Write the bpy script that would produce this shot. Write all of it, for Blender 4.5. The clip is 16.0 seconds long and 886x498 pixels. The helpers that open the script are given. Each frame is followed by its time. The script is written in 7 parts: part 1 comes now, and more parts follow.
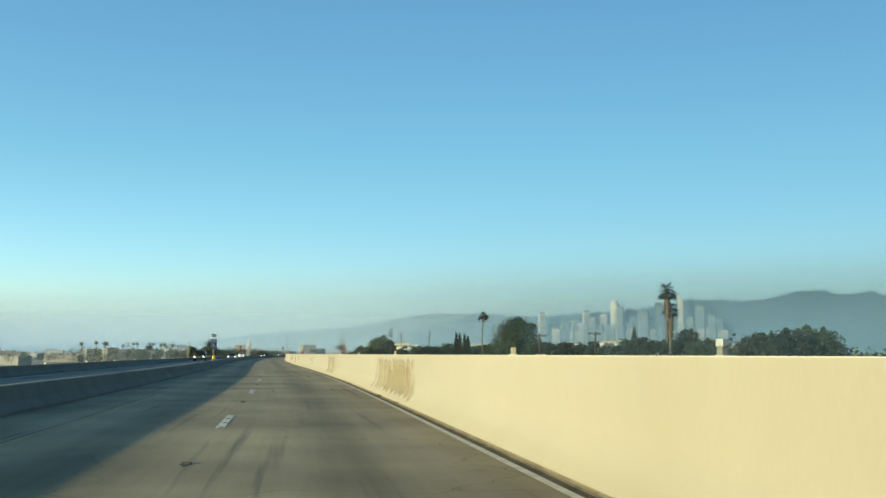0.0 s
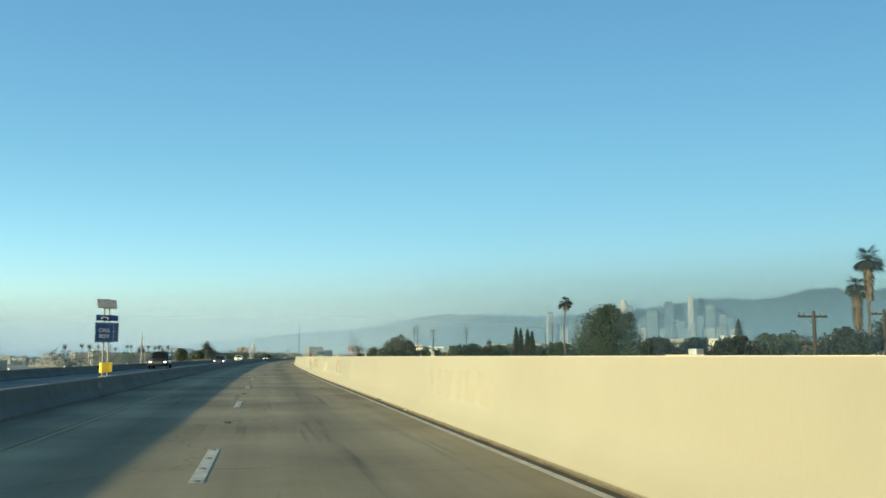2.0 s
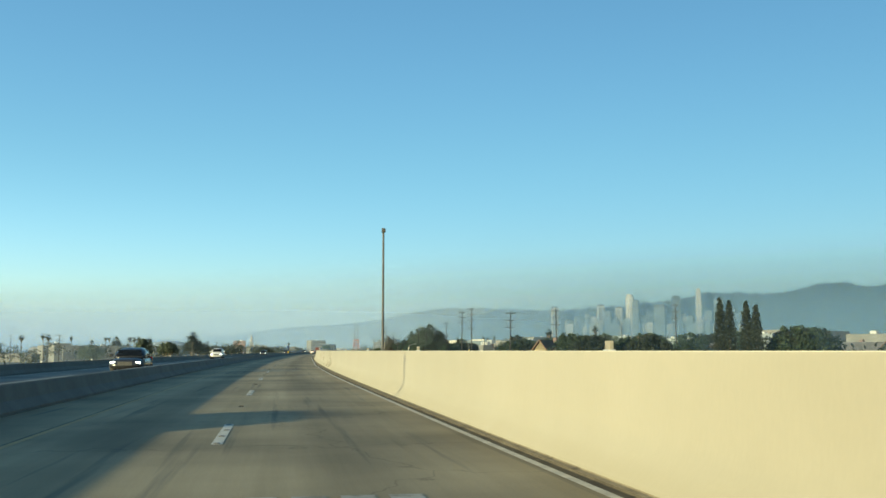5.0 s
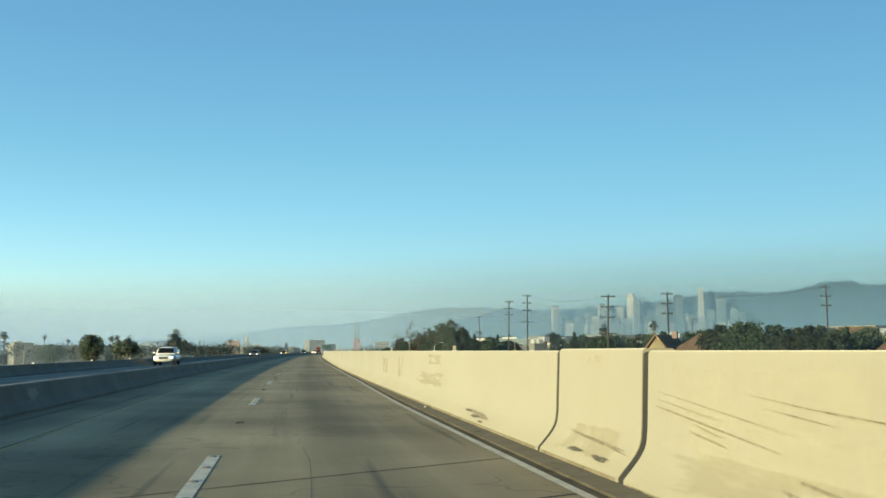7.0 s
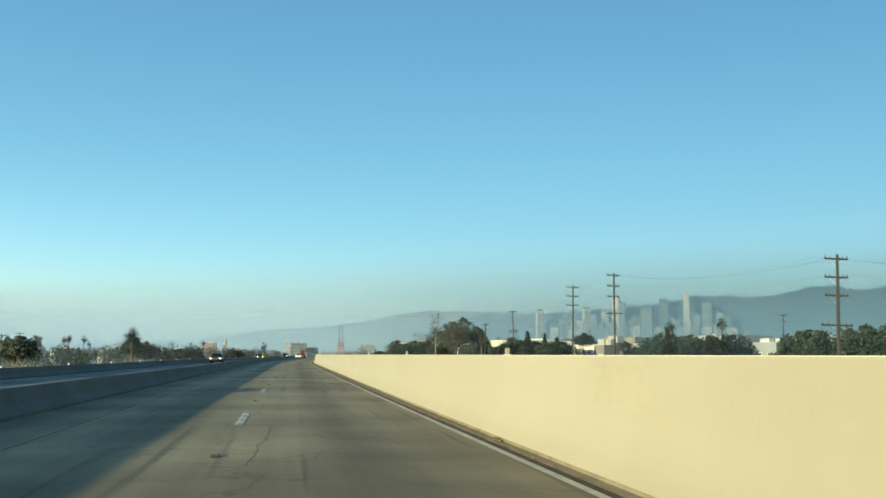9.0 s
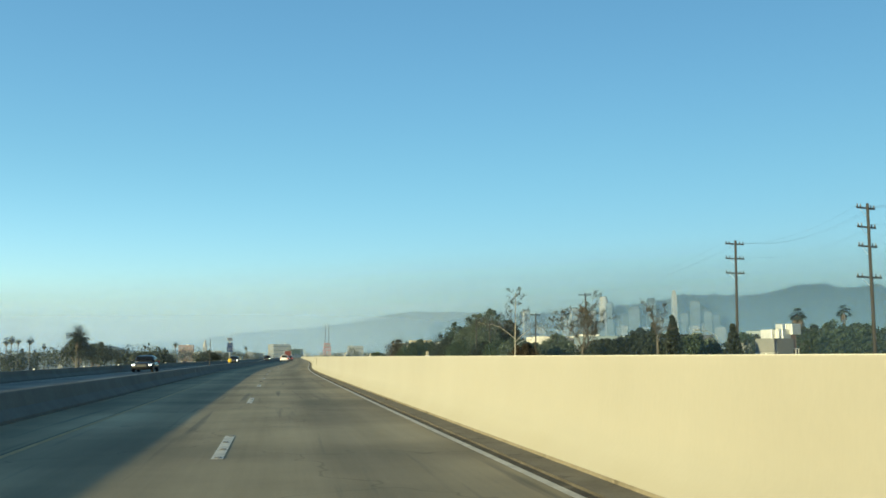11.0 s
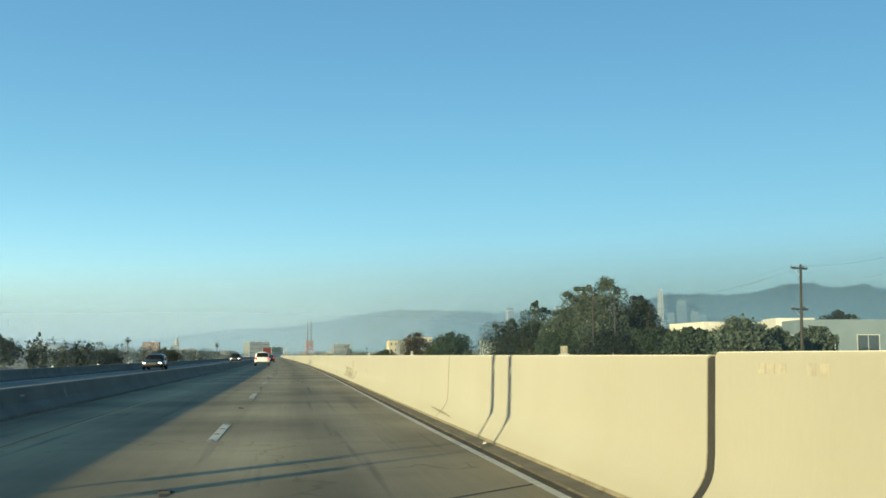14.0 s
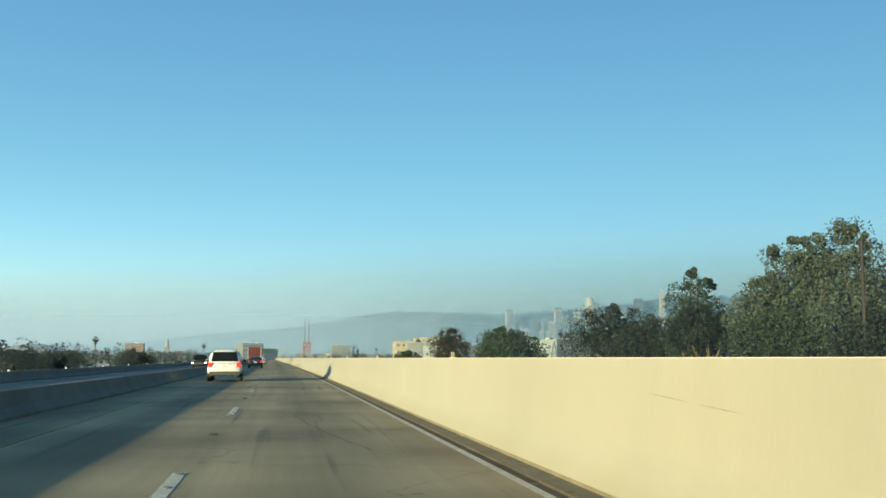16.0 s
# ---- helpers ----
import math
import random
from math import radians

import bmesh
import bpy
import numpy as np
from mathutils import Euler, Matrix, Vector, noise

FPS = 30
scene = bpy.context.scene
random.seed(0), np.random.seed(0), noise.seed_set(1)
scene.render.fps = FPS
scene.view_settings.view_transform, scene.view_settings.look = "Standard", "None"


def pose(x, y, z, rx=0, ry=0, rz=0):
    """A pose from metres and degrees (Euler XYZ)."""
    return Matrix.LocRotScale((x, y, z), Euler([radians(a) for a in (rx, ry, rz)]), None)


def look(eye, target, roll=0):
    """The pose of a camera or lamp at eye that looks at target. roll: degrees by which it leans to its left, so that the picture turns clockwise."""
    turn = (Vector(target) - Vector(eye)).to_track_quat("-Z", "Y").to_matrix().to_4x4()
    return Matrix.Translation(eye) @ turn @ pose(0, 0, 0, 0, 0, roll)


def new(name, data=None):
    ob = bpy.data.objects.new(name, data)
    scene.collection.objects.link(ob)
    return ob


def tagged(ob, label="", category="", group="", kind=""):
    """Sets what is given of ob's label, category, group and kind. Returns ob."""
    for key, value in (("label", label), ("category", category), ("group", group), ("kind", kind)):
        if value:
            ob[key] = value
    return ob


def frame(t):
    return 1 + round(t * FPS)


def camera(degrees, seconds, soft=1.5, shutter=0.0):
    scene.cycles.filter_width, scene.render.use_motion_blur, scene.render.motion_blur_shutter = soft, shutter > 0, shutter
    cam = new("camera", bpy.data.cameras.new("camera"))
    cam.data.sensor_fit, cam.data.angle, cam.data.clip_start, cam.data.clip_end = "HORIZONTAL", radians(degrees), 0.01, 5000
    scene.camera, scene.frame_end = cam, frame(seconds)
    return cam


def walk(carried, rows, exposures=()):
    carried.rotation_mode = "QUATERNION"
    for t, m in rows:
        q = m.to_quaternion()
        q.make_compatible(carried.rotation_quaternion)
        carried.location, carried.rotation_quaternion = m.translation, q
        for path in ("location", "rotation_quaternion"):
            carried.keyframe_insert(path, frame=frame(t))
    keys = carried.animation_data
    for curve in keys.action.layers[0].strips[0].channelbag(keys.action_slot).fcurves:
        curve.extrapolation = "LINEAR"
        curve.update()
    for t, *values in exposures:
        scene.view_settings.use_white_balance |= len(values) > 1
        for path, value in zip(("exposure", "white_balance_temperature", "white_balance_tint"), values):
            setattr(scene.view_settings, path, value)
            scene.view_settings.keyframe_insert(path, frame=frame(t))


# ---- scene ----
cam = camera(49.3, 16.0, 1.6, 0.0)
EXPOSURES = [(0.0, 1.20, 6370, -9), (16.0, 1.20, 6370, -9)]
PATH = [
    (0, (0.003, -17.115, 1.266), (0.296, -15.148, 1.484), 0.28),
    (0.5, (-0.191, -0.760, 1.266), (0.101, 1.206, 1.484), 0.03),
    (1, (-0.493, 15.587, 1.266), (-0.205, 17.554, 1.482), -0.10),
    (1.5, (-0.988, 31.937, 1.266), (-0.702, 33.905, 1.485), -0.06),
    (2, (-1.654, 48.367, 1.266), (-1.369, 50.335, 1.487), -0.11),
    (2.5, (-2.426, 64.941, 1.266), (-2.140, 66.909, 1.485), -0.13),
    (3, (-3.148, 81.608, 1.266), (-2.859, 83.575, 1.483), 0.01),
    (3.5, (-3.689, 98.283, 1.266), (-3.400, 100.250, 1.484), -0.06),
    (4, (-4.110, 114.859, 1.266), (-3.824, 116.827, 1.477), -0.09),
    (6.5, (-5.931, 195.049, 1.266), (-5.640, 197.017, 1.476), 0.19),
    (7, (-6.114, 210.908, 1.266), (-5.820, 212.876, 1.476), -0.03),
    (7.5, (-6.265, 226.966, 1.266), (-5.970, 228.933, 1.479), -0.19),
    (8, (-6.381, 243.137, 1.266), (-6.076, 245.102, 1.481), -0.02),
    (8.5, (-6.390, 259.032, 1.266), (-6.070, 260.994, 1.481), 0.26),
    (9, (-6.285, 274.593, 1.266), (-5.953, 276.553, 1.484), 0.15),
    (11.5, (-5.347, 355.187, 1.266), (-4.971, 357.139, 1.488), -0.10),
    (12, (-5.055, 371.959, 1.266), (-4.669, 373.908, 1.491), 0.05),
    (12.5, (-4.807, 388.564, 1.266), (-4.411, 390.511, 1.492), -0.17),
    (13, (-4.550, 404.998, 1.266), (-4.147, 406.944, 1.490), -0.15),
    (13.5, (-4.071, 421.655, 1.266), (-3.661, 423.600, 1.484), -0.20),
    (14, (-3.322, 438.583, 1.266), (-2.912, 440.528, 1.485), -0.07),
    (14.5, (-2.489, 455.364, 1.266), (-2.075, 457.309, 1.484), -0.15),
    (15, (-1.670, 471.826, 1.266), (-1.254, 473.770, 1.482), -0.37),
    (15.5, (-0.841, 488.151, 1.266), (-0.427, 490.095, 1.486), -0.07),
    (16, (0.004, 504.446, 1.266), (0.422, 506.389, 1.490), -0.07),
]
walk(cam, [(t, look(eye, target, roll)) for t, eye, target, roll in PATH], EXPOSURES)

# ---- world and sun ----
SUN_AZ = radians(129.0)        # to the left of the road's way ahead, so behind and left
SUN_EL = radians(7.0)
world = bpy.data.worlds.new("World")
scene.world = world
world.use_nodes = True
wn = world.node_tree.nodes
wl = world.node_tree.links
sky = wn.new("ShaderNodeTexSky")
sky.sky_type = "NISHITA"
sky.sun_disc = False
sky.sun_elevation = SUN_EL
sky.sun_rotation = -SUN_AZ
sky.altitude = 50
sky.air_density = 1.0
sky.dust_density = 0.7
sky.ozone_density = 3.1
# the hazy air glows a little more towards the low sun
aim = wn.new("ShaderNodeVectorMath")
aim.operation = "DOT_PRODUCT"
aim.inputs[1].default_value = (-math.sin(SUN_AZ), math.cos(SUN_AZ), 0.0)
air = wn.new("ShaderNodeMapRange")
air.inputs["From Min"].default_value, air.inputs["From Max"].default_value = -1.0, -0.2
air.inputs["To Min"].default_value, air.inputs["To Max"].default_value = 0.58, 1.15
# and most of all in the dusty layer low over the horizon
low = wn.new("ShaderNodeMapRange")
low.interpolation_type = "SMOOTHERSTEP"
low.inputs["From Min"].default_value, low.inputs["From Max"].default_value = -0.02, 0.24
low.inputs["To Min"].default_value, low.inputs["To Max"].default_value = 0.9, 0.0
split, over, dusty = wn.new("ShaderNodeSeparateXYZ"), wn.new("ShaderNodeMath"), wn.new("ShaderNodeMath")
over.operation, over.inputs[1].default_value, over.use_clamp = "SUBTRACT", 0.74, True
dusty.operation = "MULTIPLY_ADD"
sky_glow = wn.new("ShaderNodeVectorMath")
sky_glow.operation = "SCALE"
way = wn.new("ShaderNodeTexCoord").outputs["Generated"]
wl.new(way, aim.inputs[0])
wl.new(way, split.inputs[0])
wl.new(split.outputs["Z"], low.inputs[0])
wl.new(air.outputs[0], over.inputs[0])
wl.new(low.outputs[0], dusty.inputs[0])
wl.new(over.outputs[0], dusty.inputs[1])
wl.new(air.outputs[0], dusty.inputs[2])
wl.new(aim.outputs["Value"], air.inputs[0])
wl.new(sky.outputs[0], sky_glow.inputs[0])
wl.new(dusty.outputs[0], sky_glow.inputs["Scale"])
dust = wn.new("ShaderNodeMix")
dust.data_type, dust.blend_type = "RGBA", "MULTIPLY"
dust.inputs["B"].default_value = (1.03, 0.965, 1.18, 1)
wl.new(low.outputs[0], dust.inputs["Factor"])
wl.new(sky_glow.outputs[0], dust.inputs["A"])
wl.new(dust.outputs["Result"], wn["Background"].inputs[0])
wn["Background"].inputs[1].default_value = 0.136
sun_data = bpy.data.lights.new("sun", "SUN")
sun_data.energy = 4.9
sun_data.angle = radians(0.5)
sun_data.color = (1.0, 0.79, 0.45)
sun = new("sun", sun_data)
to_sun = Vector((-math.sin(SUN_AZ) * math.cos(SUN_EL), math.cos(SUN_AZ) * math.cos(SUN_EL), math.sin(SUN_EL)))
sun.matrix_world = Matrix.Translation((0, 0, 60)) @ to_sun.to_track_quat("Z", "Y").to_matrix().to_4x4()

# ---- course of the road: x of the dashed lane line along y ----
COURSE_Y = np.array([-300, -60, -20, 21.5, 63, 104.6, 146, 187.7, 229, 271, 312, 354, 395, 416, 437, 458, 478, 500, 520, 540, 560, 600, 640, 800, 1000, 1400.0])
COURSE_X = np.array([0.8, -0.85, -1.14, -1.6, -2.87, -4.45, -5.67, -6.65, -7.14, -7.15, -6.72, -6.08, -5.46, -5.05, -4.42, -3.46, -2.41, -1.30, -0.36, 0.54, 1.40, 2.98, 4.5, 10.4, 17.8, 32.6])


def spline(kx, ky):
    n = len(kx)
    h = np.diff(kx)
    a = np.eye(n)
    b = np.zeros(n)
    for i in range(1, n - 1):
        a[i, i - 1], a[i, i], a[i, i + 1] = h[i - 1], 2 * (h[i - 1] + h[i]), h[i]
        b[i] = 6 * ((ky[i + 1] - ky[i]) / h[i] - (ky[i] - ky[i - 1]) / h[i - 1])
    m = np.linalg.solve(a, b)

    def at(x):
        j = int(np.clip(np.searchsorted(kx, x) - 1, 0, n - 2))
        u, v = (kx[j + 1] - x) / h[j], (x - kx[j]) / h[j]
        return u * ky[j] + v * ky[j + 1] + ((u**3 - u) * m[j] + (v**3 - v) * m[j + 1]) * h[j] ** 2 / 6
    return at


lane_x = spline(COURSE_Y.astype(float), COURSE_X)


def heading(s):
    return math.atan((lane_x(s + 1) - lane_x(s - 1)) / 2)


def on_road(s, d, z=0.0):
    """A place beside the lane line: d metres to the right of it, at the way mark s."""
    a = heading(s)
    return Vector((lane_x(s) + d * math.cos(a), s - d * math.sin(a), z))


def road_pose(s, d, z=0.0, turn=0.0):
    p = on_road(s, d, z)
    return pose(p.x, p.y, p.z, 0, 0, -math.degrees(heading(s)) + turn)


def site(x, y, z):
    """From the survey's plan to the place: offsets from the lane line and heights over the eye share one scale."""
    c = lane_x(min(y, 1390.0)) + 0.03 * max(0.0, y - 1390.0)
    return c + 0.90 * (x - c) + (0.8 if x > 0 else -0.3), y + 1.8, 1.27 + 0.90 * (z - 1.27)


# ---- small building helpers ----
def part(name, bm, material, parent=None, label="", smooth=False):
    """One mesh object out of a bmesh, under its thing or part."""
    me = bpy.data.meshes.new(name)
    bm.to_mesh(me)
    bm.free()
    return mesh_part(name, me, material, parent, label, smooth)


def mesh_part(name, me, material, parent=None, label="", smooth=False):
    if material and not me.materials:
        me.materials.append(material)
    if smooth:
        me.shade_smooth()
    ob = new(name, me)
    ob.parent = parent
    return tagged(ob, label)


def thing(name, m, label, category, group="", kind=""):
    ob = new(name)
    ob.empty_display_size = 0.3
    ob.matrix_world = m
    return tagged(ob, label, category, group, kind)


def add_box(bm, c, size, rz=0.0, bevel=0.0):
    m = Matrix.Translation(c) @ Matrix.Rotation(rz, 4, "Z") @ Matrix.Diagonal((*size, 1))
    vs = bmesh.ops.create_cube(bm, size=1, matrix=m)["verts"]
    if bevel:
        es = list({e for v in vs for e in v.link_edges})
        bmesh.ops.bevel(bm, geom=es, offset=bevel, segments=2, affect="EDGES", profile=0.6)
    return bm


def box_bm(c, size, rz=0.0, bevel=0.0):
    return add_box(bmesh.new(), c, size, rz, bevel)


def add_tube(bm, points, radii, sides=8, cap=True):
    rings = []
    n = len(points)
    pts = [Vector(p) for p in points]
    for i, p in enumerate(pts):
        way = (pts[min(i + 1, n - 1)] - pts[max(i - 1, 0)]).normalized()
        q = way.to_track_quat("Z", "Y")
        ring = []
        for k in range(sides):
            a = 2 * math.pi * k / sides
            ring.append(bm.verts.new(p + q @ Vector((math.cos(a), math.sin(a), 0)) * radii[i]))
        rings.append(ring)
    for a, b in zip(rings, rings[1:]):
        for k in range(sides):
            bm.faces.new((a[k], a[(k + 1) % sides], b[(k + 1) % sides], b[k]))
    if cap:
        bm.faces.new(list(reversed(rings[0])))
        bm.faces.new(rings[-1])
    return bm


def tube_bm(points, radii, sides=8):
    return add_tube(bmesh.new(), points, radii, sides)


def strip_bm(profile, s0, s1, step=4.0, closed=False, uv=True):
    """A profile of (d, z) swept along the road from s0 to s1; u is d and v the way mark."""
    bm = bmesh.new()
    lay = bm.loops.layers.uv.new("UVMap")
    n = max(1, int(math.ceil((s1 - s0) / step)))
    rows = []
    for i in range(n + 1):
        s = s0 + (s1 - s0) * i / n
        shape = profile(s) if callable(profile) else profile
        rows.append([(bm.verts.new(on_road(s, d, z)), (d + 0.5 * z, s)) for d, z in shape])
    k_n = len(shape)
    for a, b in zip(rows, rows[1:]):
        for k in range(k_n if closed else k_n - 1):
            quad = (a[k], a[(k + 1) % k_n], b[(k + 1) % k_n], b[k])
            f = bm.faces.new([q[0] for q in quad])
            for loop, q in zip(f.loops, quad):
                loop[lay].uv = q[1]
    if closed:
        for row, flip in ((rows[0], False), (rows[-1], True)):
            vs = [q[0] for q in row]
            bm.faces.new(vs if flip else list(reversed(vs)))
    bmesh.ops.recalc_face_normals(bm, faces=bm.faces) if closed else None
    return bm


# ---- materials ----
def surface(name, dark, light, scale=1.0, rough=0.8, bump=0.15, metal=0.0, fine=25.0, coords="Object", stretch=(1, 1, 1), spot=None, spot_at=0.62,
            detail=6.0, random_mix=0.0, island=False, bump_dist=0.02, grain_mix=0.28):
    """Two tones mixed by coarse noise, fine grain on top, spots of a third tone, and relief."""
    m = bpy.data.materials.new(name)
    m.use_nodes = True
    n, l = m.node_tree.nodes, m.node_tree.links
    bsdf = n["Principled BSDF"]
    tc = n.new("ShaderNodeTexCoord")
    mp = n.new("ShaderNodeMapping")
    mp.inputs["Scale"].default_value = stretch
    l.new(tc.outputs[coords], mp.inputs[0])
    coarse = n.new("ShaderNodeTexNoise")
    coarse.inputs["Scale"].default_value = scale
    coarse.inputs["Detail"].default_value = detail
    coarse.inputs["Roughness"].default_value = 0.65
    grain = n.new("ShaderNodeTexNoise")
    grain.inputs["Scale"].default_value = fine
    grain.inputs["Detail"].default_value = 4
    l.new(mp.outputs[0], coarse.inputs[0])
    l.new(tc.outputs[coords], grain.inputs[0])
    ramp = n.new("ShaderNodeValToRGB")
    ramp.color_ramp.elements[0].position, ramp.color_ramp.elements[1].position = 0.32, 0.68
    ramp.color_ramp.elements[0].color, ramp.color_ramp.elements[1].color = (*dark, 1), (*light, 1)
    l.new(coarse.outputs[0], ramp.inputs[0])
    out = ramp.outputs[0]
    if spot:
        sp = n.new("ShaderNodeTexNoise")
        sp.inputs["Scale"].default_value = scale * 2.7
        sp.inputs["Detail"].default_value = 8
        l.new(mp.outputs[0], sp.inputs[0])
        sr = n.new("ShaderNodeValToRGB")
        sr.color_ramp.elements[0].position, sr.color_ramp.elements[1].position = spot_at, spot_at + 0.12
        sr.color_ramp.elements[0].color, sr.color_ramp.elements[1].color = (0, 0, 0, 1), (1, 1, 1, 1)
        l.new(sp.outputs[0], sr.inputs[0])
        mx = n.new("ShaderNodeMix")
        mx.data_type = "RGBA"
        l.new(sr.outputs[0], mx.inputs["Factor"])
        l.new(out, mx.inputs["A"])
        mx.inputs["B"].default_value = (*spot, 1)
        out = mx.outputs["Result"]
    gm = n.new("ShaderNodeMix")
    gm.data_type, gm.blend_type = "RGBA", "OVERLAY"
    gm.inputs["Factor"].default_value = grain_mix
    l.new(out, gm.inputs["A"])
    l.new(grain.outputs[0], gm.inputs["B"])
    out = gm.outputs["Result"]
    if random_mix:
        src = n.new("ShaderNodeNewGeometry").outputs["Random Per Island"] if island else n.new("ShaderNodeObjectInfo").outputs["Random"]
        hs = n.new("ShaderNodeHueSaturation")
        rg = n.new("ShaderNodeMapRange")
        rg.inputs["To Min"].default_value, rg.inputs["To Max"].default_value = 1 - random_mix, 1 + random_mix
        l.new(src, rg.inputs["Value"])
        l.new(rg.outputs[0], hs.inputs["Value"])
        l.new(out, hs.inputs["Color"])
        out = hs.outputs[0]
    l.new(out, bsdf.inputs["Base Color"])
    rr = n.new("ShaderNodeMapRange")
    rr.inputs["To Min"].default_value, rr.inputs["To Max"].default_value = max(0.02, rough - 0.12), min(1.0, rough + 0.12)
    l.new(grain.outputs[0], rr.inputs["Value"])
    l.new(rr.outputs[0], bsdf.inputs["Roughness"])
    bsdf.inputs["Metallic"].default_value = metal
    if bump:
        bp = n.new("ShaderNodeBump")
        bp.inputs["Strength"].default_value = bump
        bp.inputs["Distance"].default_value = bump_dist
        l.new(grain.outputs[0], bp.inputs["Height"])
        l.new(bp.outputs[0], bsdf.inputs["Normal"])
    return m


def road_surface(name, dark, light, oil):
    """Old grooved concrete: lengthwise streaks, oil bands in the lanes with shade painted into the left ones, blotches
    and hairline cracks; uv in metres (across, along).
    """
    m = surface(name, dark, light, scale=0.9, rough=0.75, bump=0.35, fine=40, coords="UV", stretch=(1.3, 0.035, 1), spot=oil, spot_at=0.60, bump_dist=0.006)
    n, l = m.node_tree.nodes, m.node_tree.links
    bsdf = n["Principled BSDF"]
    base = bsdf.inputs["Base Color"].links[0].from_socket
    tc = n.new("ShaderNodeTexCoord")
    blot = n.new("ShaderNodeTexNoise")
    blot.inputs["Scale"].default_value, blot.inputs["Detail"].default_value = 0.22, 5
    l.new(tc.outputs["UV"], blot.inputs[0])
    r1 = n.new("ShaderNodeMapRange")
    r1.inputs["From Min"].default_value, r1.inputs["From Max"].default_value = 0.35, 0.65
    r1.inputs["To Min"].default_value, r1.inputs["To Max"].default_value = 0.72, 1.25
    l.new(blot.outputs[0], r1.inputs[0])
    # oil drip band in each lane; left lane and shoulder also carry painted shade
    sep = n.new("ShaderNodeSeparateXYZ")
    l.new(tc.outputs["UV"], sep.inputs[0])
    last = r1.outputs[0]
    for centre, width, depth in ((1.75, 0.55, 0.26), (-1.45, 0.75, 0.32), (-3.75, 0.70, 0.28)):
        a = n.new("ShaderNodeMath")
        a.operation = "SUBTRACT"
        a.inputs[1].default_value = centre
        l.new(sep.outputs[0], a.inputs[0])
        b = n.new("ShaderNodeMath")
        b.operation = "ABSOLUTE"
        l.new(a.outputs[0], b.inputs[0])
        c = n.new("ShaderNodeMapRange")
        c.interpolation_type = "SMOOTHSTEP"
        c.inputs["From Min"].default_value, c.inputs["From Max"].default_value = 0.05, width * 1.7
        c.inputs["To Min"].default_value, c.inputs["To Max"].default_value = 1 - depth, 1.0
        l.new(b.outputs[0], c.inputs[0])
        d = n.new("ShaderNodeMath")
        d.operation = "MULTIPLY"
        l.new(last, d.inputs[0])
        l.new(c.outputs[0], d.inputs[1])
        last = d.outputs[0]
    vor = n.new("ShaderNodeTexVoronoi")
    vor.feature = "DISTANCE_TO_EDGE"
    vor.inputs["Scale"].default_value = 0.16
    wob = n.new("ShaderNodeTexNoise")
    wob.inputs["Scale"].default_value = 1.1
    l.new(tc.outputs["UV"], wob.inputs[0])
    mixv = n.new("ShaderNodeMix")
    mixv.data_type = "RGBA"
    mixv.blend_type = "LINEAR_LIGHT"
    mixv.inputs["Factor"].default_value = 0.8
    l.new(tc.outputs["UV"], mixv.inputs["A"])
    l.new(wob.outputs["Color"], mixv.inputs["B"])
    l.new(mixv.outputs["Result"], vor.inputs["Vector"])
    cr = n.new("ShaderNodeMapRange")
    cr.inputs["From Max"].default_value = 0.006
    cr.inputs["To Min"].default_value = 0.72
    l.new(vor.outputs["Distance"], cr.inputs[0])
    e = n.new("ShaderNodeMath")
    e.operation = "MULTIPLY"
    l.new(last, e.inputs[0])
    l.new(cr.outputs[0], e.inputs[1])
    vm = n.new("ShaderNodeVectorMath")
    vm.operation = "SCALE"
    l.new(base, vm.inputs[0])
    l.new(e.outputs[0], vm.inputs["Scale"])
    l.new(vm.outputs[0], bsdf.inputs["Base Color"])
    return m


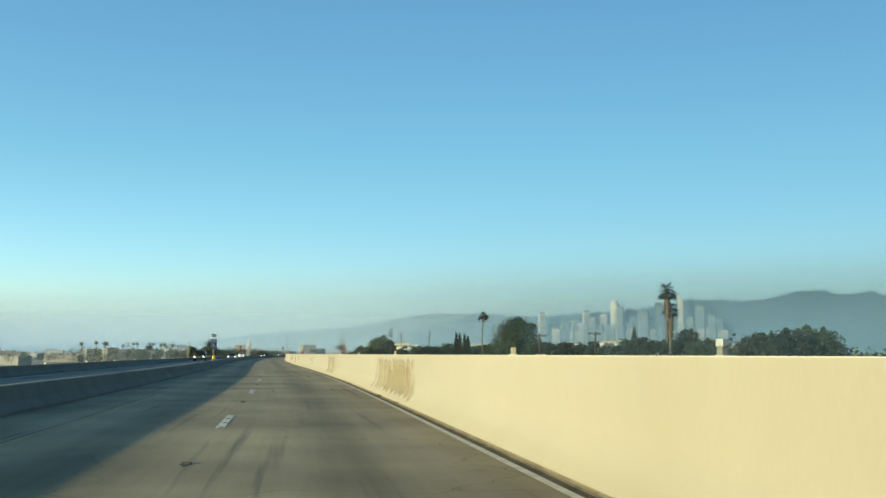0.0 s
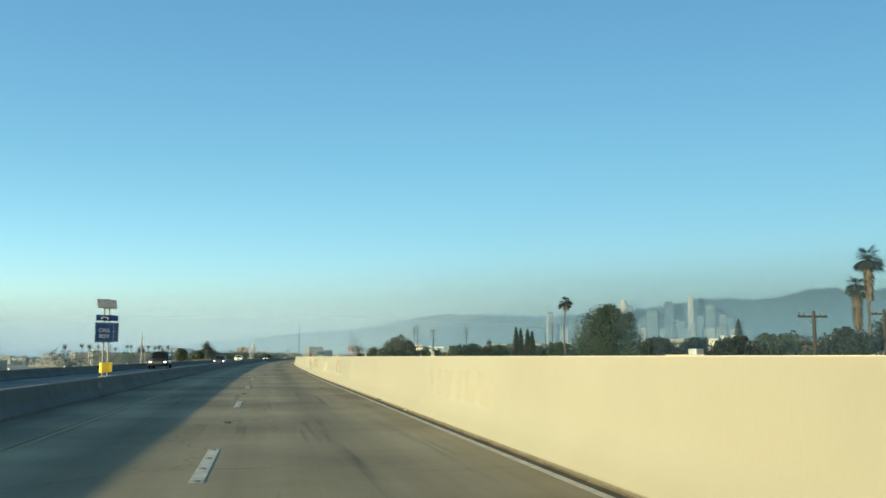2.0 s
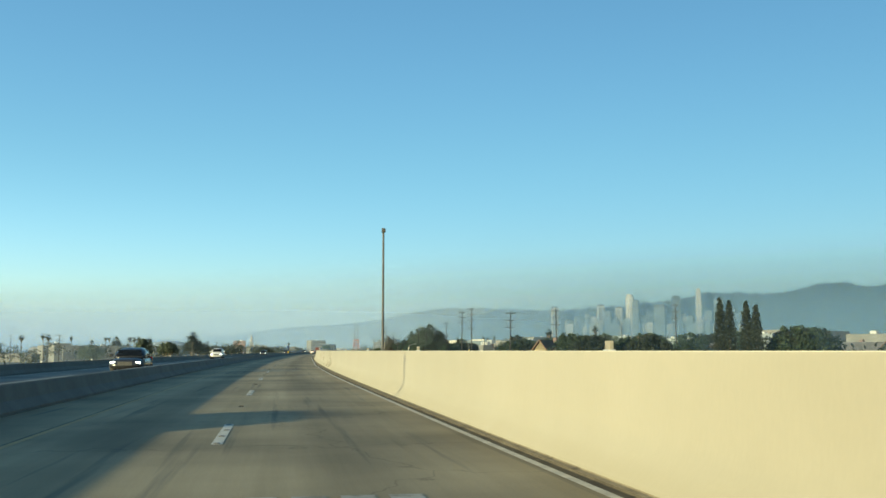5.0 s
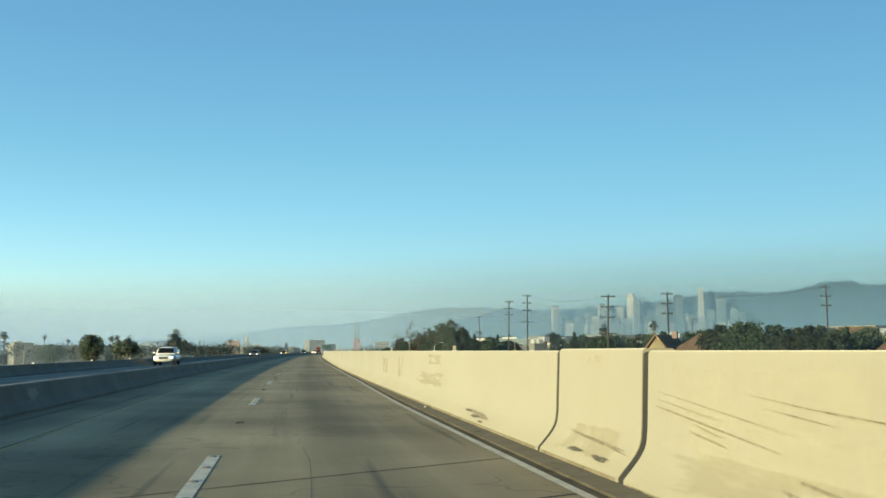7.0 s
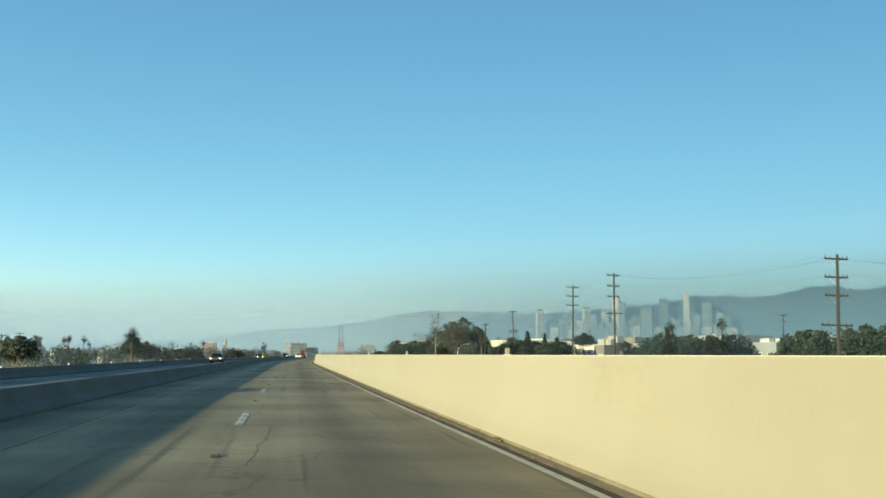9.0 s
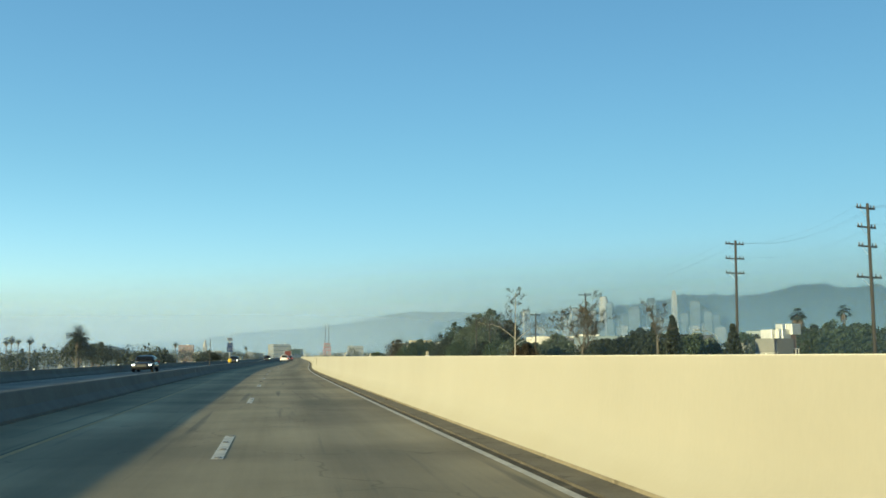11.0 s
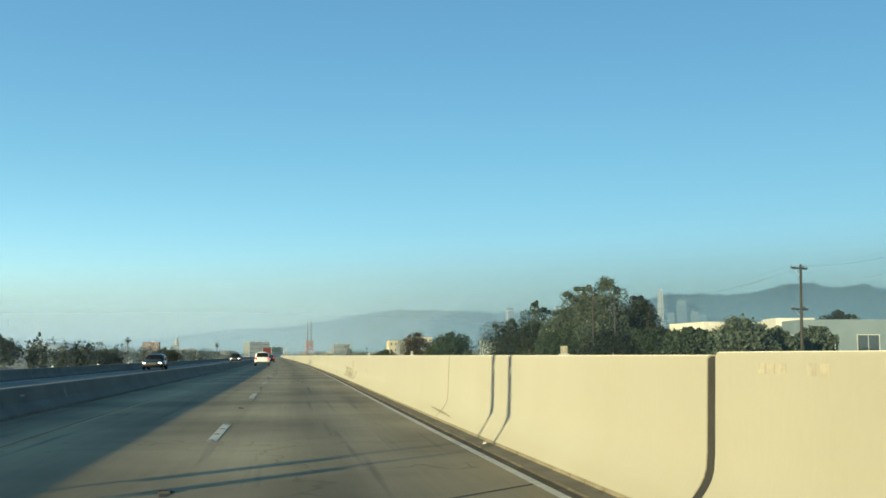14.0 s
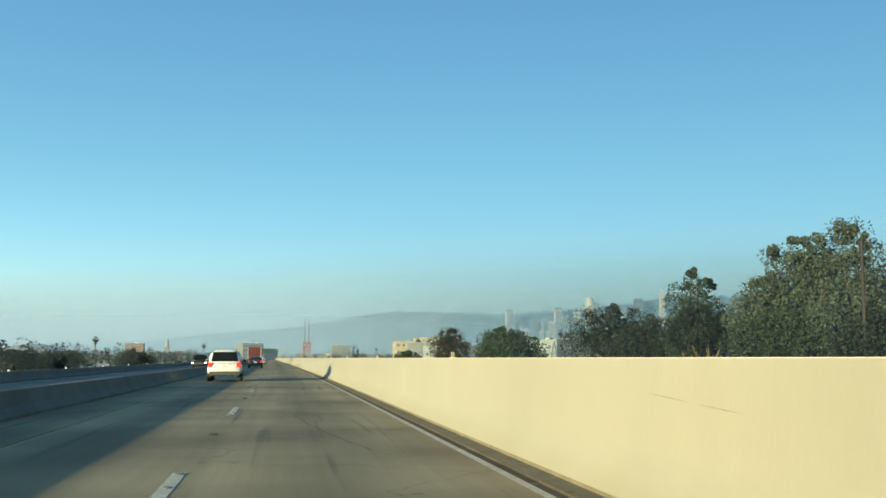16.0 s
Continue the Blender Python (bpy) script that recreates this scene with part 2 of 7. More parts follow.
def wall_surface(name, dark, light, streak):
    """Smooth masonry paint with run-down streaks gathered in stretches; uv in metres (up, along)."""
    m = surface(name, dark, light, scale=0.35, rough=0.85, bump=0.06, fine=14, coords="UV", stretch=(0.8, 0.5, 1), grain_mix=0.05)
    n, l = m.node_tree.nodes, m.node_tree.links
    bsdf = n["Principled BSDF"]
    base = bsdf.inputs["Base Color"].links[0].from_socket
    tc = n.new("ShaderNodeTexCoord")
    masks = []
    for stretch, scale, lo, hi in (((0.9, 1.1, 1), 1.0, 0.50, 0.74), ((0.3, 0.09, 1), 1.0, 0.46, 0.64), ((2.2, 0.5, 1), 1.0, 0.42, 0.68)):
        mp = n.new("ShaderNodeMapping")
        mp.inputs["Scale"].default_value = stretch
        l.new(tc.outputs["UV"], mp.inputs[0])
        t = n.new("ShaderNodeTexNoise")
        t.inputs["Scale"].default_value, t.inputs["Detail"].default_value = scale, 5
        l.new(mp.outputs[0], t.inputs[0])
        r = n.new("ShaderNodeMapRange")
        r.interpolation_type = "SMOOTHSTEP"
        r.inputs["From Min"].default_value, r.inputs["From Max"].default_value = lo, hi
        l.new(t.outputs[0], r.inputs[0])
        masks.append(r.outputs[0])
    prod = n.new("ShaderNodeMath")
    prod.operation = "MULTIPLY"
    l.new(masks[0], prod.inputs[0])
    l.new(masks[1], prod.inputs[1])
    add = n.new("ShaderNodeMath")
    add.operation = "MULTIPLY_ADD"
    add.inputs[1].default_value = 0.34
    l.new(masks[2], add.inputs[0])
    l.new(prod.outputs[0], add.inputs[2])
    cl = n.new("ShaderNodeMath")
    cl.operation = "MULTIPLY"
    cl.use_clamp = True
    cl.inputs[1].default_value = 0.13
    l.new(add.outputs[0], cl.inputs[0])
    mx = n.new("ShaderNodeMix")
    mx.data_type = "RGBA"
    l.new(cl.outputs[0], mx.inputs["Factor"])
    l.new(base, mx.inputs["A"])
    mx.inputs["B"].default_value = (*streak, 1)
    # splash grime over the flared foot
    sep, foot, patch, grime, dirty = n.new("ShaderNodeSeparateXYZ"), n.new("ShaderNodeMapRange"), n.new("ShaderNodeTexNoise"), n.new("ShaderNodeMath"), n.new("ShaderNodeMix")
    l.new(tc.outputs["UV"], sep.inputs[0])
    foot.interpolation_type = "SMOOTHSTEP"
    foot.inputs["From Min"].default_value, foot.inputs["From Max"].default_value = 4.0, 4.45
    foot.inputs["To Min"].default_value, foot.inputs["To Max"].default_value = 0.75, 0.0
    l.new(sep.outputs[0], foot.inputs[0])
    patch.inputs["Scale"].default_value, patch.inputs["Detail"].default_value = 0.9, 6
    l.new(tc.outputs["UV"], patch.inputs[0])
    grime.operation = "MULTIPLY"
    l.new(foot.outputs[0], grime.inputs[0])
    l.new(patch.outputs[0], grime.inputs[1])
    dirty.data_type = "RGBA"
    l.new(grime.outputs[0], dirty.inputs["Factor"])
    l.new(mx.outputs["Result"], dirty.inputs["A"])
    dirty.inputs["B"].default_value = (*[0.8 * c for c in streak], 1)
    l.new(dirty.outputs["Result"], bsdf.inputs["Base Color"])
    return m


def stain(name, colour, opacity, ragged, stretch, fade=0.22):
    """A coat that fades out raggedly towards its edges; uv from 0 to 1 over the sheet, object coordinates for the grain."""
    m = bpy.data.materials.new(name)
    m.use_nodes = True
    n, l = m.node_tree.nodes, m.node_tree.links
    bsdf = n["Principled BSDF"]
    bsdf.inputs["Roughness"].default_value = 0.85
    tc = n.new("ShaderNodeTexCoord")
    sep = n.new("ShaderNodeSeparateXYZ")
    l.new(tc.outputs["UV"], sep.inputs[0])
    fades = []
    for axis, width in ((0, fade), (1, 0.16)):
        a = n.new("ShaderNodeMath")
        a.operation = "PINGPONG"
        a.inputs[1].default_value = 0.5
        l.new(sep.outputs[axis], a.inputs[0])
        r = n.new("ShaderNodeMapRange")
        r.inputs["From Max"].default_value = width
        l.new(a.outputs[0], r.inputs[0])
        fades.append(r.outputs[0])
    low = n.new("ShaderNodeMath")
    low.operation = "MINIMUM"
    l.new(fades[0], low.inputs[0])
    l.new(fades[1], low.inputs[1])
    at = n.new("ShaderNodeAttribute")
    at.attribute_name = "metres"
    mp = n.new("ShaderNodeMapping")
    mp.inputs["Scale"].default_value = (stretch[0], stretch[1], 1)
    l.new(at.outputs["Vector"], mp.inputs[0])
    t = n.new("ShaderNodeTexNoise")
    t.inputs["Scale"].default_value, t.inputs["Detail"].default_value = 1.0, 7
    l.new(mp.outputs[0], t.inputs[0])
    sh = n.new("ShaderNodeMath")
    sh.operation = "MULTIPLY_ADD"
    sh.inputs[1].default_value = 2.6
    sh.inputs[2].default_value = -1.3 - 0.5 * ragged
    l.new(t.outputs[0], sh.inputs[0])
    sm = n.new("ShaderNodeMath")
    l.new(low.outputs[0], sm.inputs[0])
    l.new(sh.outputs[0], sm.inputs[1])
    al = n.new("ShaderNodeMapRange")
    al.interpolation_type = "SMOOTHSTEP"
    al.inputs["From Min"].default_value, al.inputs["From Max"].default_value = 0.15, 0.75
    al.inputs["To Max"].default_value = opacity
    l.new(sm.outputs[0], al.inputs[0])
    edge = n.new("ShaderNodeMath")
    edge.operation = "MULTIPLY"
    l.new(al.outputs[0], edge.inputs[0])
    e2 = n.new("ShaderNodeMapRange")
    e2.inputs["From Max"].default_value = 0.25
    l.new(low.outputs[0], e2.inputs[0])
    l.new(e2.outputs[0], edge.inputs[1])
    l.new(edge.outputs[0], bsdf.inputs["Alpha"])
    tone = n.new("ShaderNodeValToRGB")
    tone.color_ramp.elements[0].position, tone.color_ramp.elements[1].position = 0.3, 0.7
    tone.color_ramp.elements[0].color, tone.color_ramp.elements[1].color = (*colour, 1), (*[1.18 * c for c in colour], 1)
    l.new(t.outputs[0], tone.inputs[0])
    l.new(tone.outputs[0], bsdf.inputs["Base Color"])
    return m


def glass(name, tint, rough=0.05):
    m = surface(name, tint, tuple(1.3 * v for v in tint), scale=0.8, rough=rough + 0.12, bump=0.0, fine=3)
    m.node_tree.nodes["Principled BSDF"].inputs["Coat Weight"].default_value = 0.6
    m.node_tree.nodes["Principled BSDF"].inputs["Specular IOR Level"].default_value = 0.8
    return m


def glow(name, colour, strength):
    m = bpy.data.materials.new(name)
    m.use_nodes = True
    b = m.node_tree.nodes["Principled BSDF"]
    b.inputs["Base Color"].default_value = (*colour, 1)
    b.inputs["Emission Color"].default_value = (*colour, 1)
    b.inputs["Emission Strength"].default_value = strength
    b.inputs["Roughness"].default_value = 0.3
    return m


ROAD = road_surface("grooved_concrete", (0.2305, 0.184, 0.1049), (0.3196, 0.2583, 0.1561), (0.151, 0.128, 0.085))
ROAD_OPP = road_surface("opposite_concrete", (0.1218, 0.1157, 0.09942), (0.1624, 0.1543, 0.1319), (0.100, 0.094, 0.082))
WALL = wall_surface("painted_barrier", (0.172, 0.1635, 0.138), (0.1978, 0.1887, 0.1617), (0.190, 0.172, 0.124))
TOE = surface("bare_concrete_toe", (0.135, 0.115, 0.080), (0.195, 0.168, 0.118), scale=1.5, rough=0.95, bump=0.3, fine=30, spot=(0.085, 0.072, 0.05), spot_at=0.6)
STAIN_TAN = stain("tan_overpaint", (0.150, 0.127, 0.084), 0.50, 0.35, (0.8, 1.5), 0.20)
STAIN_SOFT = stain("faint_tan_drips", (0.171, 0.1476, 0.1008), 0.28, 0.85, (1.1, 1.2))
STAIN_PALE = stain("pale_overpaint", (0.29, 0.264, 0.194), 0.16, 0.8, (1.6, 1.5))
STAIN_BRIGHT = stain("bright_overpaint", (0.300, 0.284, 0.205), 0.48, 0.35, (1.0, 1.3), 0.26)
STAIN_PEACH = stain("peach_overpaint", (0.2835, 0.2205, 0.1368), 0.22, 0.1, (1.0, 0.6))
STAIN_RUB = stain("grey_rub_marks", (0.153, 0.1368, 0.0945), 0.30, 0.8, (7.0, 0.8))
MEDIAN = surface("grey_barrier", (0.1124, 0.1056, 0.08822), (0.1557, 0.147, 0.1254), scale=0.5, rough=0.85, bump=0.3, fine=16, stretch=(1, 1, 0.3), spot=(0.115, 0.108, 0.094), spot_at=0.6)
PALE_CAP = surface("pale_barrier_top", (0.17, 0.162, 0.138), (0.27, 0.257, 0.222), scale=1.5, rough=0.8, bump=0.1, fine=20, spot=(0.16, 0.15, 0.13), spot_at=0.54)
MEDIAN_PALE = surface("patched_barrier", (0.161, 0.1527, 0.1306), (0.1978, 0.1877, 0.1619), scale=1.2, rough=0.85, bump=0.2, fine=16)
TYRE_MARK = surface("tyre_rub", (0.055, 0.052, 0.046), (0.10, 0.095, 0.083), scale=3, rough=0.9, bump=0.2)
FILLER = surface("joint_filler", (0.012, 0.011, 0.010), (0.024, 0.022, 0.02), scale=3, rough=0.9, bump=0.3)
GUTTER = surface("gutter_dirt", (0.045, 0.038, 0.028), (0.10, 0.085, 0.06), scale=1.2, rough=0.95, bump=0.6, fine=30, spot=(0.15, 0.125, 0.09), spot_at=0.6)
WHITE_LINE = surface("worn_white_paint", (0.37, 0.3348, 0.264), (0.58, 0.5301, 0.424), scale=3.5, rough=0.7, bump=0.2, fine=40, spot=(0.22, 0.20, 0.165), spot_at=0.61)
YELLOW_LINE = surface("worn_yellow_paint", (0.264, 0.171, 0.056), (0.376, 0.2508, 0.08), scale=3.0, rough=0.7, bump=0.2, fine=40, spot=(0.16, 0.125, 0.07), spot_at=0.58)
WORN_WORD = surface("worn_word_paint", (0.20, 0.185, 0.15), (0.37, 0.345, 0.285), scale=2.2, rough=0.75, bump=0.2, fine=30, spot=(0.17, 0.145, 0.10), spot_at=0.52)
DOT = surface("ceramic_marker", (0.078, 0.072, 0.06), (0.144, 0.135, 0.117), scale=8, rough=0.35, bump=0.0)
DARK_DOT = surface("reflective_marker", (0.0165, 0.0156, 0.0135), (0.03575, 0.033, 0.02775), scale=8, rough=0.9, bump=0.1)
SCRAPE = surface("rubber_scrape", (0.092, 0.08004, 0.0552), (0.2162, 0.1914, 0.1343), scale=9, rough=0.9, bump=0.2)
FAINT_SCRAPE = surface("faint_scrape", (0.1748, 0.1518, 0.1058), (0.23, 0.2042, 0.1454), scale=9, rough=0.9, bump=0.1)
GROUND = surface("city_ground", (0.06, 0.065, 0.035), (0.16, 0.15, 0.12), scale=0.02, rough=0.95, bump=0.0, fine=0.5, spot=(0.24, 0.23, 0.21), spot_at=0.6)
BARK = surface("bark", (0.09, 0.07, 0.05), (0.17, 0.135, 0.10), scale=3, rough=0.9, bump=0.5, fine=30, stretch=(1, 1, 0.3))
PALE_BARK = surface("pale_sycamore_bark", (0.150, 0.138, 0.116), (0.235, 0.222, 0.195), scale=1.2, rough=0.8, bump=0.2, fine=20, spot=(0.25, 0.21, 0.15), spot_at=0.6)
TWIG = surface("grey_twigs", (0.031, 0.02856, 0.02584), (0.0558, 0.05304, 0.04864), scale=2, rough=0.9, bump=0.1)
LEAF = surface("green_leaves", (0.02453, 0.03903, 0.02508), (0.0555, 0.07661, 0.04815), scale=0.9, rough=0.6, bump=0.0, random_mix=0.28, island=True)
LEAF_OLIVE = surface("olive_leaves", (0.04469, 0.06152, 0.04865), (0.09896, 0.123, 0.09187), scale=0.9, rough=0.6, bump=0.0, random_mix=0.28, island=True)
LEAF_DARK = surface("dark_leaves", (0.0168, 0.02388, 0.01872), (0.03675, 0.04451, 0.03276), scale=0.9, rough=0.6, bump=0.0, random_mix=0.28, island=True)
LEAF_RED = surface("russet_leaves", (0.030, 0.026, 0.018), (0.056, 0.047, 0.032), scale=0.9, rough=0.7, bump=0.0, random_mix=0.28, island=True)
LEAF_DRY = surface("dry_fronds", (0.05115, 0.03906, 0.02558), (0.08184, 0.0651, 0.0465), scale=2, rough=0.85, bump=0.0, random_mix=0.35, island=True)
for leaf_mat in (LEAF, LEAF_OLIVE, LEAF_DARK, LEAF_RED):
    nn, ll = leaf_mat.node_tree.nodes, leaf_mat.node_tree.links
    thin, both = nn.new("ShaderNodeBsdfTranslucent"), nn.new("ShaderNodeMixShader")
    both.inputs[0].default_value = 0.42
    ll.new(nn["Principled BSDF"].inputs["Base Color"].links[0].from_socket, thin.inputs[0])
    ll.new(nn["Principled BSDF"].outputs[0], both.inputs[1])
    ll.new(thin.outputs[0], both.inputs[2])
    ll.new(both.outputs[0], nn["Material Output"].inputs[0])
    nn["Principled BSDF"].inputs["Specular IOR Level"].default_value = 0.2
POLE_WOOD = surface("weathered_pole_wood", (0.01218, 0.01112, 0.01064), (0.02101, 0.01885, 0.01795), scale=2, rough=0.85, bump=0.4, fine=25, stretch=(1, 1, 0.1))
STEEL = surface("galvanised_steel", (0.33, 0.34, 0.34), (0.45, 0.46, 0.46), scale=4, rough=0.5, bump=0.1, metal=0.7)
DARK_STEEL = surface("dark_steel", (0.06, 0.06, 0.06), (0.11, 0.11, 0.11), scale=4, rough=0.5, bump=0.1, metal=0.5)
RED_STEEL = surface("red_painted_steel", (0.1364, 0.0248, 0.0217), (0.186, 0.0372, 0.031), scale=0.5, rough=0.5, bump=0.0)
SIGN_BLUE = surface("blue_sign_sheet", (0.005, 0.030, 0.115), (0.007, 0.038, 0.135), scale=2, rough=0.65, bump=0.0)
SIGN_WHITE = surface("white_sign_sheet", (0.36, 0.36, 0.36), (0.44, 0.44, 0.44), scale=2, rough=0.4, bump=0.0)
CALL_YELLOW = surface("yellow_call_box", (0.65, 0.42, 0.03), (0.75, 0.5, 0.05), scale=3, rough=0.4, bump=0.0)
SOLAR = surface("solar_cells", (0.10, 0.11, 0.13), (0.16, 0.17, 0.19), scale=6, rough=0.25, bump=0.0)
STUCCO_WHITE = surface("white_stucco", (0.3422, 0.3358, 0.3105), (0.4055, 0.3992, 0.3739), scale=0.3, rough=0.9, bump=0.2, fine=8, spot=(0.55, 0.53, 0.48), spot_at=0.63)
TAN_BLOCK = surface("weathered_tan_plastic", (0.17, 0.155, 0.12), (0.24, 0.22, 0.175), scale=6, rough=0.6, bump=0.05)
STUCCO_GREY = surface("grey_stucco", (0.096, 0.100, 0.100), (0.132, 0.136, 0.136), scale=0.3, rough=0.9, bump=0.2, fine=8)
STUCCO_CREAM = surface("cream_stucco", (0.2468, 0.2091, 0.1355), (0.2962, 0.2602, 0.1806), scale=0.3, rough=0.9, bump=0.2, fine=8)
STUCCO_BLUE = surface("blue_grey_cladding", (0.135, 0.162, 0.18), (0.171, 0.198, 0.216), scale=0.3, rough=0.8, bump=0.2, fine=8)
STUCCO_SKY = surface("pale_blue_stucco", (0.08921, 0.1214, 0.1466), (0.1142, 0.1476, 0.1716), scale=0.3, rough=0.85, bump=0.2, fine=8)
BRICK_RED = surface("red_brick_cladding", (0.108, 0.0765, 0.0735), (0.144, 0.102, 0.098), scale=0.5, rough=0.9, bump=0.2, fine=8)
ROOF_BROWN = surface("brown_shingles", (0.120, 0.075, 0.053), (0.188, 0.124, 0.086), scale=1.0, rough=0.9, bump=0.5, fine=12, spot=(0.12, 0.08, 0.06), spot_at=0.6)
ROOF_GREY = surface("grey_roofing", (0.150, 0.146, 0.143), (0.225, 0.217, 0.210), scale=0.8, rough=0.9, bump=0.3, fine=10)
PANE = glass("window_pane", (0.03, 0.04, 0.05))
TRIM = surface("pale_trim", (0.30, 0.30, 0.29), (0.38, 0.38, 0.37), scale=2, rough=0.6, bump=0.0)
WIRE = surface("wire", (0.03, 0.03, 0.03), (0.05, 0.05, 0.05), scale=2, rough=0.6, bump=0.0)
CAR_WHITE = surface("white_car_paint", (0.433, 0.439, 0.439), (0.484, 0.491, 0.491), scale=0.5, rough=0.22, bump=0.0, fine=60)
CAR_BLACK = surface("black_car_paint", (0.012, 0.013, 0.015), (0.02, 0.021, 0.024), scale=0.5, rough=0.2, bump=0.0, fine=60)
CAR_SILVER = surface("silver_car_paint", (0.38, 0.39, 0.40), (0.46, 0.47, 0.48), scale=0.5, rough=0.25, bump=0.0, metal=0.5, fine=60)
CAR_RED = surface("red_truck_paint", (0.05208, 0.009114, 0.007294), (0.0677, 0.01302, 0.009898), scale=0.5, rough=0.35, bump=0.0, fine=60)
CAR_GLASS = glass("tinted_car_glass", (0.012, 0.014, 0.016))
CAR_GLASS.node_tree.nodes["Principled BSDF"].inputs["Coat Weight"].default_value = 0.0
CAR_GLASS.node_tree.nodes["Principled BSDF"].inputs["Specular IOR Level"].default_value = 0.25
TYRE = surface("tyre_rubber", (0.015, 0.015, 0.015), (0.03, 0.03, 0.03), scale=8, rough=0.9, bump=0.2)
RIM = surface("alloy_rim", (0.4, 0.4, 0.41), (0.55, 0.55, 0.56), scale=8, rough=0.3, bump=0.0, metal=0.8)
PLASTIC = surface("black_trim_plastic", (0.02, 0.02, 0.02), (0.04, 0.04, 0.04), scale=6, rough=0.6, bump=0.1)
TAIL_RED = surface("red_lamp_lens", (0.45, 0.02, 0.02), (0.55, 0.04, 0.03), scale=6, rough=0.2, bump=0.0)
HEADLAMP = glow("lit_headlamp", (1.0, 0.97, 0.9), 2.0)
PLATE = surface("plate_sheet", (0.6, 0.6, 0.62), (0.7, 0.7, 0.72), scale=6, rough=0.4, bump=0.0)
DEBRIS_WHITE = surface("white_litter", (0.26, 0.25, 0.22), (0.36, 0.345, 0.31), scale=20, rough=0.7, bump=0.2)
BAR_GREY = surface("grey_stencil", (0.22, 0.20, 0.16), (0.30, 0.27, 0.21), scale=6, rough=0.85, bump=0.0)

for dull in (ROAD, ROAD_OPP, MEDIAN, WALL, TOE, GUTTER):
    dull.node_tree.nodes["Principled BSDF"].inputs["Specular IOR Level"].default_value = 0.15
# chalky, dusty paint
chalk = WALL.node_tree.nodes["Principled BSDF"].inputs
chalk["Diffuse Roughness"].default_value = 1.0
chalk["Sheen Weight"].default_value, chalk["Sheen Roughness"].default_value, chalk["Sheen Tint"].default_value = 0.35, 0.45, (0.9, 0.86, 0.72, 1)

# ---- the setting: ground, viaduct, barriers ----
G = -6.0
bm = bmesh.new()
bmesh.ops.create_circle(bm, cap_ends=True, radius=4950, segments=96)
ground = part("ground", bm, GROUND)
ground.location = (0, 300, G)
tagged(ground, "flat city ground with dry lots and paving", "ground", kind="structure")

S0, S1 = -300.0, 1400.0
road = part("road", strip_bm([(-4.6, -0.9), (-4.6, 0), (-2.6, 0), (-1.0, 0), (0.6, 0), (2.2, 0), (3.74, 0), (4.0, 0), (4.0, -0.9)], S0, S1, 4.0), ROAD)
tagged(road, "worn grooved concrete carriageway with oil-darkened lanes and painted shade at the left", "road", kind="structure")
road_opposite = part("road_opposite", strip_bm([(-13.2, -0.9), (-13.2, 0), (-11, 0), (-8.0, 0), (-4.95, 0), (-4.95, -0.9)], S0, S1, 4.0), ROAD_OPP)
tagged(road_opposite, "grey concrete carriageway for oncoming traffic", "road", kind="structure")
viaduct = part("embankment", strip_bm([(-13.7, -0.02), (-13.7, G), (4.75, G), (4.75, -0.02), (4.0, -0.02), (4.0, -0.5), (-13.2, -0.5), (-13.2, -0.02)], S0, S1, 20, closed=True), MEDIAN)
tagged(viaduct, "plain concrete retaining body under the raised freeway", "embankment", kind="structure")
EDGE_S = (-300, 150, 200, 235, 252, 283, 340, 364, 397, 440, 480, 1400)
EDGE_D = (3.73, 3.73, 3.50, 3.47, 3.66, 3.69, 3.42, 3.38, 3.43, 3.56, 3.53, 3.54)
FOOT = 3.93


def edge_d(s):
    """How far the white edge line lies from the lane line."""
    return float(np.interp(s, EDGE_S, EDGE_D))


def shelf_d(s):
    return min(edge_d(s) + 0.155, FOOT - 0.03)


gutter = part("gutter", strip_bm(lambda s: [(edge_d(s) + 0.05, 0.004), (edge_d(s) + 0.09, 0.006), (shelf_d(s), 0.008), (shelf_d(s) + 0.012, 0.03)], S0, S1, 3), GUTTER, road, "dark dirt-filled gutter strip along the wall")
shelf = part("gutter_shelf", strip_bm(lambda s: [(shelf_d(s), 0.0), (shelf_d(s) + 0.012, 0.03), (FOOT - 0.012, 0.042), (FOOT + 0.02, 0.042)], S0, S1, 3), TOE, road, "low bare concrete shelf at the wall's foot")

# right wall: flared foot, upright face, in panels between joints
TOP = 1.268
RAISED = 0.022


def wall_profile(up=0.0):
    return [(FOOT, 0.0), (FOOT, 0.078), (FOOT + 0.012, 0.098), (4.06, 0.235), (4.105, 0.295), (4.142, 0.36), (4.163, 0.43), (4.175, 0.55), (4.20, TOP - 0.03 + up), (4.215, TOP - 0.006 + up), (4.235, TOP + up), (4.50, TOP + up),
            (4.525, TOP - 0.01 + up), (4.53, TOP - 0.04 + up), (4.62, 0.0), (4.62, -0.6), (4.3, -0.6)]


def wall_d(z):
    """Where the wall's face lies at a height."""
    ks = wall_profile()[:9]
    return float(np.interp(z, [k[1] for k in ks], [k[0] for k in ks]))


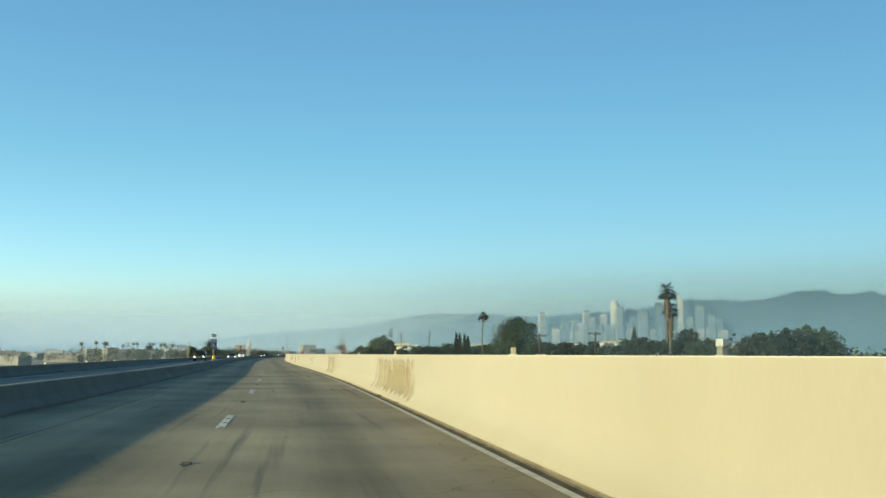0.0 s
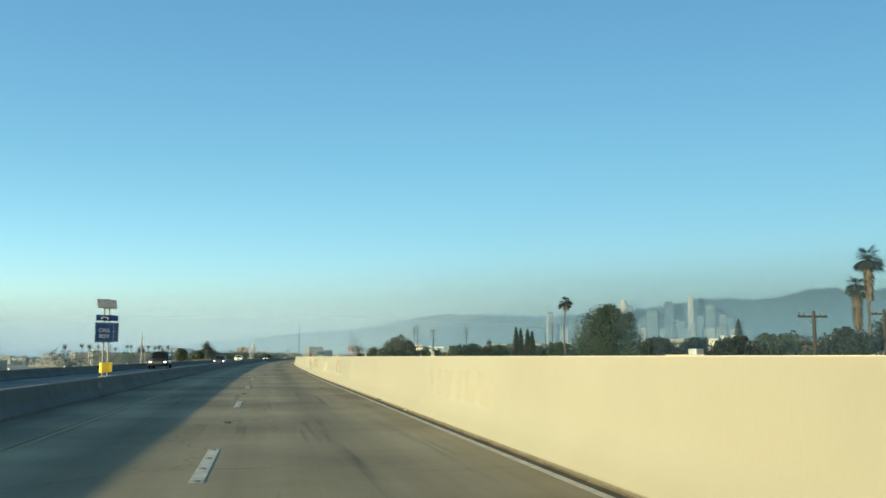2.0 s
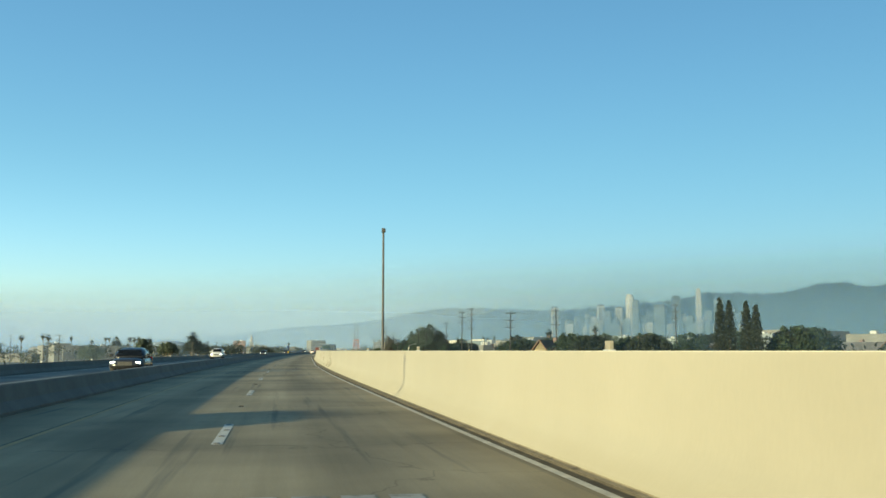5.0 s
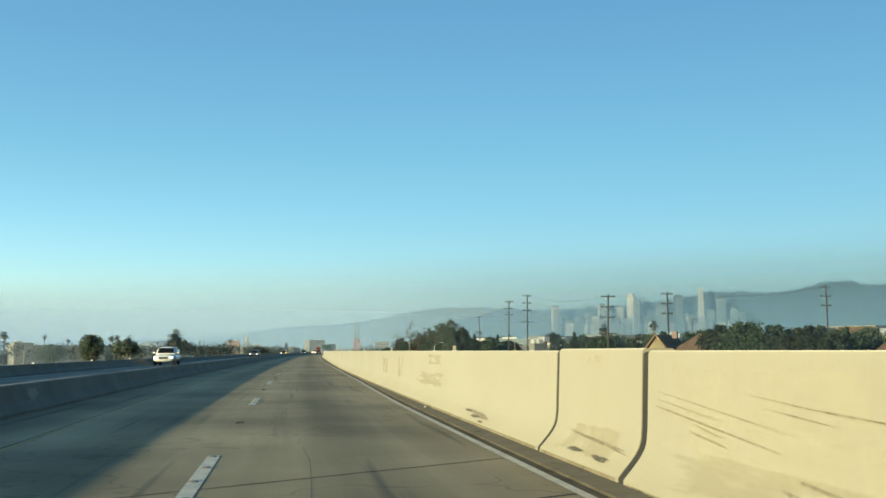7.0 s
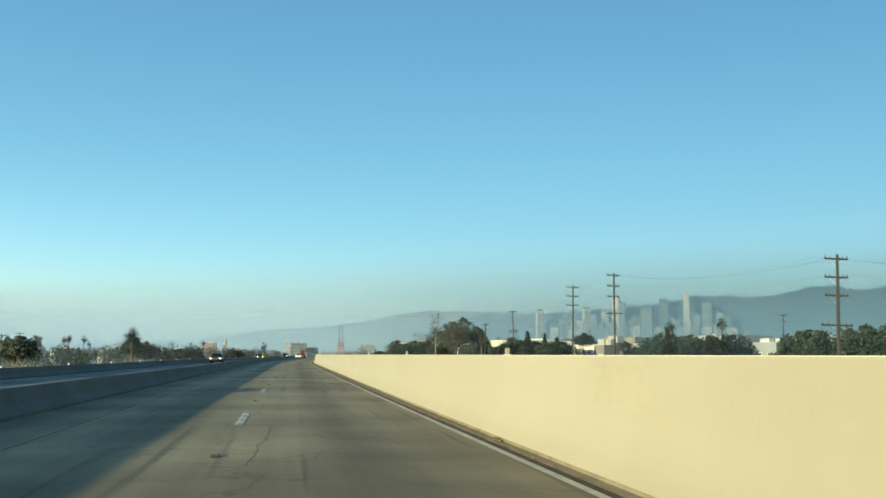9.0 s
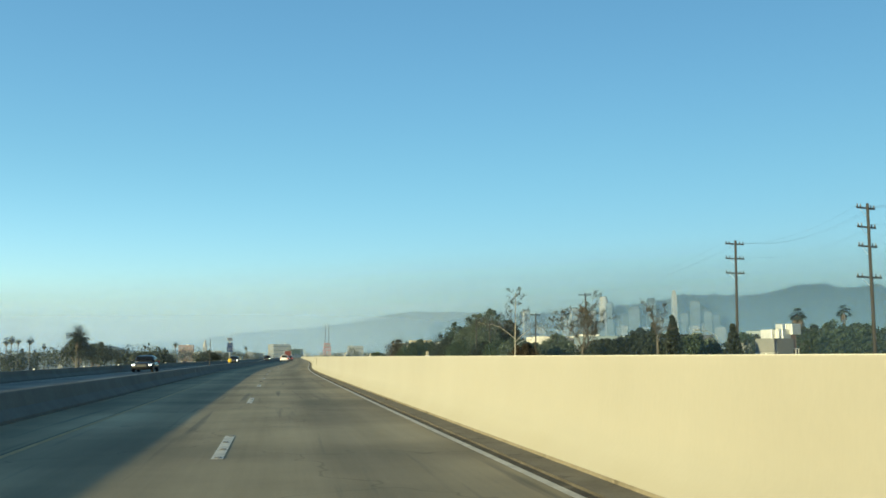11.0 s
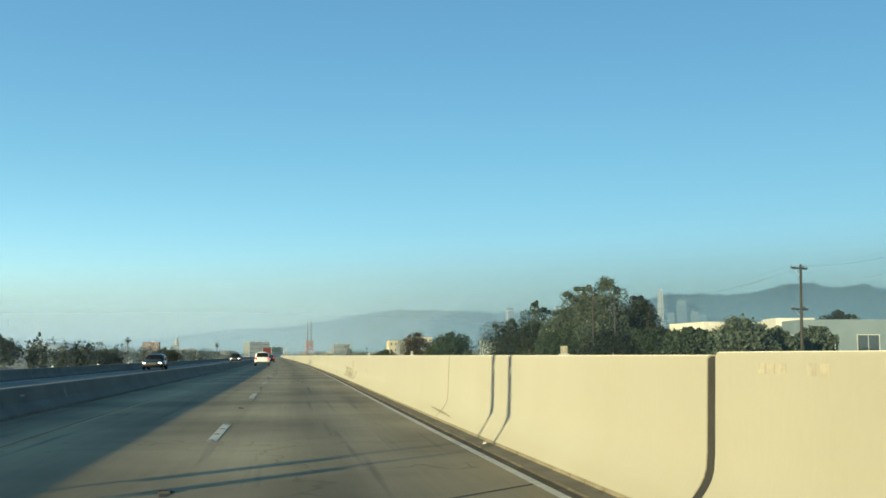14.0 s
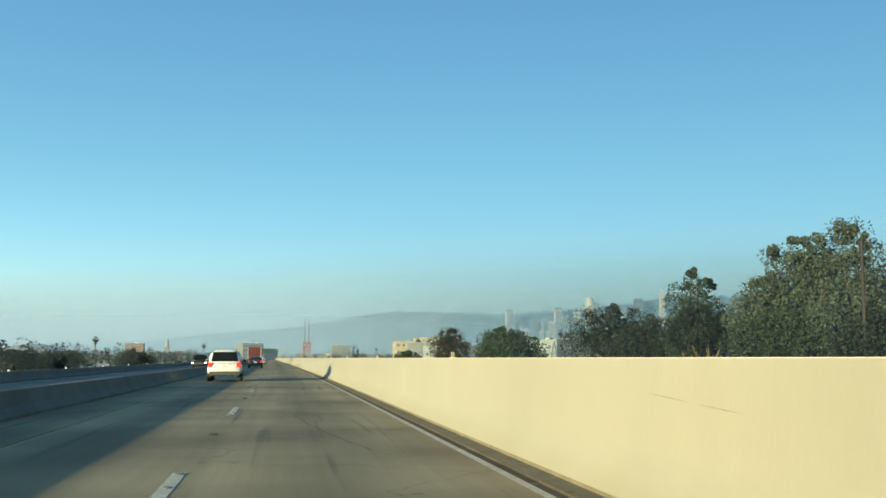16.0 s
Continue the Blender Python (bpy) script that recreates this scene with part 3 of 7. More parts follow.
wall_right = thing("wall_right", Matrix(), "cream-painted concrete barrier wall with stained joints", "wall", kind="structure")
JOINTS = [(S0, 0, 0), (35.6, 0.012, 1), (38.4, 0.13, 0), (42.3, 0.03, 0), (219.65, 0.16, 1), (222.65, 0.115, 0), (442.6, 0.012, 1), (445.45, 0.15, 0), (457.3, 0.055, 0), (S1, 0, 0)]
for (a, ga, up), (b, gb, _) in zip(JOINTS, JOINTS[1:]):
    part("wall_panel", strip_bm(wall_profile(RAISED * up), a + ga / 2, b - gb / 2, 3.0, closed=True), WALL, wall_right, smooth=True).data.set_sharp_from_angle(angle=radians(32))
    if gb:
        sunk = [(d + 0.010, z) for d, z in wall_profile()[1:9]]
        bmj = strip_bm([(FOOT + 0.010, 0.0)] + sunk + [(4.235, TOP - 0.012), (4.5, TOP - 0.012), (4.5, 0.0)], b - gb * 0.75, b + gb * 0.75, 1.0, closed=True)
        part("joint_filler", bmj, FILLER, wall_right, "black joint filler")


def wall_sheet(s0, s1, z0, z1, material, lift=0.003):
    """A thin coat on the wall's face."""
    b = bmesh.new()
    uv = b.loops.layers.uv.new("UVMap")
    met = b.verts.layers.float_vector.new("metres")
    n = max(3, int((s1 - s0) / 0.8))
    rows = []
    for i in range(n + 1):
        row = []
        for k in range(10):
            s, z = s0 + (s1 - s0) * i / n, z0 + (z1 - z0) * k / 9
            v = b.verts.new(on_road(s, wall_d(z) - lift, z))
            v[met] = (z, s, 0)
            row.append((v, (i / n, k / 9)))
        rows.append(row)
    for p, q in zip(rows, rows[1:]):
        for k in range(9):
            quad = (p[k], q[k], q[k + 1], p[k + 1])
            f = b.faces.new([w[0] for w in quad])
            for loop, w in zip(f.loops, quad):
                loop[uv].uv = w[1]
    o = part("paint_patch", b, material, wall_right)
    o.visible_shadow = False
    return o


TOPZ = TOP - 0.045
for a, b_, z0, z1, coat in ((5.2, 17.0, 0.12, TOPZ, STAIN_TAN), (6.0, 13.5, 0.14, 1.05, STAIN_TAN), (38.55, 46.2, 0.12, TOPZ, STAIN_TAN), (40.0, 41.4, 0.45, 0.95, STAIN_PALE), (92.4, 97.6, 0.4, 1.2, STAIN_SOFT), (103.3, 107.6, 0.24, TOPZ, STAIN_BRIGHT), (112, 124, 0.38, 1.22, STAIN_SOFT),
                            (124, 133, 0.38, 1.22, STAIN_SOFT), (126, 129, 0.5, 1.2, STAIN_PALE), (142, 144.5, 0.95, 1.2, STAIN_PEACH), (213, 219.5, 0.38, 0.75, STAIN_PALE), (215.5, 219.4, 0.6, 1.2, STAIN_PALE), (231.2, 236.4, 0.44, 0.80, STAIN_RUB),
                            (231.8, 234.6, 0.93, 1.2, STAIN_RUB), (239.6, 241.4, 0.4, 1.2, STAIN_SOFT), (244.2, 246.8, 0.4, 1.1, STAIN_SOFT), (283.0, 285.2, 0.7, TOPZ, STAIN_PALE), (428.4, 434.8, 0.4, TOPZ, STAIN_PEACH),
                            (485.5, 487.2, 0.4, 1.1, STAIN_PALE), (62, 70, 0.4, 1.1, STAIN_PALE), (486.2, 493.2, 0.14, 0.72, STAIN_RUB), (483.0, 488.0, 0.12, 0.60, STAIN_SOFT), (116.0, 122.0, 0.5, 1.22, STAIN_PALE), (121.0, 130.0, 0.15, 0.9, STAIN_SOFT), (213.6, 219.4, 0.10, 0.50, STAIN_RUB), (219.8, 222.4, 0.12, 0.5, STAIN_SOFT)):
    wall_sheet(a, b_, z0, z1, coat, 0.003 if coat is not STAIN_PALE else 0.006)
# bare concrete toe under the paint
for a, b_, h in ((S0, 38.3, 0.05), (38.5, 219.5, 0.05), (219.8, 222.5, 0.072), (222.8, 445.4, 0.075), (445.6, 700, 0.075)):
    part("bare_toe", strip_bm([(FOOT - 0.006, 0.03), (FOOT - 0.005, h), (FOOT + 0.002, h + 0.006)], a, b_, 2.0), TOE, wall_right, "unpainted grimy toe of the wall")


def scrape(s0, z0, s1, z1, width, seed=0, name="scrape_mark", material=SCRAPE):
    rnd = random.Random(seed)
    b = bmesh.new()
    n = 10
    rows = []
    for i in range(n + 1):
        u = i / n
        s, z = s0 + (s1 - s0) * u, z0 + (z1 - z0) * u
        w = 0.7 * width * (0.25 + math.sin(math.pi * min(1, 0.06 + 0.9 * u))) * rnd.uniform(0.5, 1.0)
        row = []
        for zz in (z - w / 2, z + w / 2):
            d = wall_d(zz)
            row.append(b.verts.new(on_road(s, d - 0.010, zz)))
        rows.append(row)
    for p, q in zip(rows, rows[1:]):
        b.faces.new((p[0], q[0], q[1], p[1]))
    return part(name, b, material, wall_right)


for i, q in enumerate([(219.35, 0.77, 217.1, 0.57, 0.02), (218.5, 0.66, 218.0, 0.60, 0.015), (217.3, 0.86, 216.4, 0.80, 0.015), (219.3, 0.83, 218.0, 0.72, 0.01), (228.0, 0.24, 226.1, 0.18, 0.10), (221.7, 0.34, 220.0, 0.30, 0.035),
                       (217.0, 0.34, 215.6, 0.20, 0.05), (233.7, 0.60, 232.7, 0.44, 0.015), (493.2, 0.78, 489.5, 0.56, 0.022), (492.6, 0.74, 489.9, 0.59, 0.012), (492.4, 0.57, 488.1, 0.28, 0.05), (491.0, 0.52, 488.4, 0.33, 0.03), (490.6, 0.44, 488.6, 0.24, 0.014), (478.6, 0.73, 477.2, 0.64, 0.02), (478.4, 0.68, 476.6, 0.58, 0.012),
                       (501.5, 0.33, 500.0, 0.22, 0.05), (458.6, 0.22, 456.0, 0.17, 0.05), (424.8, 0.20, 422.5, 0.16, 0.06)
                       , (219.3, 0.90, 216.9, 0.70, 0.012), (217.6, 0.95, 216.2, 0.86, 0.010), (216.9, 0.90, 215.2, 0.83, 0.016), (218.6, 0.60, 217.9, 0.53, 0.022), (216.8, 0.42, 214.8, 0.26, 0.06), (221.9, 0.36, 219.9, 0.27, 0.03), (234.3, 0.58, 232.4, 0.44, 0.02), (236.6, 0.55, 234.5, 0.43, 0.02)]):
    scrape(*q, seed=i)
for q in ((512.4, 0.965, 511.6, 0.925), (511.4, 0.915, 510.7, 0.885)):
    scrape(*q, 0.012, 91, material=FAINT_SCRAPE)
# torn paint where something struck the wall: dark ragged chips
def gouge(s_at, z_at, length, height, seed):
    rnd = random.Random(seed)
    b = bmesh.new()
    n = 15
    ring = [(length / 2 * math.cos(2 * math.pi * i / n) * rnd.uniform(0.35, 1.1), height / 2 * math.sin(2 * math.pi * i / n) * rnd.uniform(0.5, 1.15)) for i in range(n)]
    rim = [b.verts.new(on_road(s_at + q[0], wall_d(z_at + q[1]) - 0.011, z_at + q[1])) for q in ring]
    mid = b.verts.new(on_road(s_at, wall_d(z_at) - 0.012, z_at))
    for i in range(n):
        b.faces.new((mid, rim[i], rim[(i + 1) % n]))
    part("gouge", b, GOUGE, wall_right, "dark torn gouge in the paint")


GOUGE = surface("torn_dark_concrete", (0.035, 0.030, 0.024), (0.11, 0.095, 0.07), scale=14, rough=0.95, bump=0.6, fine=50)
for i, q in enumerate(((487.9, 0.40, 0.34, 0.30), (488.15, 0.27, 0.5, 0.10), (487.75, 0.25, 0.4, 0.09), (488.5, 0.36, 0.3, 0.06), (486.4, 0.19, 0.35, 0.07), (486.1, 0.17, 0.3, 0.05), (228.0, 0.22, 0.7, 0.05), (227.2, 0.17, 0.9, 0.05), (226.5, 0.12, 0.5, 0.04), (221.4, 0.19, 0.9, 0.04), (220.5, 0.18, 0.7, 0.05), (491.9, 0.57, 0.5, 0.05))):
    gouge(*q, seed=40 + i)


def stroke(points, width, material, name, label):
    """A thin painted line over the wall's face."""
    b = bmesh.new()
    rows = []
    for (sa, za), (sb, zb) in zip(points, points[1:]):
        u, w = sb - sa, zb - za
        ln = math.hypot(u, w) or 1.0
        nx, nz = -w / ln * width / 2, u / ln * width / 2
        b.faces.new([b.verts.new(on_road(q, wall_d(z) - 0.009, z)) for q, z in ((sa + nx, za + nz), (sa - nx, za - nz), (sb - nx, zb - nz), (sb + nx, zb + nz))])
    part(name, b, material, wall_right, label)


PALE_SCRIBBLE = surface("pale_spray_paint", (0.34, 0.32, 0.25), (0.42, 0.40, 0.32), scale=8, rough=0.8, bump=0.0)
stroke([(11.56, 1.09), (11.40, 1.08), (11.26, 1.04), (11.16, 0.98), (11.20, 0.92), (11.34, 0.88), (11.54, 0.85)], 0.016, PALE_SCRIBBLE, "spray_mark", "pale looping spray mark")
stroke([(11.20, 1.06), (11.10, 1.02), (11.08, 0.94), (11.14, 0.90), (11.24, 0.93), (11.28, 1.0), (11.20, 1.06)], 0.016, PALE_SCRIBBLE, "spray_mark", "pale looping spray mark")
stroke([(11.24, 0.90), (11.22, 0.80), (11.14, 0.72), (11.08, 0.72), (11.10, 0.82), (11.18, 0.92)], 0.016, PALE_SCRIBBLE, "spray_mark", "pale looping spray mark")
# unreadable stencils near the joints, as plain bars
for s_list in ((36.75, 36.92, 37.12, 37.28), (220.95, 221.08, 221.4, 221.5), (443.85, 444.0, 444.35, 444.5, 444.62)):
    for s in s_list:
        b = bmesh.new()
        vs = [b.verts.new(on_road(ss, wall_d(zz) - 0.004, zz)) for ss, zz in ((s, 1.14), (s + 0.1, 1.14), (s + 0.1, 1.215), (s, 1.215))]
        b.faces.new(vs)
        part("stencil_bar", b, BAR_GREY, wall_right, "faded grey stencil bar")

# median and outer barriers
median = part("wall_median", strip_bm([(-4.36, 0), (-4.36, 0.07), (-4.56, 0.25), (-4.66, 0.56), (-4.69, 0.585), (-4.86, 0.585), (-4.89, 0.56), (-4.99, 0.25), (-5.19, 0.07), (-5.19, 0), (-4.9, -0.3), (-4.6, -0.3)], S0, S1, 4, closed=True), MEDIAN)
tagged(median, "low grey concrete median barrier with a flared foot", "barrier", kind="structure")
# sunlight along the median's top edge, painted on as pale strips
for i in range(34):
    a = -20 + i * 20.4
    part("sunlit_cap", strip_bm([(-4.688, 0.5872), (-4.775, 0.589), (-4.86, 0.5872)], a, a + 12 + (i * 7) % 9, 4), PALE_CAP, median, "pale strip painted for sunlight on the barrier's top")
for q, z, ln, hh, tone in ((461.0, 0.41, 0.45, 0.07, PALE_CAP), (465.0, 0.34, 0.30, 0.26, MEDIAN_PALE), (274.0, 0.34, 0.6, 0.30, MEDIAN_PALE), (260.6, 0.24, 0.16, 0.34, TYRE_MARK), (260.9, 0.44, 0.34, 0.10, TYRE_MARK), (275.6, 0.42, 0.30, 0.12, TYRE_MARK), (276.2, 0.46, 0.12, 0.16, TYRE_MARK),
                           (81.5, 0.36, 0.7, 0.30, MEDIAN_PALE), (120.0, 0.36, 1.2, 0.26, MEDIAN_PALE), (233.0, 0.36, 1.0, 0.3, MEDIAN_PALE), (405.0, 0.36, 1.1, 0.28, MEDIAN_PALE), (520.0, 0.36, 0.8, 0.3, MEDIAN_PALE)):
    b = bmesh.new()
    rnd = random.Random(int(q))
    n = 34
    ring = []
    for i in range(n):
        k = rnd.uniform(0.45, 1.1)
        ring.append((ln / 2 * math.cos(2 * math.pi * i / n) * k, hh / 2 * math.sin(2 * math.pi * i / n) * k))
    face = lambda zz: float(np.interp(zz, (0.07, 0.25, 0.56), (-4.36, -4.56, -4.66))) + 0.006  # noqa: E731
    b.faces.new([b.verts.new(on_road(q + u, face(z + w), z + w)) for u, w in ring])
    bmesh.ops.triangulate(b, faces=b.faces)
    part("barrier_mark", b, tone, median)
outer = part("wall_outer", strip_bm([(-12.9, 0), (-12.9, 0.07), (-13.1, 0.25), (-13.18, 0.56), (-13.4, 0.56), (-13.5, 0), (-13.5, -0.4), (-13.1, -0.4)], S0, S1, 4, closed=True), MEDIAN)
tagged(outer, "grey concrete barrier on the far side of the oncoming lanes", "barrier", kind="structure")

# road markings, each one a piece of the road
part("edge_line", strip_bm(lambda s: [(edge_d(s) - 0.055, 0.004), (edge_d(s) + 0.05, 0.004)], S0, S1, 3), WHITE_LINE, road, "worn white edge line")
part("edge_line", strip_bm([(-2.79, 0.004), (-2.70, 0.004)], S0, S1, 4), YELLOW_LINE, road, "dull yellow edge line")
part("edge_line", strip_bm([(-6.35, 0.004), (-6.25, 0.004)], S0, S1, 4), YELLOW_LINE, road_opposite, "dull yellow edge line")
part("edge_line", strip_bm([(-12.3, 0.004), (-12.2, 0.004)], S0, S1, 4), WHITE_LINE, road_opposite, "worn white edge line")
part("lane_joint", strip_bm([(-2.835, 0.0035), (-2.812, 0.0035)], S0, 700, 4), FILLER, road, "dark lengthwise joint beside the yellow line")
PERIOD, DASH = 14.63, 3.66
dot_bm = bmesh.new()
bmesh.ops.create_uvsphere(dot_bm, u_segments=8, v_segments=4, radius=0.055, matrix=Matrix.Diagonal((1, 1, 0.33, 1)))
dot_me = bpy.data.meshes.new("raised_dot")
dot_bm.to_mesh(dot_me)
dot_bm.free()
dot_me.materials.append(DOT)
rpm_bm = box_bm((0, 0, 0.01), (0.11, 0.10, 0.022), bevel=0.006)
rpm_me = bpy.data.meshes.new("reflective_marker")
rpm_bm.to_mesh(rpm_me)
rpm_bm.free()
rpm_me.materials.append(DARK_DOT)
for k in range(-1, 60):
    s = k * PERIOD
    rnd = random.Random(k)
    part("lane_dash", strip_bm([(-0.075, 0.004), (0.0, 0.0045), (0.075, 0.004)], s, s + DASH, 0.9), WHITE_LINE, road)
    if k > 42:
        continue
    for j in range(4):
        o = mesh_part("raised_dot", dot_me, None, road)
        o.matrix_world = road_pose(s + 0.12 + j * 1.13, rnd.uniform(-0.02, 0.02), 0.006)
    if k in (24, 25):
        continue
    o = mesh_part("reflective_marker", rpm_me, None, road)
    o.matrix_world = road_pose(s + DASH + 5.5, rnd.uniform(-0.03, 0.03), 0.0)
    b = bmesh.new()
    n = 11
    vs = [b.verts.new(on_road(s + DASH + 5.45 + 0.24 * math.cos(2 * math.pi * i / n) * rnd.uniform(0.6, 1.1), 0.075 * math.sin(2 * math.pi * i / n) * rnd.uniform(0.6, 1.1), 0.0035)) for i in range(n)]
    b.faces.new(vs)
    part("adhesive_stain", b, DARK_DOT, road)
for k in range(-1, 40):
    part("lane_dash", strip_bm([(-9.3, 0.004), (-9.2, 0.004)], k * PERIOD, k * PERIOD + DASH, 1.9), WHITE_LINE, road_opposite)

# skewed deck joints and crack seals
for s_left, s_right, w in ((31.6, 37.6, 0.06), (33.2, 39.2, 0.03), (215.5, 219.6, 0.06), (217.4, 222.6, 0.035), (441.6, 448.4, 0.05), (430.6, 434.0, 0.02), (300.0, 303.0, 0.03), (372.3, 375.0, 0.03), (387.0, 391.0, 0.02), (120.0, 123.0, 0.02)):
    b = bmesh.new()
    n = 14
    rows = []
    rnd = random.Random(int(s_left))
    for i in range(n + 1):
        d = -4.3 + (3.9 + 4.3) * i / n
        s = s_left + (s_right - s_left) * i / n + rnd.uniform(-0.015, 0.015)
        rows.append((b.verts.new(on_road(s - w / 2, d, 0.0036)), b.verts.new(on_road(s + w / 2, d, 0.0036))))
    for p, q in zip(rows, rows[1:]):
        b.faces.new((p[0], q[0], q[1], p[1]))
    part("deck_joint", b, FILLER, road, "dark skewed expansion joint")
for s_a, d_a, s_b, d_b, w, seed in ((368, 1.55, 376.0, 1.3, 0.025, 1), (394.5, 0.25, 404, 0.35, 0.02, 2), (478.5, 2.1, 486, 1.0, 0.02, 3), (479.0, 0.9, 485.0, 0.6, 0.012, 4), (466, 0.1, 480.0, -0.05, 0.03, 5), (518, 2.3, 526, 1.4, 0.03, 6),
                                    (205, 1.5, 224, 1.2, 0.015, 7), (66, 0.9, 74, 0.9, 0.012, 8), (286, 0.4, 292, 0.42, 0.02, 10)):
    b = bmesh.new()
    rnd = random.Random(seed)
    rows = []
    off = 0.0
    for i in range(13):
        u = i / 12
        off += rnd.uniform(-0.06, 0.06)
        s, d = s_a + (s_b - s_a) * u, d_a + (d_b - d_a) * u + off * (0.3 if w > 0.05 else 1)
        ww = w * rnd.uniform(0.25, 0.7)
        rows.append((b.verts.new(on_road(s, d - ww / 2, 0.003)), b.verts.new(on_road(s, d + ww / 2, 0.003))))
    for p, q in zip(rows, rows[1:]):
        b.faces.new((p[0], p[1], q[1], q[0]))
    part("crack_seal", b, DARK_DOT, road)


def letters(text, s0, s1, d0, d1, material, parent, z=0.005):
    """Each letter stretched lengthwise on the road, as painted lane words are."""
    n = len(text)
    pitch = (d1 - d0) / n
    for i, ch in enumerate(text):
        cu = bpy.data.curves.new("letter", "FONT")
        cu.body, cu.size, cu.offset = ch, 1.0, 0.012
        tmp = new("letter_source", cu)
        me = bpy.data.meshes.new_from_object(tmp)
        bpy.data.objects.remove(tmp)
        xs = [v.co.x for v in me.vertices]
        ys = [v.co.y for v in me.vertices]
        for v in me.vertices:
            u = (v.co.x - min(xs)) / (max(xs) - min(xs))
            w = (v.co.y - min(ys)) / (max(ys) - min(ys))
            v.co = on_road(s0 + (s1 - s0) * w, d0 + (i + 0.06 + 0.84 * u) * pitch, z)
        mesh_part("painted_letter", me, material, parent)


letters("EXPRS", 123.75, 126.95, 0.36, 3.12, WORN_WORD, road)
letters("EXPRS", 122.05, 125.25, -2.75, -0.24, WORN_WORD, road)
for d0, d1 in ((0.5, 2.2), (-2.1, -0.5)):
    for i in range(4):
        a = d0 + (d1 - d0) * i / 4
        part("painted_bar", strip_bm([(a, 0.005), (a + 0.3, 0.005)], 153.6, 156.0, 1.2), WORN_WORD, road, "worn white lane word as plain bars")

# reflector blocks on the wall top and on the far barrier
for k in range(-3, 50):
    s = 11.3 + k * 14.62 + (0.9 if k in (0, 7, 15, 19) else 0.0) - (3.0 if k == 2 else 0.0)
    if k in (3, 14, 22, 23, 33):
        continue
    up = RAISED if 35.6 < s < 38.3 or 219.7 < s < 222.6 else 0
    o = thing("barrier_reflector", road_pose(s, 4.37, TOP + up, 90), "small pale reflector block on the wall top", "reflector", "reflectors on the wall")
    part("block", box_bm((0, 0, 0.055), (0.15, 0.05, 0.11), bevel=0.008), TAN_BLOCK, o)
    part("base", box_bm((0, 0, 0.008), (0.18, 0.08, 0.016)), STEEL, o)
for k in range(0, 46):
    o = thing("barrier_reflector", road_pose(3 + k * 14.66, -13.29, 0.56, 0), "small white reflector on the far barrier", "reflector", "reflectors on the far barrier")
    part("block", box_bm((0, 0, 0.05), (0.1, 0.04, 0.1), bevel=0.008), SIGN_WHITE, o)


def debris(s_at, d, z, size, material, label, seed):
    """A small torn lump: a squashed, uneven ball."""
    rnd = random.Random(seed)
    b = bmesh.new()
    bmesh.ops.create_icosphere(b, subdivisions=2, radius=0.5)
    for v in b.verts:
        k = rnd.uniform(0.65, 1.15)
        v.co = (v.co.x * size[0] * k, v.co.y * size[1] * k, max(-0.15, v.co.z) * size[2] * k)
    bmesh.ops.translate(b, vec=(0, 0, 0.15 * size[2]), verts=b.verts)
    o = part("debris", b, material)
    o.matrix_world = road_pose(s_at, d, z, rnd.uniform(-15, 15))
    tagged(o, label, "debris", "debris along the wall")


LITTER = surface("dry_leaf_litter", (0.05, 0.038, 0.022), (0.13, 0.10, 0.06), scale=14, rough=0.95, bump=0.6, fine=60)
for i, (q, d, w) in enumerate(((418.6, 3.84, 0.9), (420.2, 3.86, 0.55), (416.0, 3.85, 0.5), (400.0, 3.80, 0.35), (263.0, 3.86, 0.5), (497.8, 3.85, 0.35), (435.6, 3.86, 0.4), (288.5, 3.86, 0.6), (487.2, 3.84, 1.1), (479.9, 3.85, 0.5), (8.0, 3.86, 1.2), (12.0, 3.86, 0.8), (27.5, 3.86, 0.9), (24.5, 3.86, 0.6), (76.0, 3.86, 0.8), (118.0, 3.86, 1.0), (126.0, 3.86, 1.4), (132.0, 3.86, 0.9), (343.0, 3.84, 0.5), (366.0, 3.80, 0.4))):
    debris(q, d, 0.043, (0.09, w, 0.055), LITTER, "brown clump of dry leaves and grit in the gutter", 500 + i)
for i, (q, d) in enumerate(((398.9, 3.72), (262.2, 3.84), (496.4, 3.8), (482.6, 3.8), (480.6, 3.83), (95.6, 3.86), (345.0, 3.8), (452.0, 3.82), (70.5, 3.86), (232.0, 3.8))):
    debris(q, d, 0.043, (0.07, 0.08, 0.05), DEBRIS_WHITE, "small white scrap of litter in the gutter", 560 + i)


# ---- call box posts on the median barrier ----
POST_GREY = surface("dull_galvanised_post", (0.10, 0.10, 0.095), (0.17, 0.17, 0.16), scale=4, rough=0.6, bump=0.05)


def flat_text(text, size, m, material, parent, name="letter", bold=0.004):
    for i, line in enumerate(text.split("\n")):
        cu = bpy.data.curves.new(name, "FONT")
        cu.body, cu.size, cu.align_x, cu.offset = line, size, "CENTER", bold
        tmp = new("letter_source", cu)
        me = bpy.data.meshes.new_from_object(tmp)
        bpy.data.objects.remove(tmp)
        ob = mesh_part(name, me, material, parent)
        ob.matrix_parent_inverse = Matrix()
        ob.matrix_basis = m @ Matrix.Translation((0, -i * size * 1.2, 0))


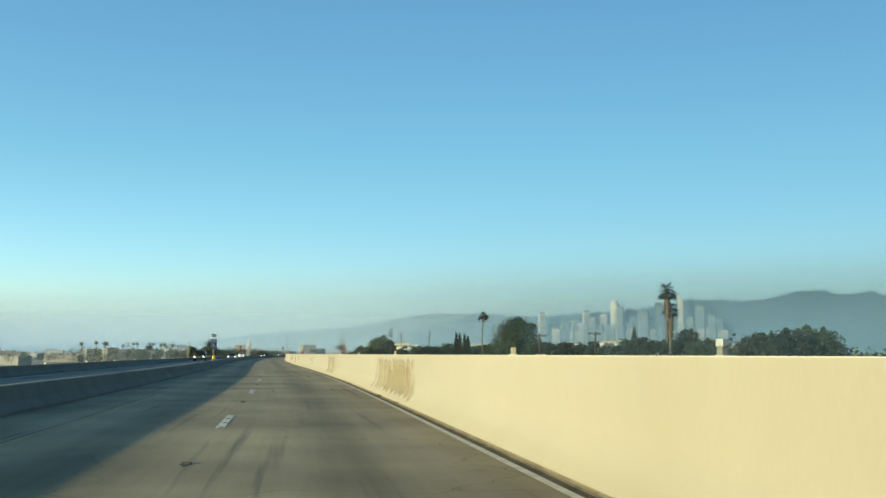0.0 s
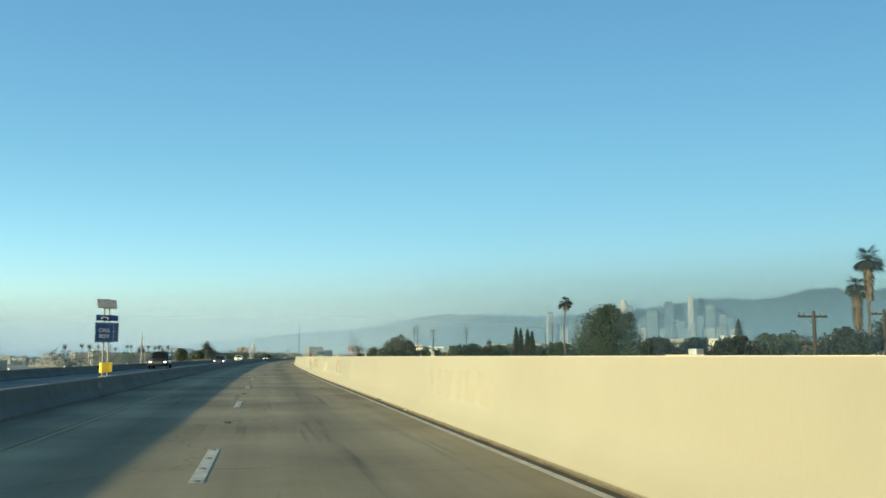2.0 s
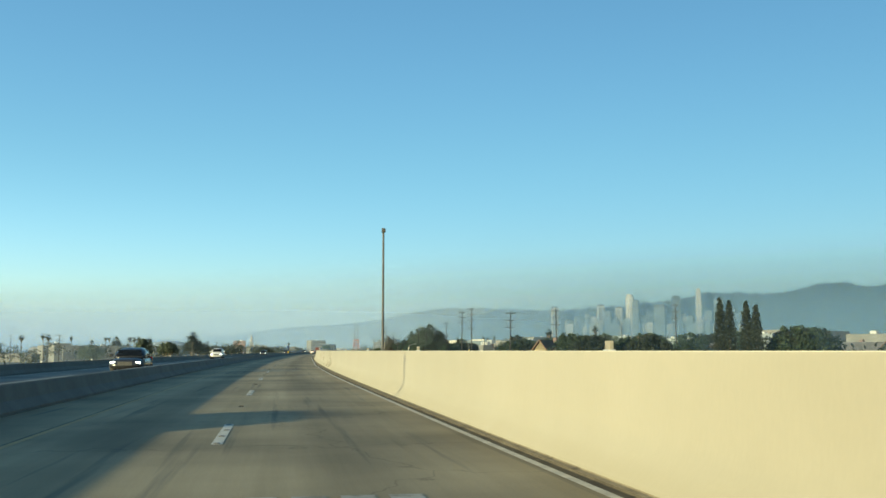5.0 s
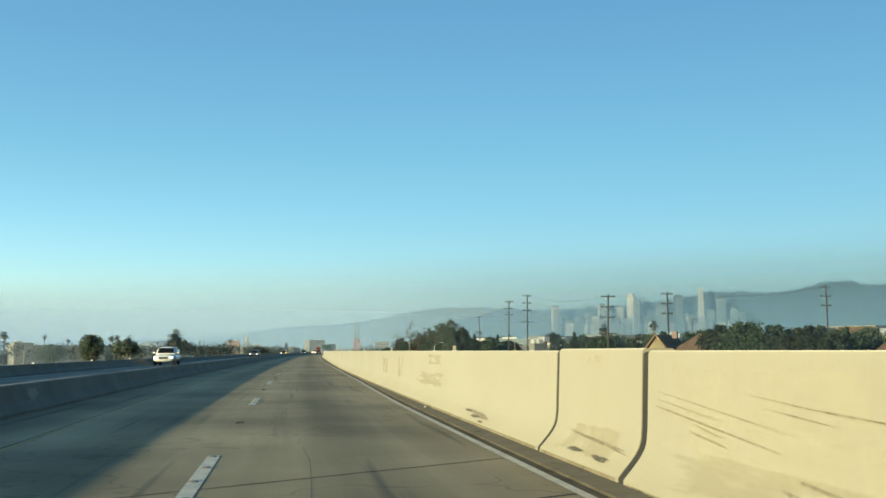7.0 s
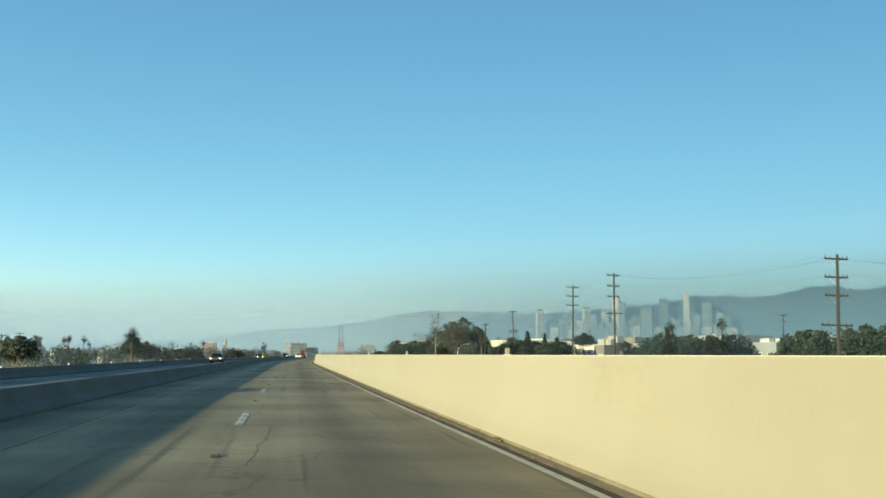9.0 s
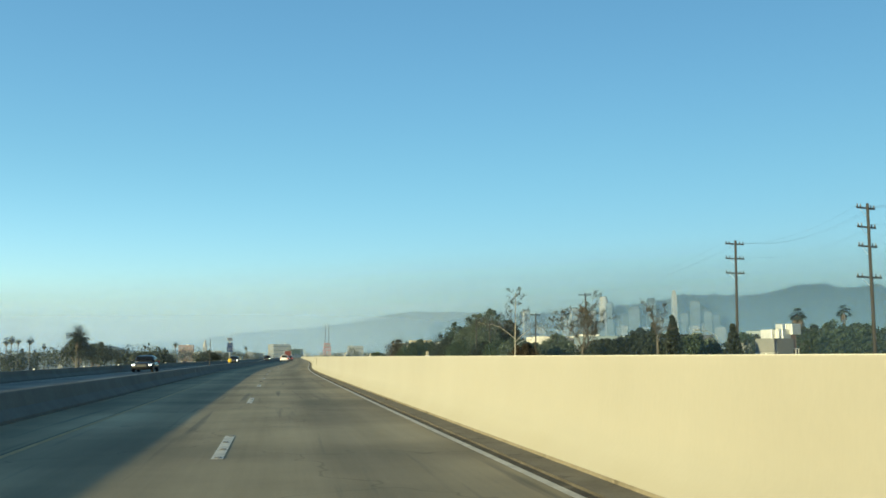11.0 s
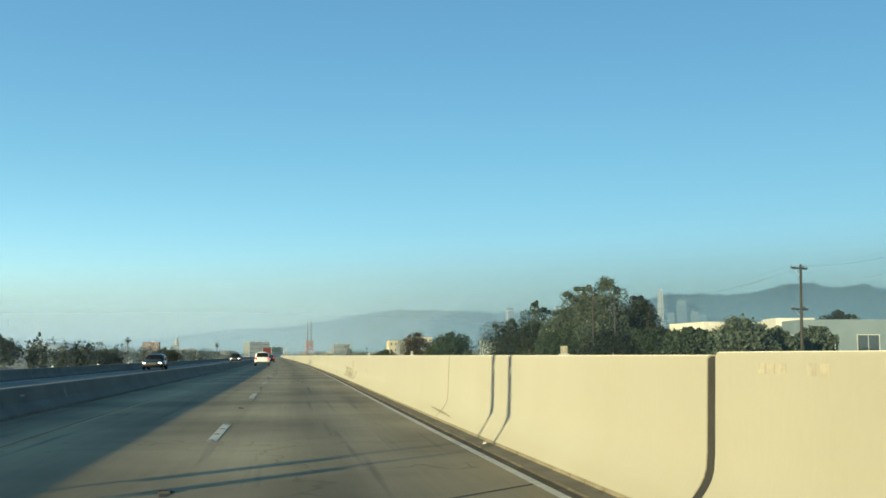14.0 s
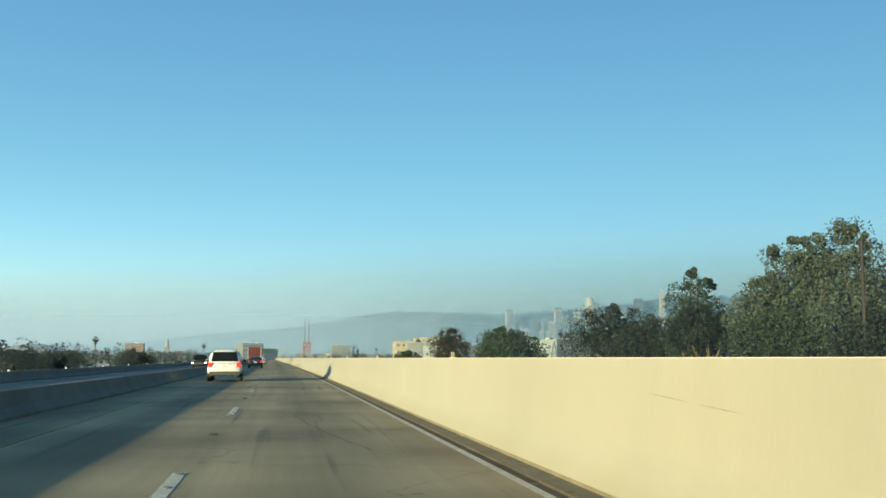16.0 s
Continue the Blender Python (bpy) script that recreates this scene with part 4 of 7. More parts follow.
def call_box(s, d, top, lean):
    o = thing("call_box_post", road_pose(s, d, 0.58, lean), "blue call box sign post with solar panel on the barrier", "call box", "call boxes")
    h = top - 0.58
    part("post", tube_bm([(0, 0, 0), (0, 0, h)], [0.034, 0.030], 10), POST_GREY, o)
    part("base_plate", box_bm((0, 0, 0.012), (0.2, 0.2, 0.024), bevel=0.005), STEEL, o)
    pan = box_bm((0, 0, 0), (0.46, 0.40, 0.03), bevel=0.006)
    bmesh.ops.transform(pan, matrix=pose(0.0, 0, h + 0.08, 48, 0, -12), verts=pan.verts)
    panel = part("solar_panel", pan, SOLAR, o, "tilted dark solar panel")
    fr = bmesh.new()
    for c, sz in (((0, 0.19, -0.018), (0.48, 0.03, 0.03)), ((0, -0.19, -0.018), (0.48, 0.03, 0.03)), ((0.23, 0, -0.018), (0.03, 0.38, 0.03)), ((-0.23, 0, -0.018), (0.03, 0.38, 0.03))):
        add_box(fr, c, sz)
    bmesh.ops.transform(fr, matrix=pose(0.0, 0, h + 0.08, 48, 0, -12), verts=fr.verts)
    part("panel_frame", fr, STEEL, panel)
    # upper sign with a handset mark, lower sign with the words; both face the traffic
    up = part("handset_sign", box_bm((0, -0.06, h - 0.42), (0.60, 0.012, 0.20), bevel=0.004), SIGN_BLUE, o, "small blue sign with a white handset mark")
    mark = bmesh.new()
    add_tube(mark, [(-0.12, -0.069, h - 0.45), (-0.06, -0.069, h - 0.40), (0.06, -0.069, h - 0.40), (0.12, -0.069, h - 0.45)], [0.03, 0.016, 0.016, 0.03], 8)
    part("handset_mark", mark, SIGN_WHITE, up)
    sign = part("sign_panel", box_bm((0, -0.06, h - 0.92), (0.66, 0.012, 0.68), bevel=0.006), SIGN_BLUE, o, "blue sign panel with white words")
    bd = bmesh.new()
    for c, sz in (((0, -0.0675, h - 0.605), (0.62, 0.002, 0.007)), ((0, -0.0675, h - 1.235), (0.62, 0.002, 0.007)), ((0.307, -0.0675, h - 0.92), (0.007, 0.002, 0.62)), ((-0.307, -0.0675, h - 0.92), (0.007, 0.002, 0.62))):
        add_box(bd, c, sz)
    part("sign_border", bd, SIGN_WHITE, sign)
    flat_text("CALL\nBOX", 0.17, Matrix.Translation((0, -0.0685, h - 0.90)) @ Matrix.Rotation(radians(90), 4, "X"), SIGN_WHITE, sign)
    for z in (0.75, 1.1):
        part("bracket", box_bm((0, -0.045, h - z), (0.05, 0.02, 0.05)), STEEL, o)
    yb = part("call_box", box_bm((0, -0.10, 0.32), (0.24, 0.16, 0.34), bevel=0.02), CALL_YELLOW, o, "yellow call box housing")
    part("box_door", box_bm((0, -0.183, 0.32), (0.19, 0.01, 0.27), bevel=0.004), CALL_YELLOW, yb)
    return o


call_box(83.1, -4.77, 3.02, 30)
call_box(84.4, -4.80, 3.06, 27)
call_box(444.1, -4.80, 3.06, 30)
call_box(445.2, -4.83, 3.10, 28)


def marker_pole(m, h, r, label, steel=STEEL):
    o = thing("marker_pole", m, label, "pole")
    part("shaft", tube_bm([(0, 0, 0), (0, 0, h * 0.5), (0, 0, h)], [r, r * 0.9, r * 0.75], 10), steel, o)
    part("base_plate", box_bm((0, 0, 0.015), (0.16, 0.16, 0.03), bevel=0.006), steel, o)
    part("cap", box_bm((0, 0, h + 0.02), (r * 2.6, r * 2.6, 0.06), bevel=0.01), DARK_STEEL, o)
    return o


marker_pole(road_pose(420.2, -4.775, 0.585), 2.15, 0.036, "slim dark steel pole standing on the median barrier", FILLER)
lamp = marker_pole(road_pose(160.0, -13.3, 0.56), 3.2, 0.07, "slim grey steel pole on the far barrier", POST_GREY)
part("arm", tube_bm([(0, 0, 3.1), (0.25, 0, 3.18)], [0.03, 0.03], 8), STEEL, lamp)
marker_pole(road_pose(163.0, -13.3, 0.56), 2.0, 0.05, "short grey steel pole on the far barrier", POST_GREY)
lamp = marker_pole(road_pose(181.0, 4.38, TOP), 4.25, 0.045, "slim dark pole with a small camera on the wall", PLASTIC)
part("camera_box", box_bm((0.0, -0.06, 4.20), (0.12, 0.26, 0.12), bevel=0.02), PLASTIC, lamp)


# ---- vehicles ----
def loft(bm, stations, k=14, power=3.2):
    """Rounded cross-sections along y: (y, half width, z low, z high, narrowing of the upper half)."""
    rings = []
    for y, w, z0, z1, nar in stations:
        ring = []
        for i in range(k):
            a = 2 * math.pi * (i + 0.5) / k
            c, s_ = math.cos(a), math.sin(a)
            r = (abs(c) ** power + abs(s_) ** power) ** (-1 / power)
            u = r * s_
            ring.append(bm.verts.new((w * r * c * (1 - nar * max(0, u)), y, (z0 + z1) / 2 + (z1 - z0) / 2 * u)))
        rings.append(ring)
    for a, b in zip(rings, rings[1:]):
        for i in range(k):
            bm.faces.new((a[i], b[i], b[(i + 1) % k], a[(i + 1) % k]))
    bm.faces.new(rings[0])
    bm.faces.new(list(reversed(rings[-1])))
    bmesh.ops.recalc_face_normals(bm, faces=bm.faces)
    return bm


def quad_bm(corners, thick=0.012):
    bm = bmesh.new()
    f = bm.faces.new([bm.verts.new(c) for c in corners])
    bmesh.ops.solidify(bm, geom=[f], thickness=thick)
    return bm


def wheel(o, x, y, r, side):
    b = bmesh.new()
    prof = [(r * 0.62, -0.11), (r * 0.93, -0.12), (r, -0.08), (r, 0.08), (r * 0.93, 0.12), (r * 0.62, 0.11)]
    n = 22
    rings = [[b.verts.new((x + w, y + q * math.cos(2 * math.pi * i / n), r + q * math.sin(2 * math.pi * i / n))) for q, w in prof] for i in range(n)]
    for i in range(n):
        p, q = rings[i], rings[(i + 1) % n]
        for k in range(len(prof)):
            b.faces.new((p[k], q[k], q[(k + 1) % len(prof)], p[(k + 1) % len(prof)]))
    bmesh.ops.recalc_face_normals(b, faces=b.faces)
    w = part("wheel", b, TYRE, o, "black tyre", smooth=True)
    rb = bmesh.new()
    for j in range(5):
        a = 2 * math.pi * j / 5
        add_box(rb, (0, 0, r * 0.34), (0.03, 0.07, r * 0.5))
        bmesh.ops.transform(rb, matrix=Matrix.Rotation(2 * math.pi / 5, 4, "X"), verts=rb.verts)
    bmesh.ops.create_cone(rb, cap_ends=True, segments=20, radius1=r * 0.62, radius2=r * 0.62, depth=0.06, matrix=Matrix.Translation((-0.04 * side, 0, 0)) @ Matrix.Rotation(radians(90), 4, "Y"))
    bmesh.ops.transform(rb, matrix=Matrix.Translation((x + 0.085 * side, y, r)), verts=rb.verts)
    part("rim", rb, RIM, w)


def suv(m, paint, label, L=4.75, W=1.86, H=1.72, group="", lamps=False, sedan=False):
    """A car facing +y with its tyres on z = 0."""
    o = thing("suv" if not sedan else "car", m, label, "car", group)
    hw = W / 2
    belt = 1.02 if not sedan else 0.92
    low = 0.30 if not sedan else 0.22
    st = [(-L / 2, hw * 0.86, low + 0.16, belt - 0.12, 0.03), (-L / 2 + 0.10, hw * 0.95, low + 0.05, belt + 0.0, 0.05), (-L / 2 + 0.45, hw, low, belt + 0.03, 0.06), (-L * 0.1, hw, low, belt + 0.02, 0.06),
          (L * 0.20, hw, low, belt + 0.0, 0.06), (L / 2 - 0.75, hw * 0.98, low, belt - 0.05, 0.07), (L / 2 - 0.22, hw * 0.93, low + 0.02, belt - 0.14, 0.08), (L / 2, hw * 0.80, low + 0.12, belt - 0.30, 0.05)]
    part("body", loft(bmesh.new(), st, 18, 4.0), paint, o, smooth=True)
    y0, y1, y2, y3 = (-L / 2 + 0.10, -L / 2 + 0.42, L * 0.06, L * 0.23) if not sedan else (-L / 2 + 0.55, -L / 2 + 1.25, L * 0.04, L * 0.22)
    cab = [(y0, hw * 0.86, belt - 0.1, belt + 0.06, 0.06), ((y0 + y1) / 2, hw * 0.88, belt - 0.1, (belt + H) / 2 + 0.1, 0.14), (y1, hw * 0.90, belt - 0.1, H - 0.02, 0.20), ((y1 + y2) / 2, hw * 0.92, belt - 0.1, H, 0.20),
           (y2, hw * 0.92, belt - 0.1, H - 0.03, 0.20), ((y2 + y3) / 2, hw * 0.92, belt - 0.1, (belt + H) / 2 + 0.06, 0.12), (y3, hw * 0.90, belt - 0.1, belt + 0.03, 0.04)]
    part("cabin", loft(bmesh.new(), cab, 18, 4.5), paint, o, smooth=True)
    g0, g1 = belt + 0.07, H - 0.12
    wb, wt = hw * 0.76, hw * 0.66
    back_y = lambda z: y0 - 0.05 + (y1 - y0) * (z - belt) / (H - belt) * 0.95  # noqa: E731
    front_y = lambda z: y3 + 0.14 - (y3 - y2) * (z - belt) / (H - belt) * 0.98  # noqa: E731
    part("rear_window", quad_bm([(-wb, back_y(g0), g0), (wb, back_y(g0), g0), (wt, back_y(g1), g1), (-wt, back_y(g1), g1)]), CAR_GLASS, o, "dark rear window")
    part("windscreen", quad_bm([(wb, front_y(g0), g0), (-wb, front_y(g0), g0), (-wt, front_y(g1), g1), (wt, front_y(g1), g1)]), CAR_GLASS, o, "dark windscreen")
    for sd in (-1, 1):
        xb, xt = hw * 0.905 * sd, hw * 0.805 * sd
        for a, b_ in ((y1 - 0.02, (y1 + y2) / 2 - 0.05), ((y1 + y2) / 2 + 0.05, y2 + 0.12)):
            part("side_window", quad_bm([(xb, a, g0), (xb, b_ + (0.22 if b_ > 0 else 0), g0), (xt, b_, g1), (xt, a + 0.06, g1)], 0.02), CAR_GLASS, o, "dark side window")
        part("rear_light", box_bm((sd * hw * 0.80, -L / 2 + 0.05, belt - 0.12), (0.24, 0.12, 0.26), bevel=0.03), TAIL_RED, o, "red rear light")
        hl = part("headlight", box_bm((sd * hw * 0.74, L / 2 - 0.10, belt - 0.30), (0.26, 0.16, 0.11), bevel=0.03), HEADLAMP if lamps else TRIM, o, "clear headlight")
        mr = part("mirror", box_bm((sd * (hw + 0.10), y3 - 0.30, belt + 0.10), (0.22, 0.10, 0.15), bevel=0.03), paint, o)
        part("mirror_glass", box_bm((sd * (hw + 0.10), y3 - 0.356, belt + 0.10), (0.17, 0.008, 0.11)), CAR_GLASS, mr)
        part("roof_rail", tube_bm([(sd * hw * 0.62, y1 + 0.1, H - 0.03), (sd * hw * 0.62, y1 + 0.2, H + 0.03), (sd * hw * 0.62, y2 - 0.2, H + 0.03), (sd * hw * 0.62, y2 - 0.1, H - 0.03)], [0.015] * 4, 6), PLASTIC, o) if not sedan else None
        for yy in (-L / 2 + 0.88, L / 2 - 0.92):
            part("wheel_arch", tube_bm([(sd * (hw - 0.03), yy + 0.42 * math.cos(a), 0.36 + 0.42 * math.sin(a)) for a in np.linspace(-0.1, math.pi + 0.1, 9)], [0.035] * 9, 6), PLASTIC, o)
            wheel(o, sd * (hw - 0.13), yy, 0.36 if not sedan else 0.32, sd)
    part("rear_bumper", box_bm((0, -L / 2 + 0.02, low + 0.14), (W * 0.86, 0.16, 0.22), bevel=0.04), PLASTIC if not sedan else paint, o, "dark rear bumper")
    part("front_grille", box_bm((0, L / 2 - 0.05, belt - 0.36), (W * 0.42, 0.12, 0.22), bevel=0.02), PLASTIC, o, "dark front grille")
    pl = part("number_plate", box_bm((0, -L / 2 - 0.005, belt - 0.18), (0.32, 0.02, 0.16), bevel=0.004), PLATE, o, "pale rear plate")
    part("plate_bar", box_bm((0, -L / 2 - 0.017, belt - 0.18), (0.22, 0.004, 0.05)), DARK_STEEL, pl)
    part("door_trim", box_bm((0, -L / 2 + 0.04, belt - 0.05), (W * 0.4, 0.06, 0.03), bevel=0.008), RIM, o)
    return o


suv(road_pose(560.3, -1.85, 0.0, 1.0), CAR_WHITE, "white five-door suv with dark tinted glass on the road ahead")
suv(road_pose(630.0, -1.45, 0.0), CAR_BLACK, "dark saloon car on the road ahead", 4.7, 1.8, 1.45, sedan=True)
suv(road_pose(716.0, -1.6, 0.0), CAR_SILVER, "silver saloon car far ahead", 4.6, 1.8, 1.45, sedan=True)
suv(road_pose(157.0, -10.9, 0.0, 180), CAR_BLACK, "black full-size suv with lit headlights in the oncoming lanes", 5.1, 2.02, 1.88, "oncoming cars", True)
suv(road_pose(205.0, -7.6, 0.0, 180), CAR_BLACK, "dark saloon car with lit headlights in the oncoming lanes", 4.7, 1.8, 1.45, "oncoming cars", True, True)
suv(road_pose(301.0, -10.9, 0.0, 180), CAR_WHITE, "white suv with lit headlights in the oncoming lanes", 4.7, 1.88, 1.66, "oncoming cars", True)
suv(road_pose(427.0, -10.8, 0.0, 180), CAR_BLACK, "black saloon car with lit headlights in the oncoming lanes", 4.8, 1.85, 1.46, "oncoming cars", True, True)
suv(road_pose(530.0, -10.8, 0.0, 180), CAR_BLACK, "black saloon car with lit headlights in the oncoming lanes", 4.7, 1.82, 1.45, "oncoming cars", True, True)
suv(road_pose(622.0, -7.7, 0.0, 180), CAR_BLACK, "black suv with lit headlights in the oncoming lanes", 4.7, 1.9, 1.7, "oncoming cars", True)


def box_truck(m, paint, label):
    o = thing("box_truck", m, label, "truck")
    part("cargo_box", box_bm((0, -1.0, 2.05), (2.3, 5.2, 2.3), bevel=0.04), paint, o, "red cargo box")
    for x in (-1.1, 1.1):
        part("rear_post", box_bm((x, -3.61, 2.05), (0.08, 0.05, 2.3)), STEEL, o)
    for x in (-0.55, 0.55):
        part("rear_door", box_bm((x, -3.615, 2.05), (1.04, 0.03, 2.1), bevel=0.01), paint, o)
        part("rear_light", box_bm((x * 1.8, -3.6, 0.72), (0.25, 0.06, 0.12), bevel=0.01), TAIL_RED, o)
    part("cab", loft(bmesh.new(), [(1.7, 1.0, 0.6, 2.4, 0.1), (2.9, 1.0, 0.6, 2.4, 0.1), (3.6, 0.98, 0.6, 1.6, 0.08), (4.1, 0.9, 0.65, 1.4, 0.05)], 14, 4), CAR_WHITE, o)
    part("chassis", box_bm((0, -0.2, 0.72), (0.9, 7.4, 0.22)), DARK_STEEL, o)
    for sd in (-1, 1):
        for y in (-2.4, 2.7):
            wheel(o, sd * 0.95, y, 0.42, sd)
    return o


box_truck(road_pose(684.0, -2.5, 0.0), CAR_RED, "red box truck far ahead on the road")


# ---- utility poles and wires ----
def utility_pole(x, y, top, arms, lean=0.0, turn=0.0, wide=2.2):
    x, y, top = site(x, y, top)
    o = thing("utility_pole", pose(x, y, G, lean, lean * 0.6, turn), "weathered brown wooden utility pole with crossarms", "utility pole", "utility poles")
    h = top - G
    part("shaft", tube_bm([(0, 0, 0), (0, 0, h * 0.5), (0, 0, h)], [0.17, 0.145, 0.11], 10), POLE_WOOD, o)
    drops = arms if isinstance(arms, tuple) else [0.35 + i * 1.5 + (0.9 if i == 3 else 0) for i in range(arms)]
    for i, drop in enumerate(drops):
        z = h - drop
        w = wide * (1.0 if i < 3 else 1.35)
        arm = part("crossarm", box_bm((0, 0.16, z), (w, 0.11, 0.13), bevel=0.012), POLE_WOOD, o)
        br = bmesh.new()
        add_tube(br, [(-w * 0.3, 0.2, z - 0.05), (0, 0.2, z - 0.6)], [0.018, 0.018], 5)
        add_tube(br, [(w * 0.3, 0.2, z - 0.05), (0, 0.2, z - 0.6)], [0.018, 0.018], 5)
        part("brace", br, STEEL, arm)
        for u in (-0.46, -0.28, 0.28, 0.46):
            part("insulator", tube_bm([(u * w, 0.16, z + 0.06), (u * w, 0.16, z + 0.12), (u * w, 0.16, z + 0.16), (u * w, 0.16, z + 0.30)], [0.03, 0.075, 0.05, 0.03], 7), DARK_STEEL, arm)
    return o


POLES = [(46.1, 428.1, 14.2, 3, 0.8), (44.7, 403.6, 14.2, 4, 0), (42.3, 344.9, 10.4, 4, 1.2), (55.3, 350.4, 11.3, 3, -0.6), (50.9, 485.4, 12.5, (0.35, 4.6, 5.0, 6.2), -2.6), (49.6, 514.4, 10.2, (0.35, 4.0), 1.0), (34.7, 106.0, 4.5, 1, 0), (46.0, 114.0, 5.1, 1, 0),
         (49.5, 566.2, 11.1, 0, 0.5), (53.4, 566.5, 10.2, 2, 0), (120.0, 480.0, 12.0, 2, 0), (88.1, 356.4, 13.2, 3, 0), (-75.0, 520.0, 7.0, 2, 0), (-90.0, 470.0, 7.0, 2, 0), (-135.0, 560.0, 8.5, 1, 0), (-60.0, 455.0, 5.2, 1, 0), (-170.0, 500.0, 8.2, 1, 0), (-200.0, 540, 8.0, 1, 0)]
for i, (x, y, top, arms, lean) in enumerate(POLES):
    utility_pole(x, y, top, arms, lean, (8, 20, 5, 14)[i % 4])


def wire(a, b, sag, r=0.005):
    a, b = Vector(site(*a)), Vector(site(*b))
    pts = [a.lerp(b, u) - Vector((0, 0, 4 * sag * u * (1 - u))) for u in np.linspace(0, 1, 13)]
    o = part("power_line", tube_bm(pts, [r] * 13, 4), WIRE)
    tagged(o, "thin black overhead power line between poles", "power line", "power lines")


for (x0, y0, z0), (x1, y1, z1) in (((42.7, 346.7, 10.3), (44.7, 404.4, 14.0)), ((46.1, 428.1, 14.0), (49.8, 485.4, 12.3)), ((49.8, 485.4, 12.3), (49.6, 514.4, 10.0)), ((49.6, 514.4, 10.0), (53.4, 566.5, 10.0)), ((42.7, 346.7, 10.3), (88.1, 356.4, 13.0)), ((44.7, 403.6, 14.0), (46.1, 428.1, 14.0)), ((55.7, 351.4, 11.4), (88.1, 356.4, 12.9))):
    for off, dz in ((-1.05, 0), (0.65, 0), (1.05, 0), (0.9, -1.5)):
        wire((x0 + off, y0, z0 + dz), (x1 + off, y1, z1 + dz), 1.1)


# ---- trees ----
def leaf_mesh(name, centres, radii, per, size, seed, flat=1.0, hang=0.0, core=()):
    """Many small leaf blades scattered round the clump centres; core: (centre, radius, count, size) of coarser blades deep inside."""
    rng = np.random.default_rng(seed)
    centres, radii = np.asarray(centres, float), np.asarray(radii, float)
    c = np.repeat(centres, per, 0)
    r = np.repeat(radii, per)
    v = rng.normal(size=(len(c), 3))
    v /= np.linalg.norm(v, axis=1)[:, None]
    p = c + v * (r * rng.uniform(0.35, 1.0, len(c)) ** 0.6)[:, None] * np.array([1, 1, flat])
    a = rng.normal(size=(len(c), 3))
    a[:, 2] -= hang
    a /= np.linalg.norm(a, axis=1)[:, None]
    b = np.cross(a, rng.normal(size=(len(c), 3)))
    b /= np.linalg.norm(b, axis=1)[:, None]
    s = size * rng.uniform(0.6, 1.3, len(c))[:, None]
    for mid, rad, count, coarse in core:
        v = rng.normal(size=(count, 3))
        v *= (rng.random(count) ** 0.33 / np.linalg.norm(v, axis=1))[:, None]
        p = np.vstack([p, np.asarray(mid) + v * np.asarray(rad)])
        v = rng.normal(size=(count, 3))
        v /= np.linalg.norm(v, axis=1)[:, None]
        w = np.cross(v, rng.normal(size=(count, 3)))
        a, b = np.vstack([a, v]), np.vstack([b, w / np.linalg.norm(w, axis=1)[:, None]])
        s = np.vstack([s, coarse * rng.uniform(0.7, 1.2, count)[:, None]])
    q = np.stack([p - a * s, p + b * s * 0.55, p + a * s, p - b * s * 0.55], 1).reshape(-1, 3)
    me = bpy.data.meshes.new(name)
    n = len(p)
    me.vertices.add(4 * n)
    me.vertices.foreach_set("co", q.ravel())
    me.loops.add(4 * n)
    me.loops.foreach_set("vertex_index", np.arange(4 * n))
    me.polygons.add(n)
    me.polygons.foreach_set("loop_start", np.arange(n) * 4)
    me.polygons.foreach_set("loop_total", np.full(n, 4))
    me.update(calc_edges=True)
    return me


def limbs_bm(h0, targets, r, seed):
    rnd = random.Random(seed)
    b = bmesh.new()
    for t in targets:
        t = Vector(t)
        a = Vector((0, 0, h0 * rnd.uniform(0.55, 1.0)))
        mid = a.lerp(t, 0.5) + Vector((rnd.uniform(-0.4, 0.4), rnd.uniform(-0.4, 0.4), rnd.uniform(0, 0.5)))
        add_tube(b, [a, mid, t], [r * 0.5, r * 0.3, r * 0.08], 6)
    return b


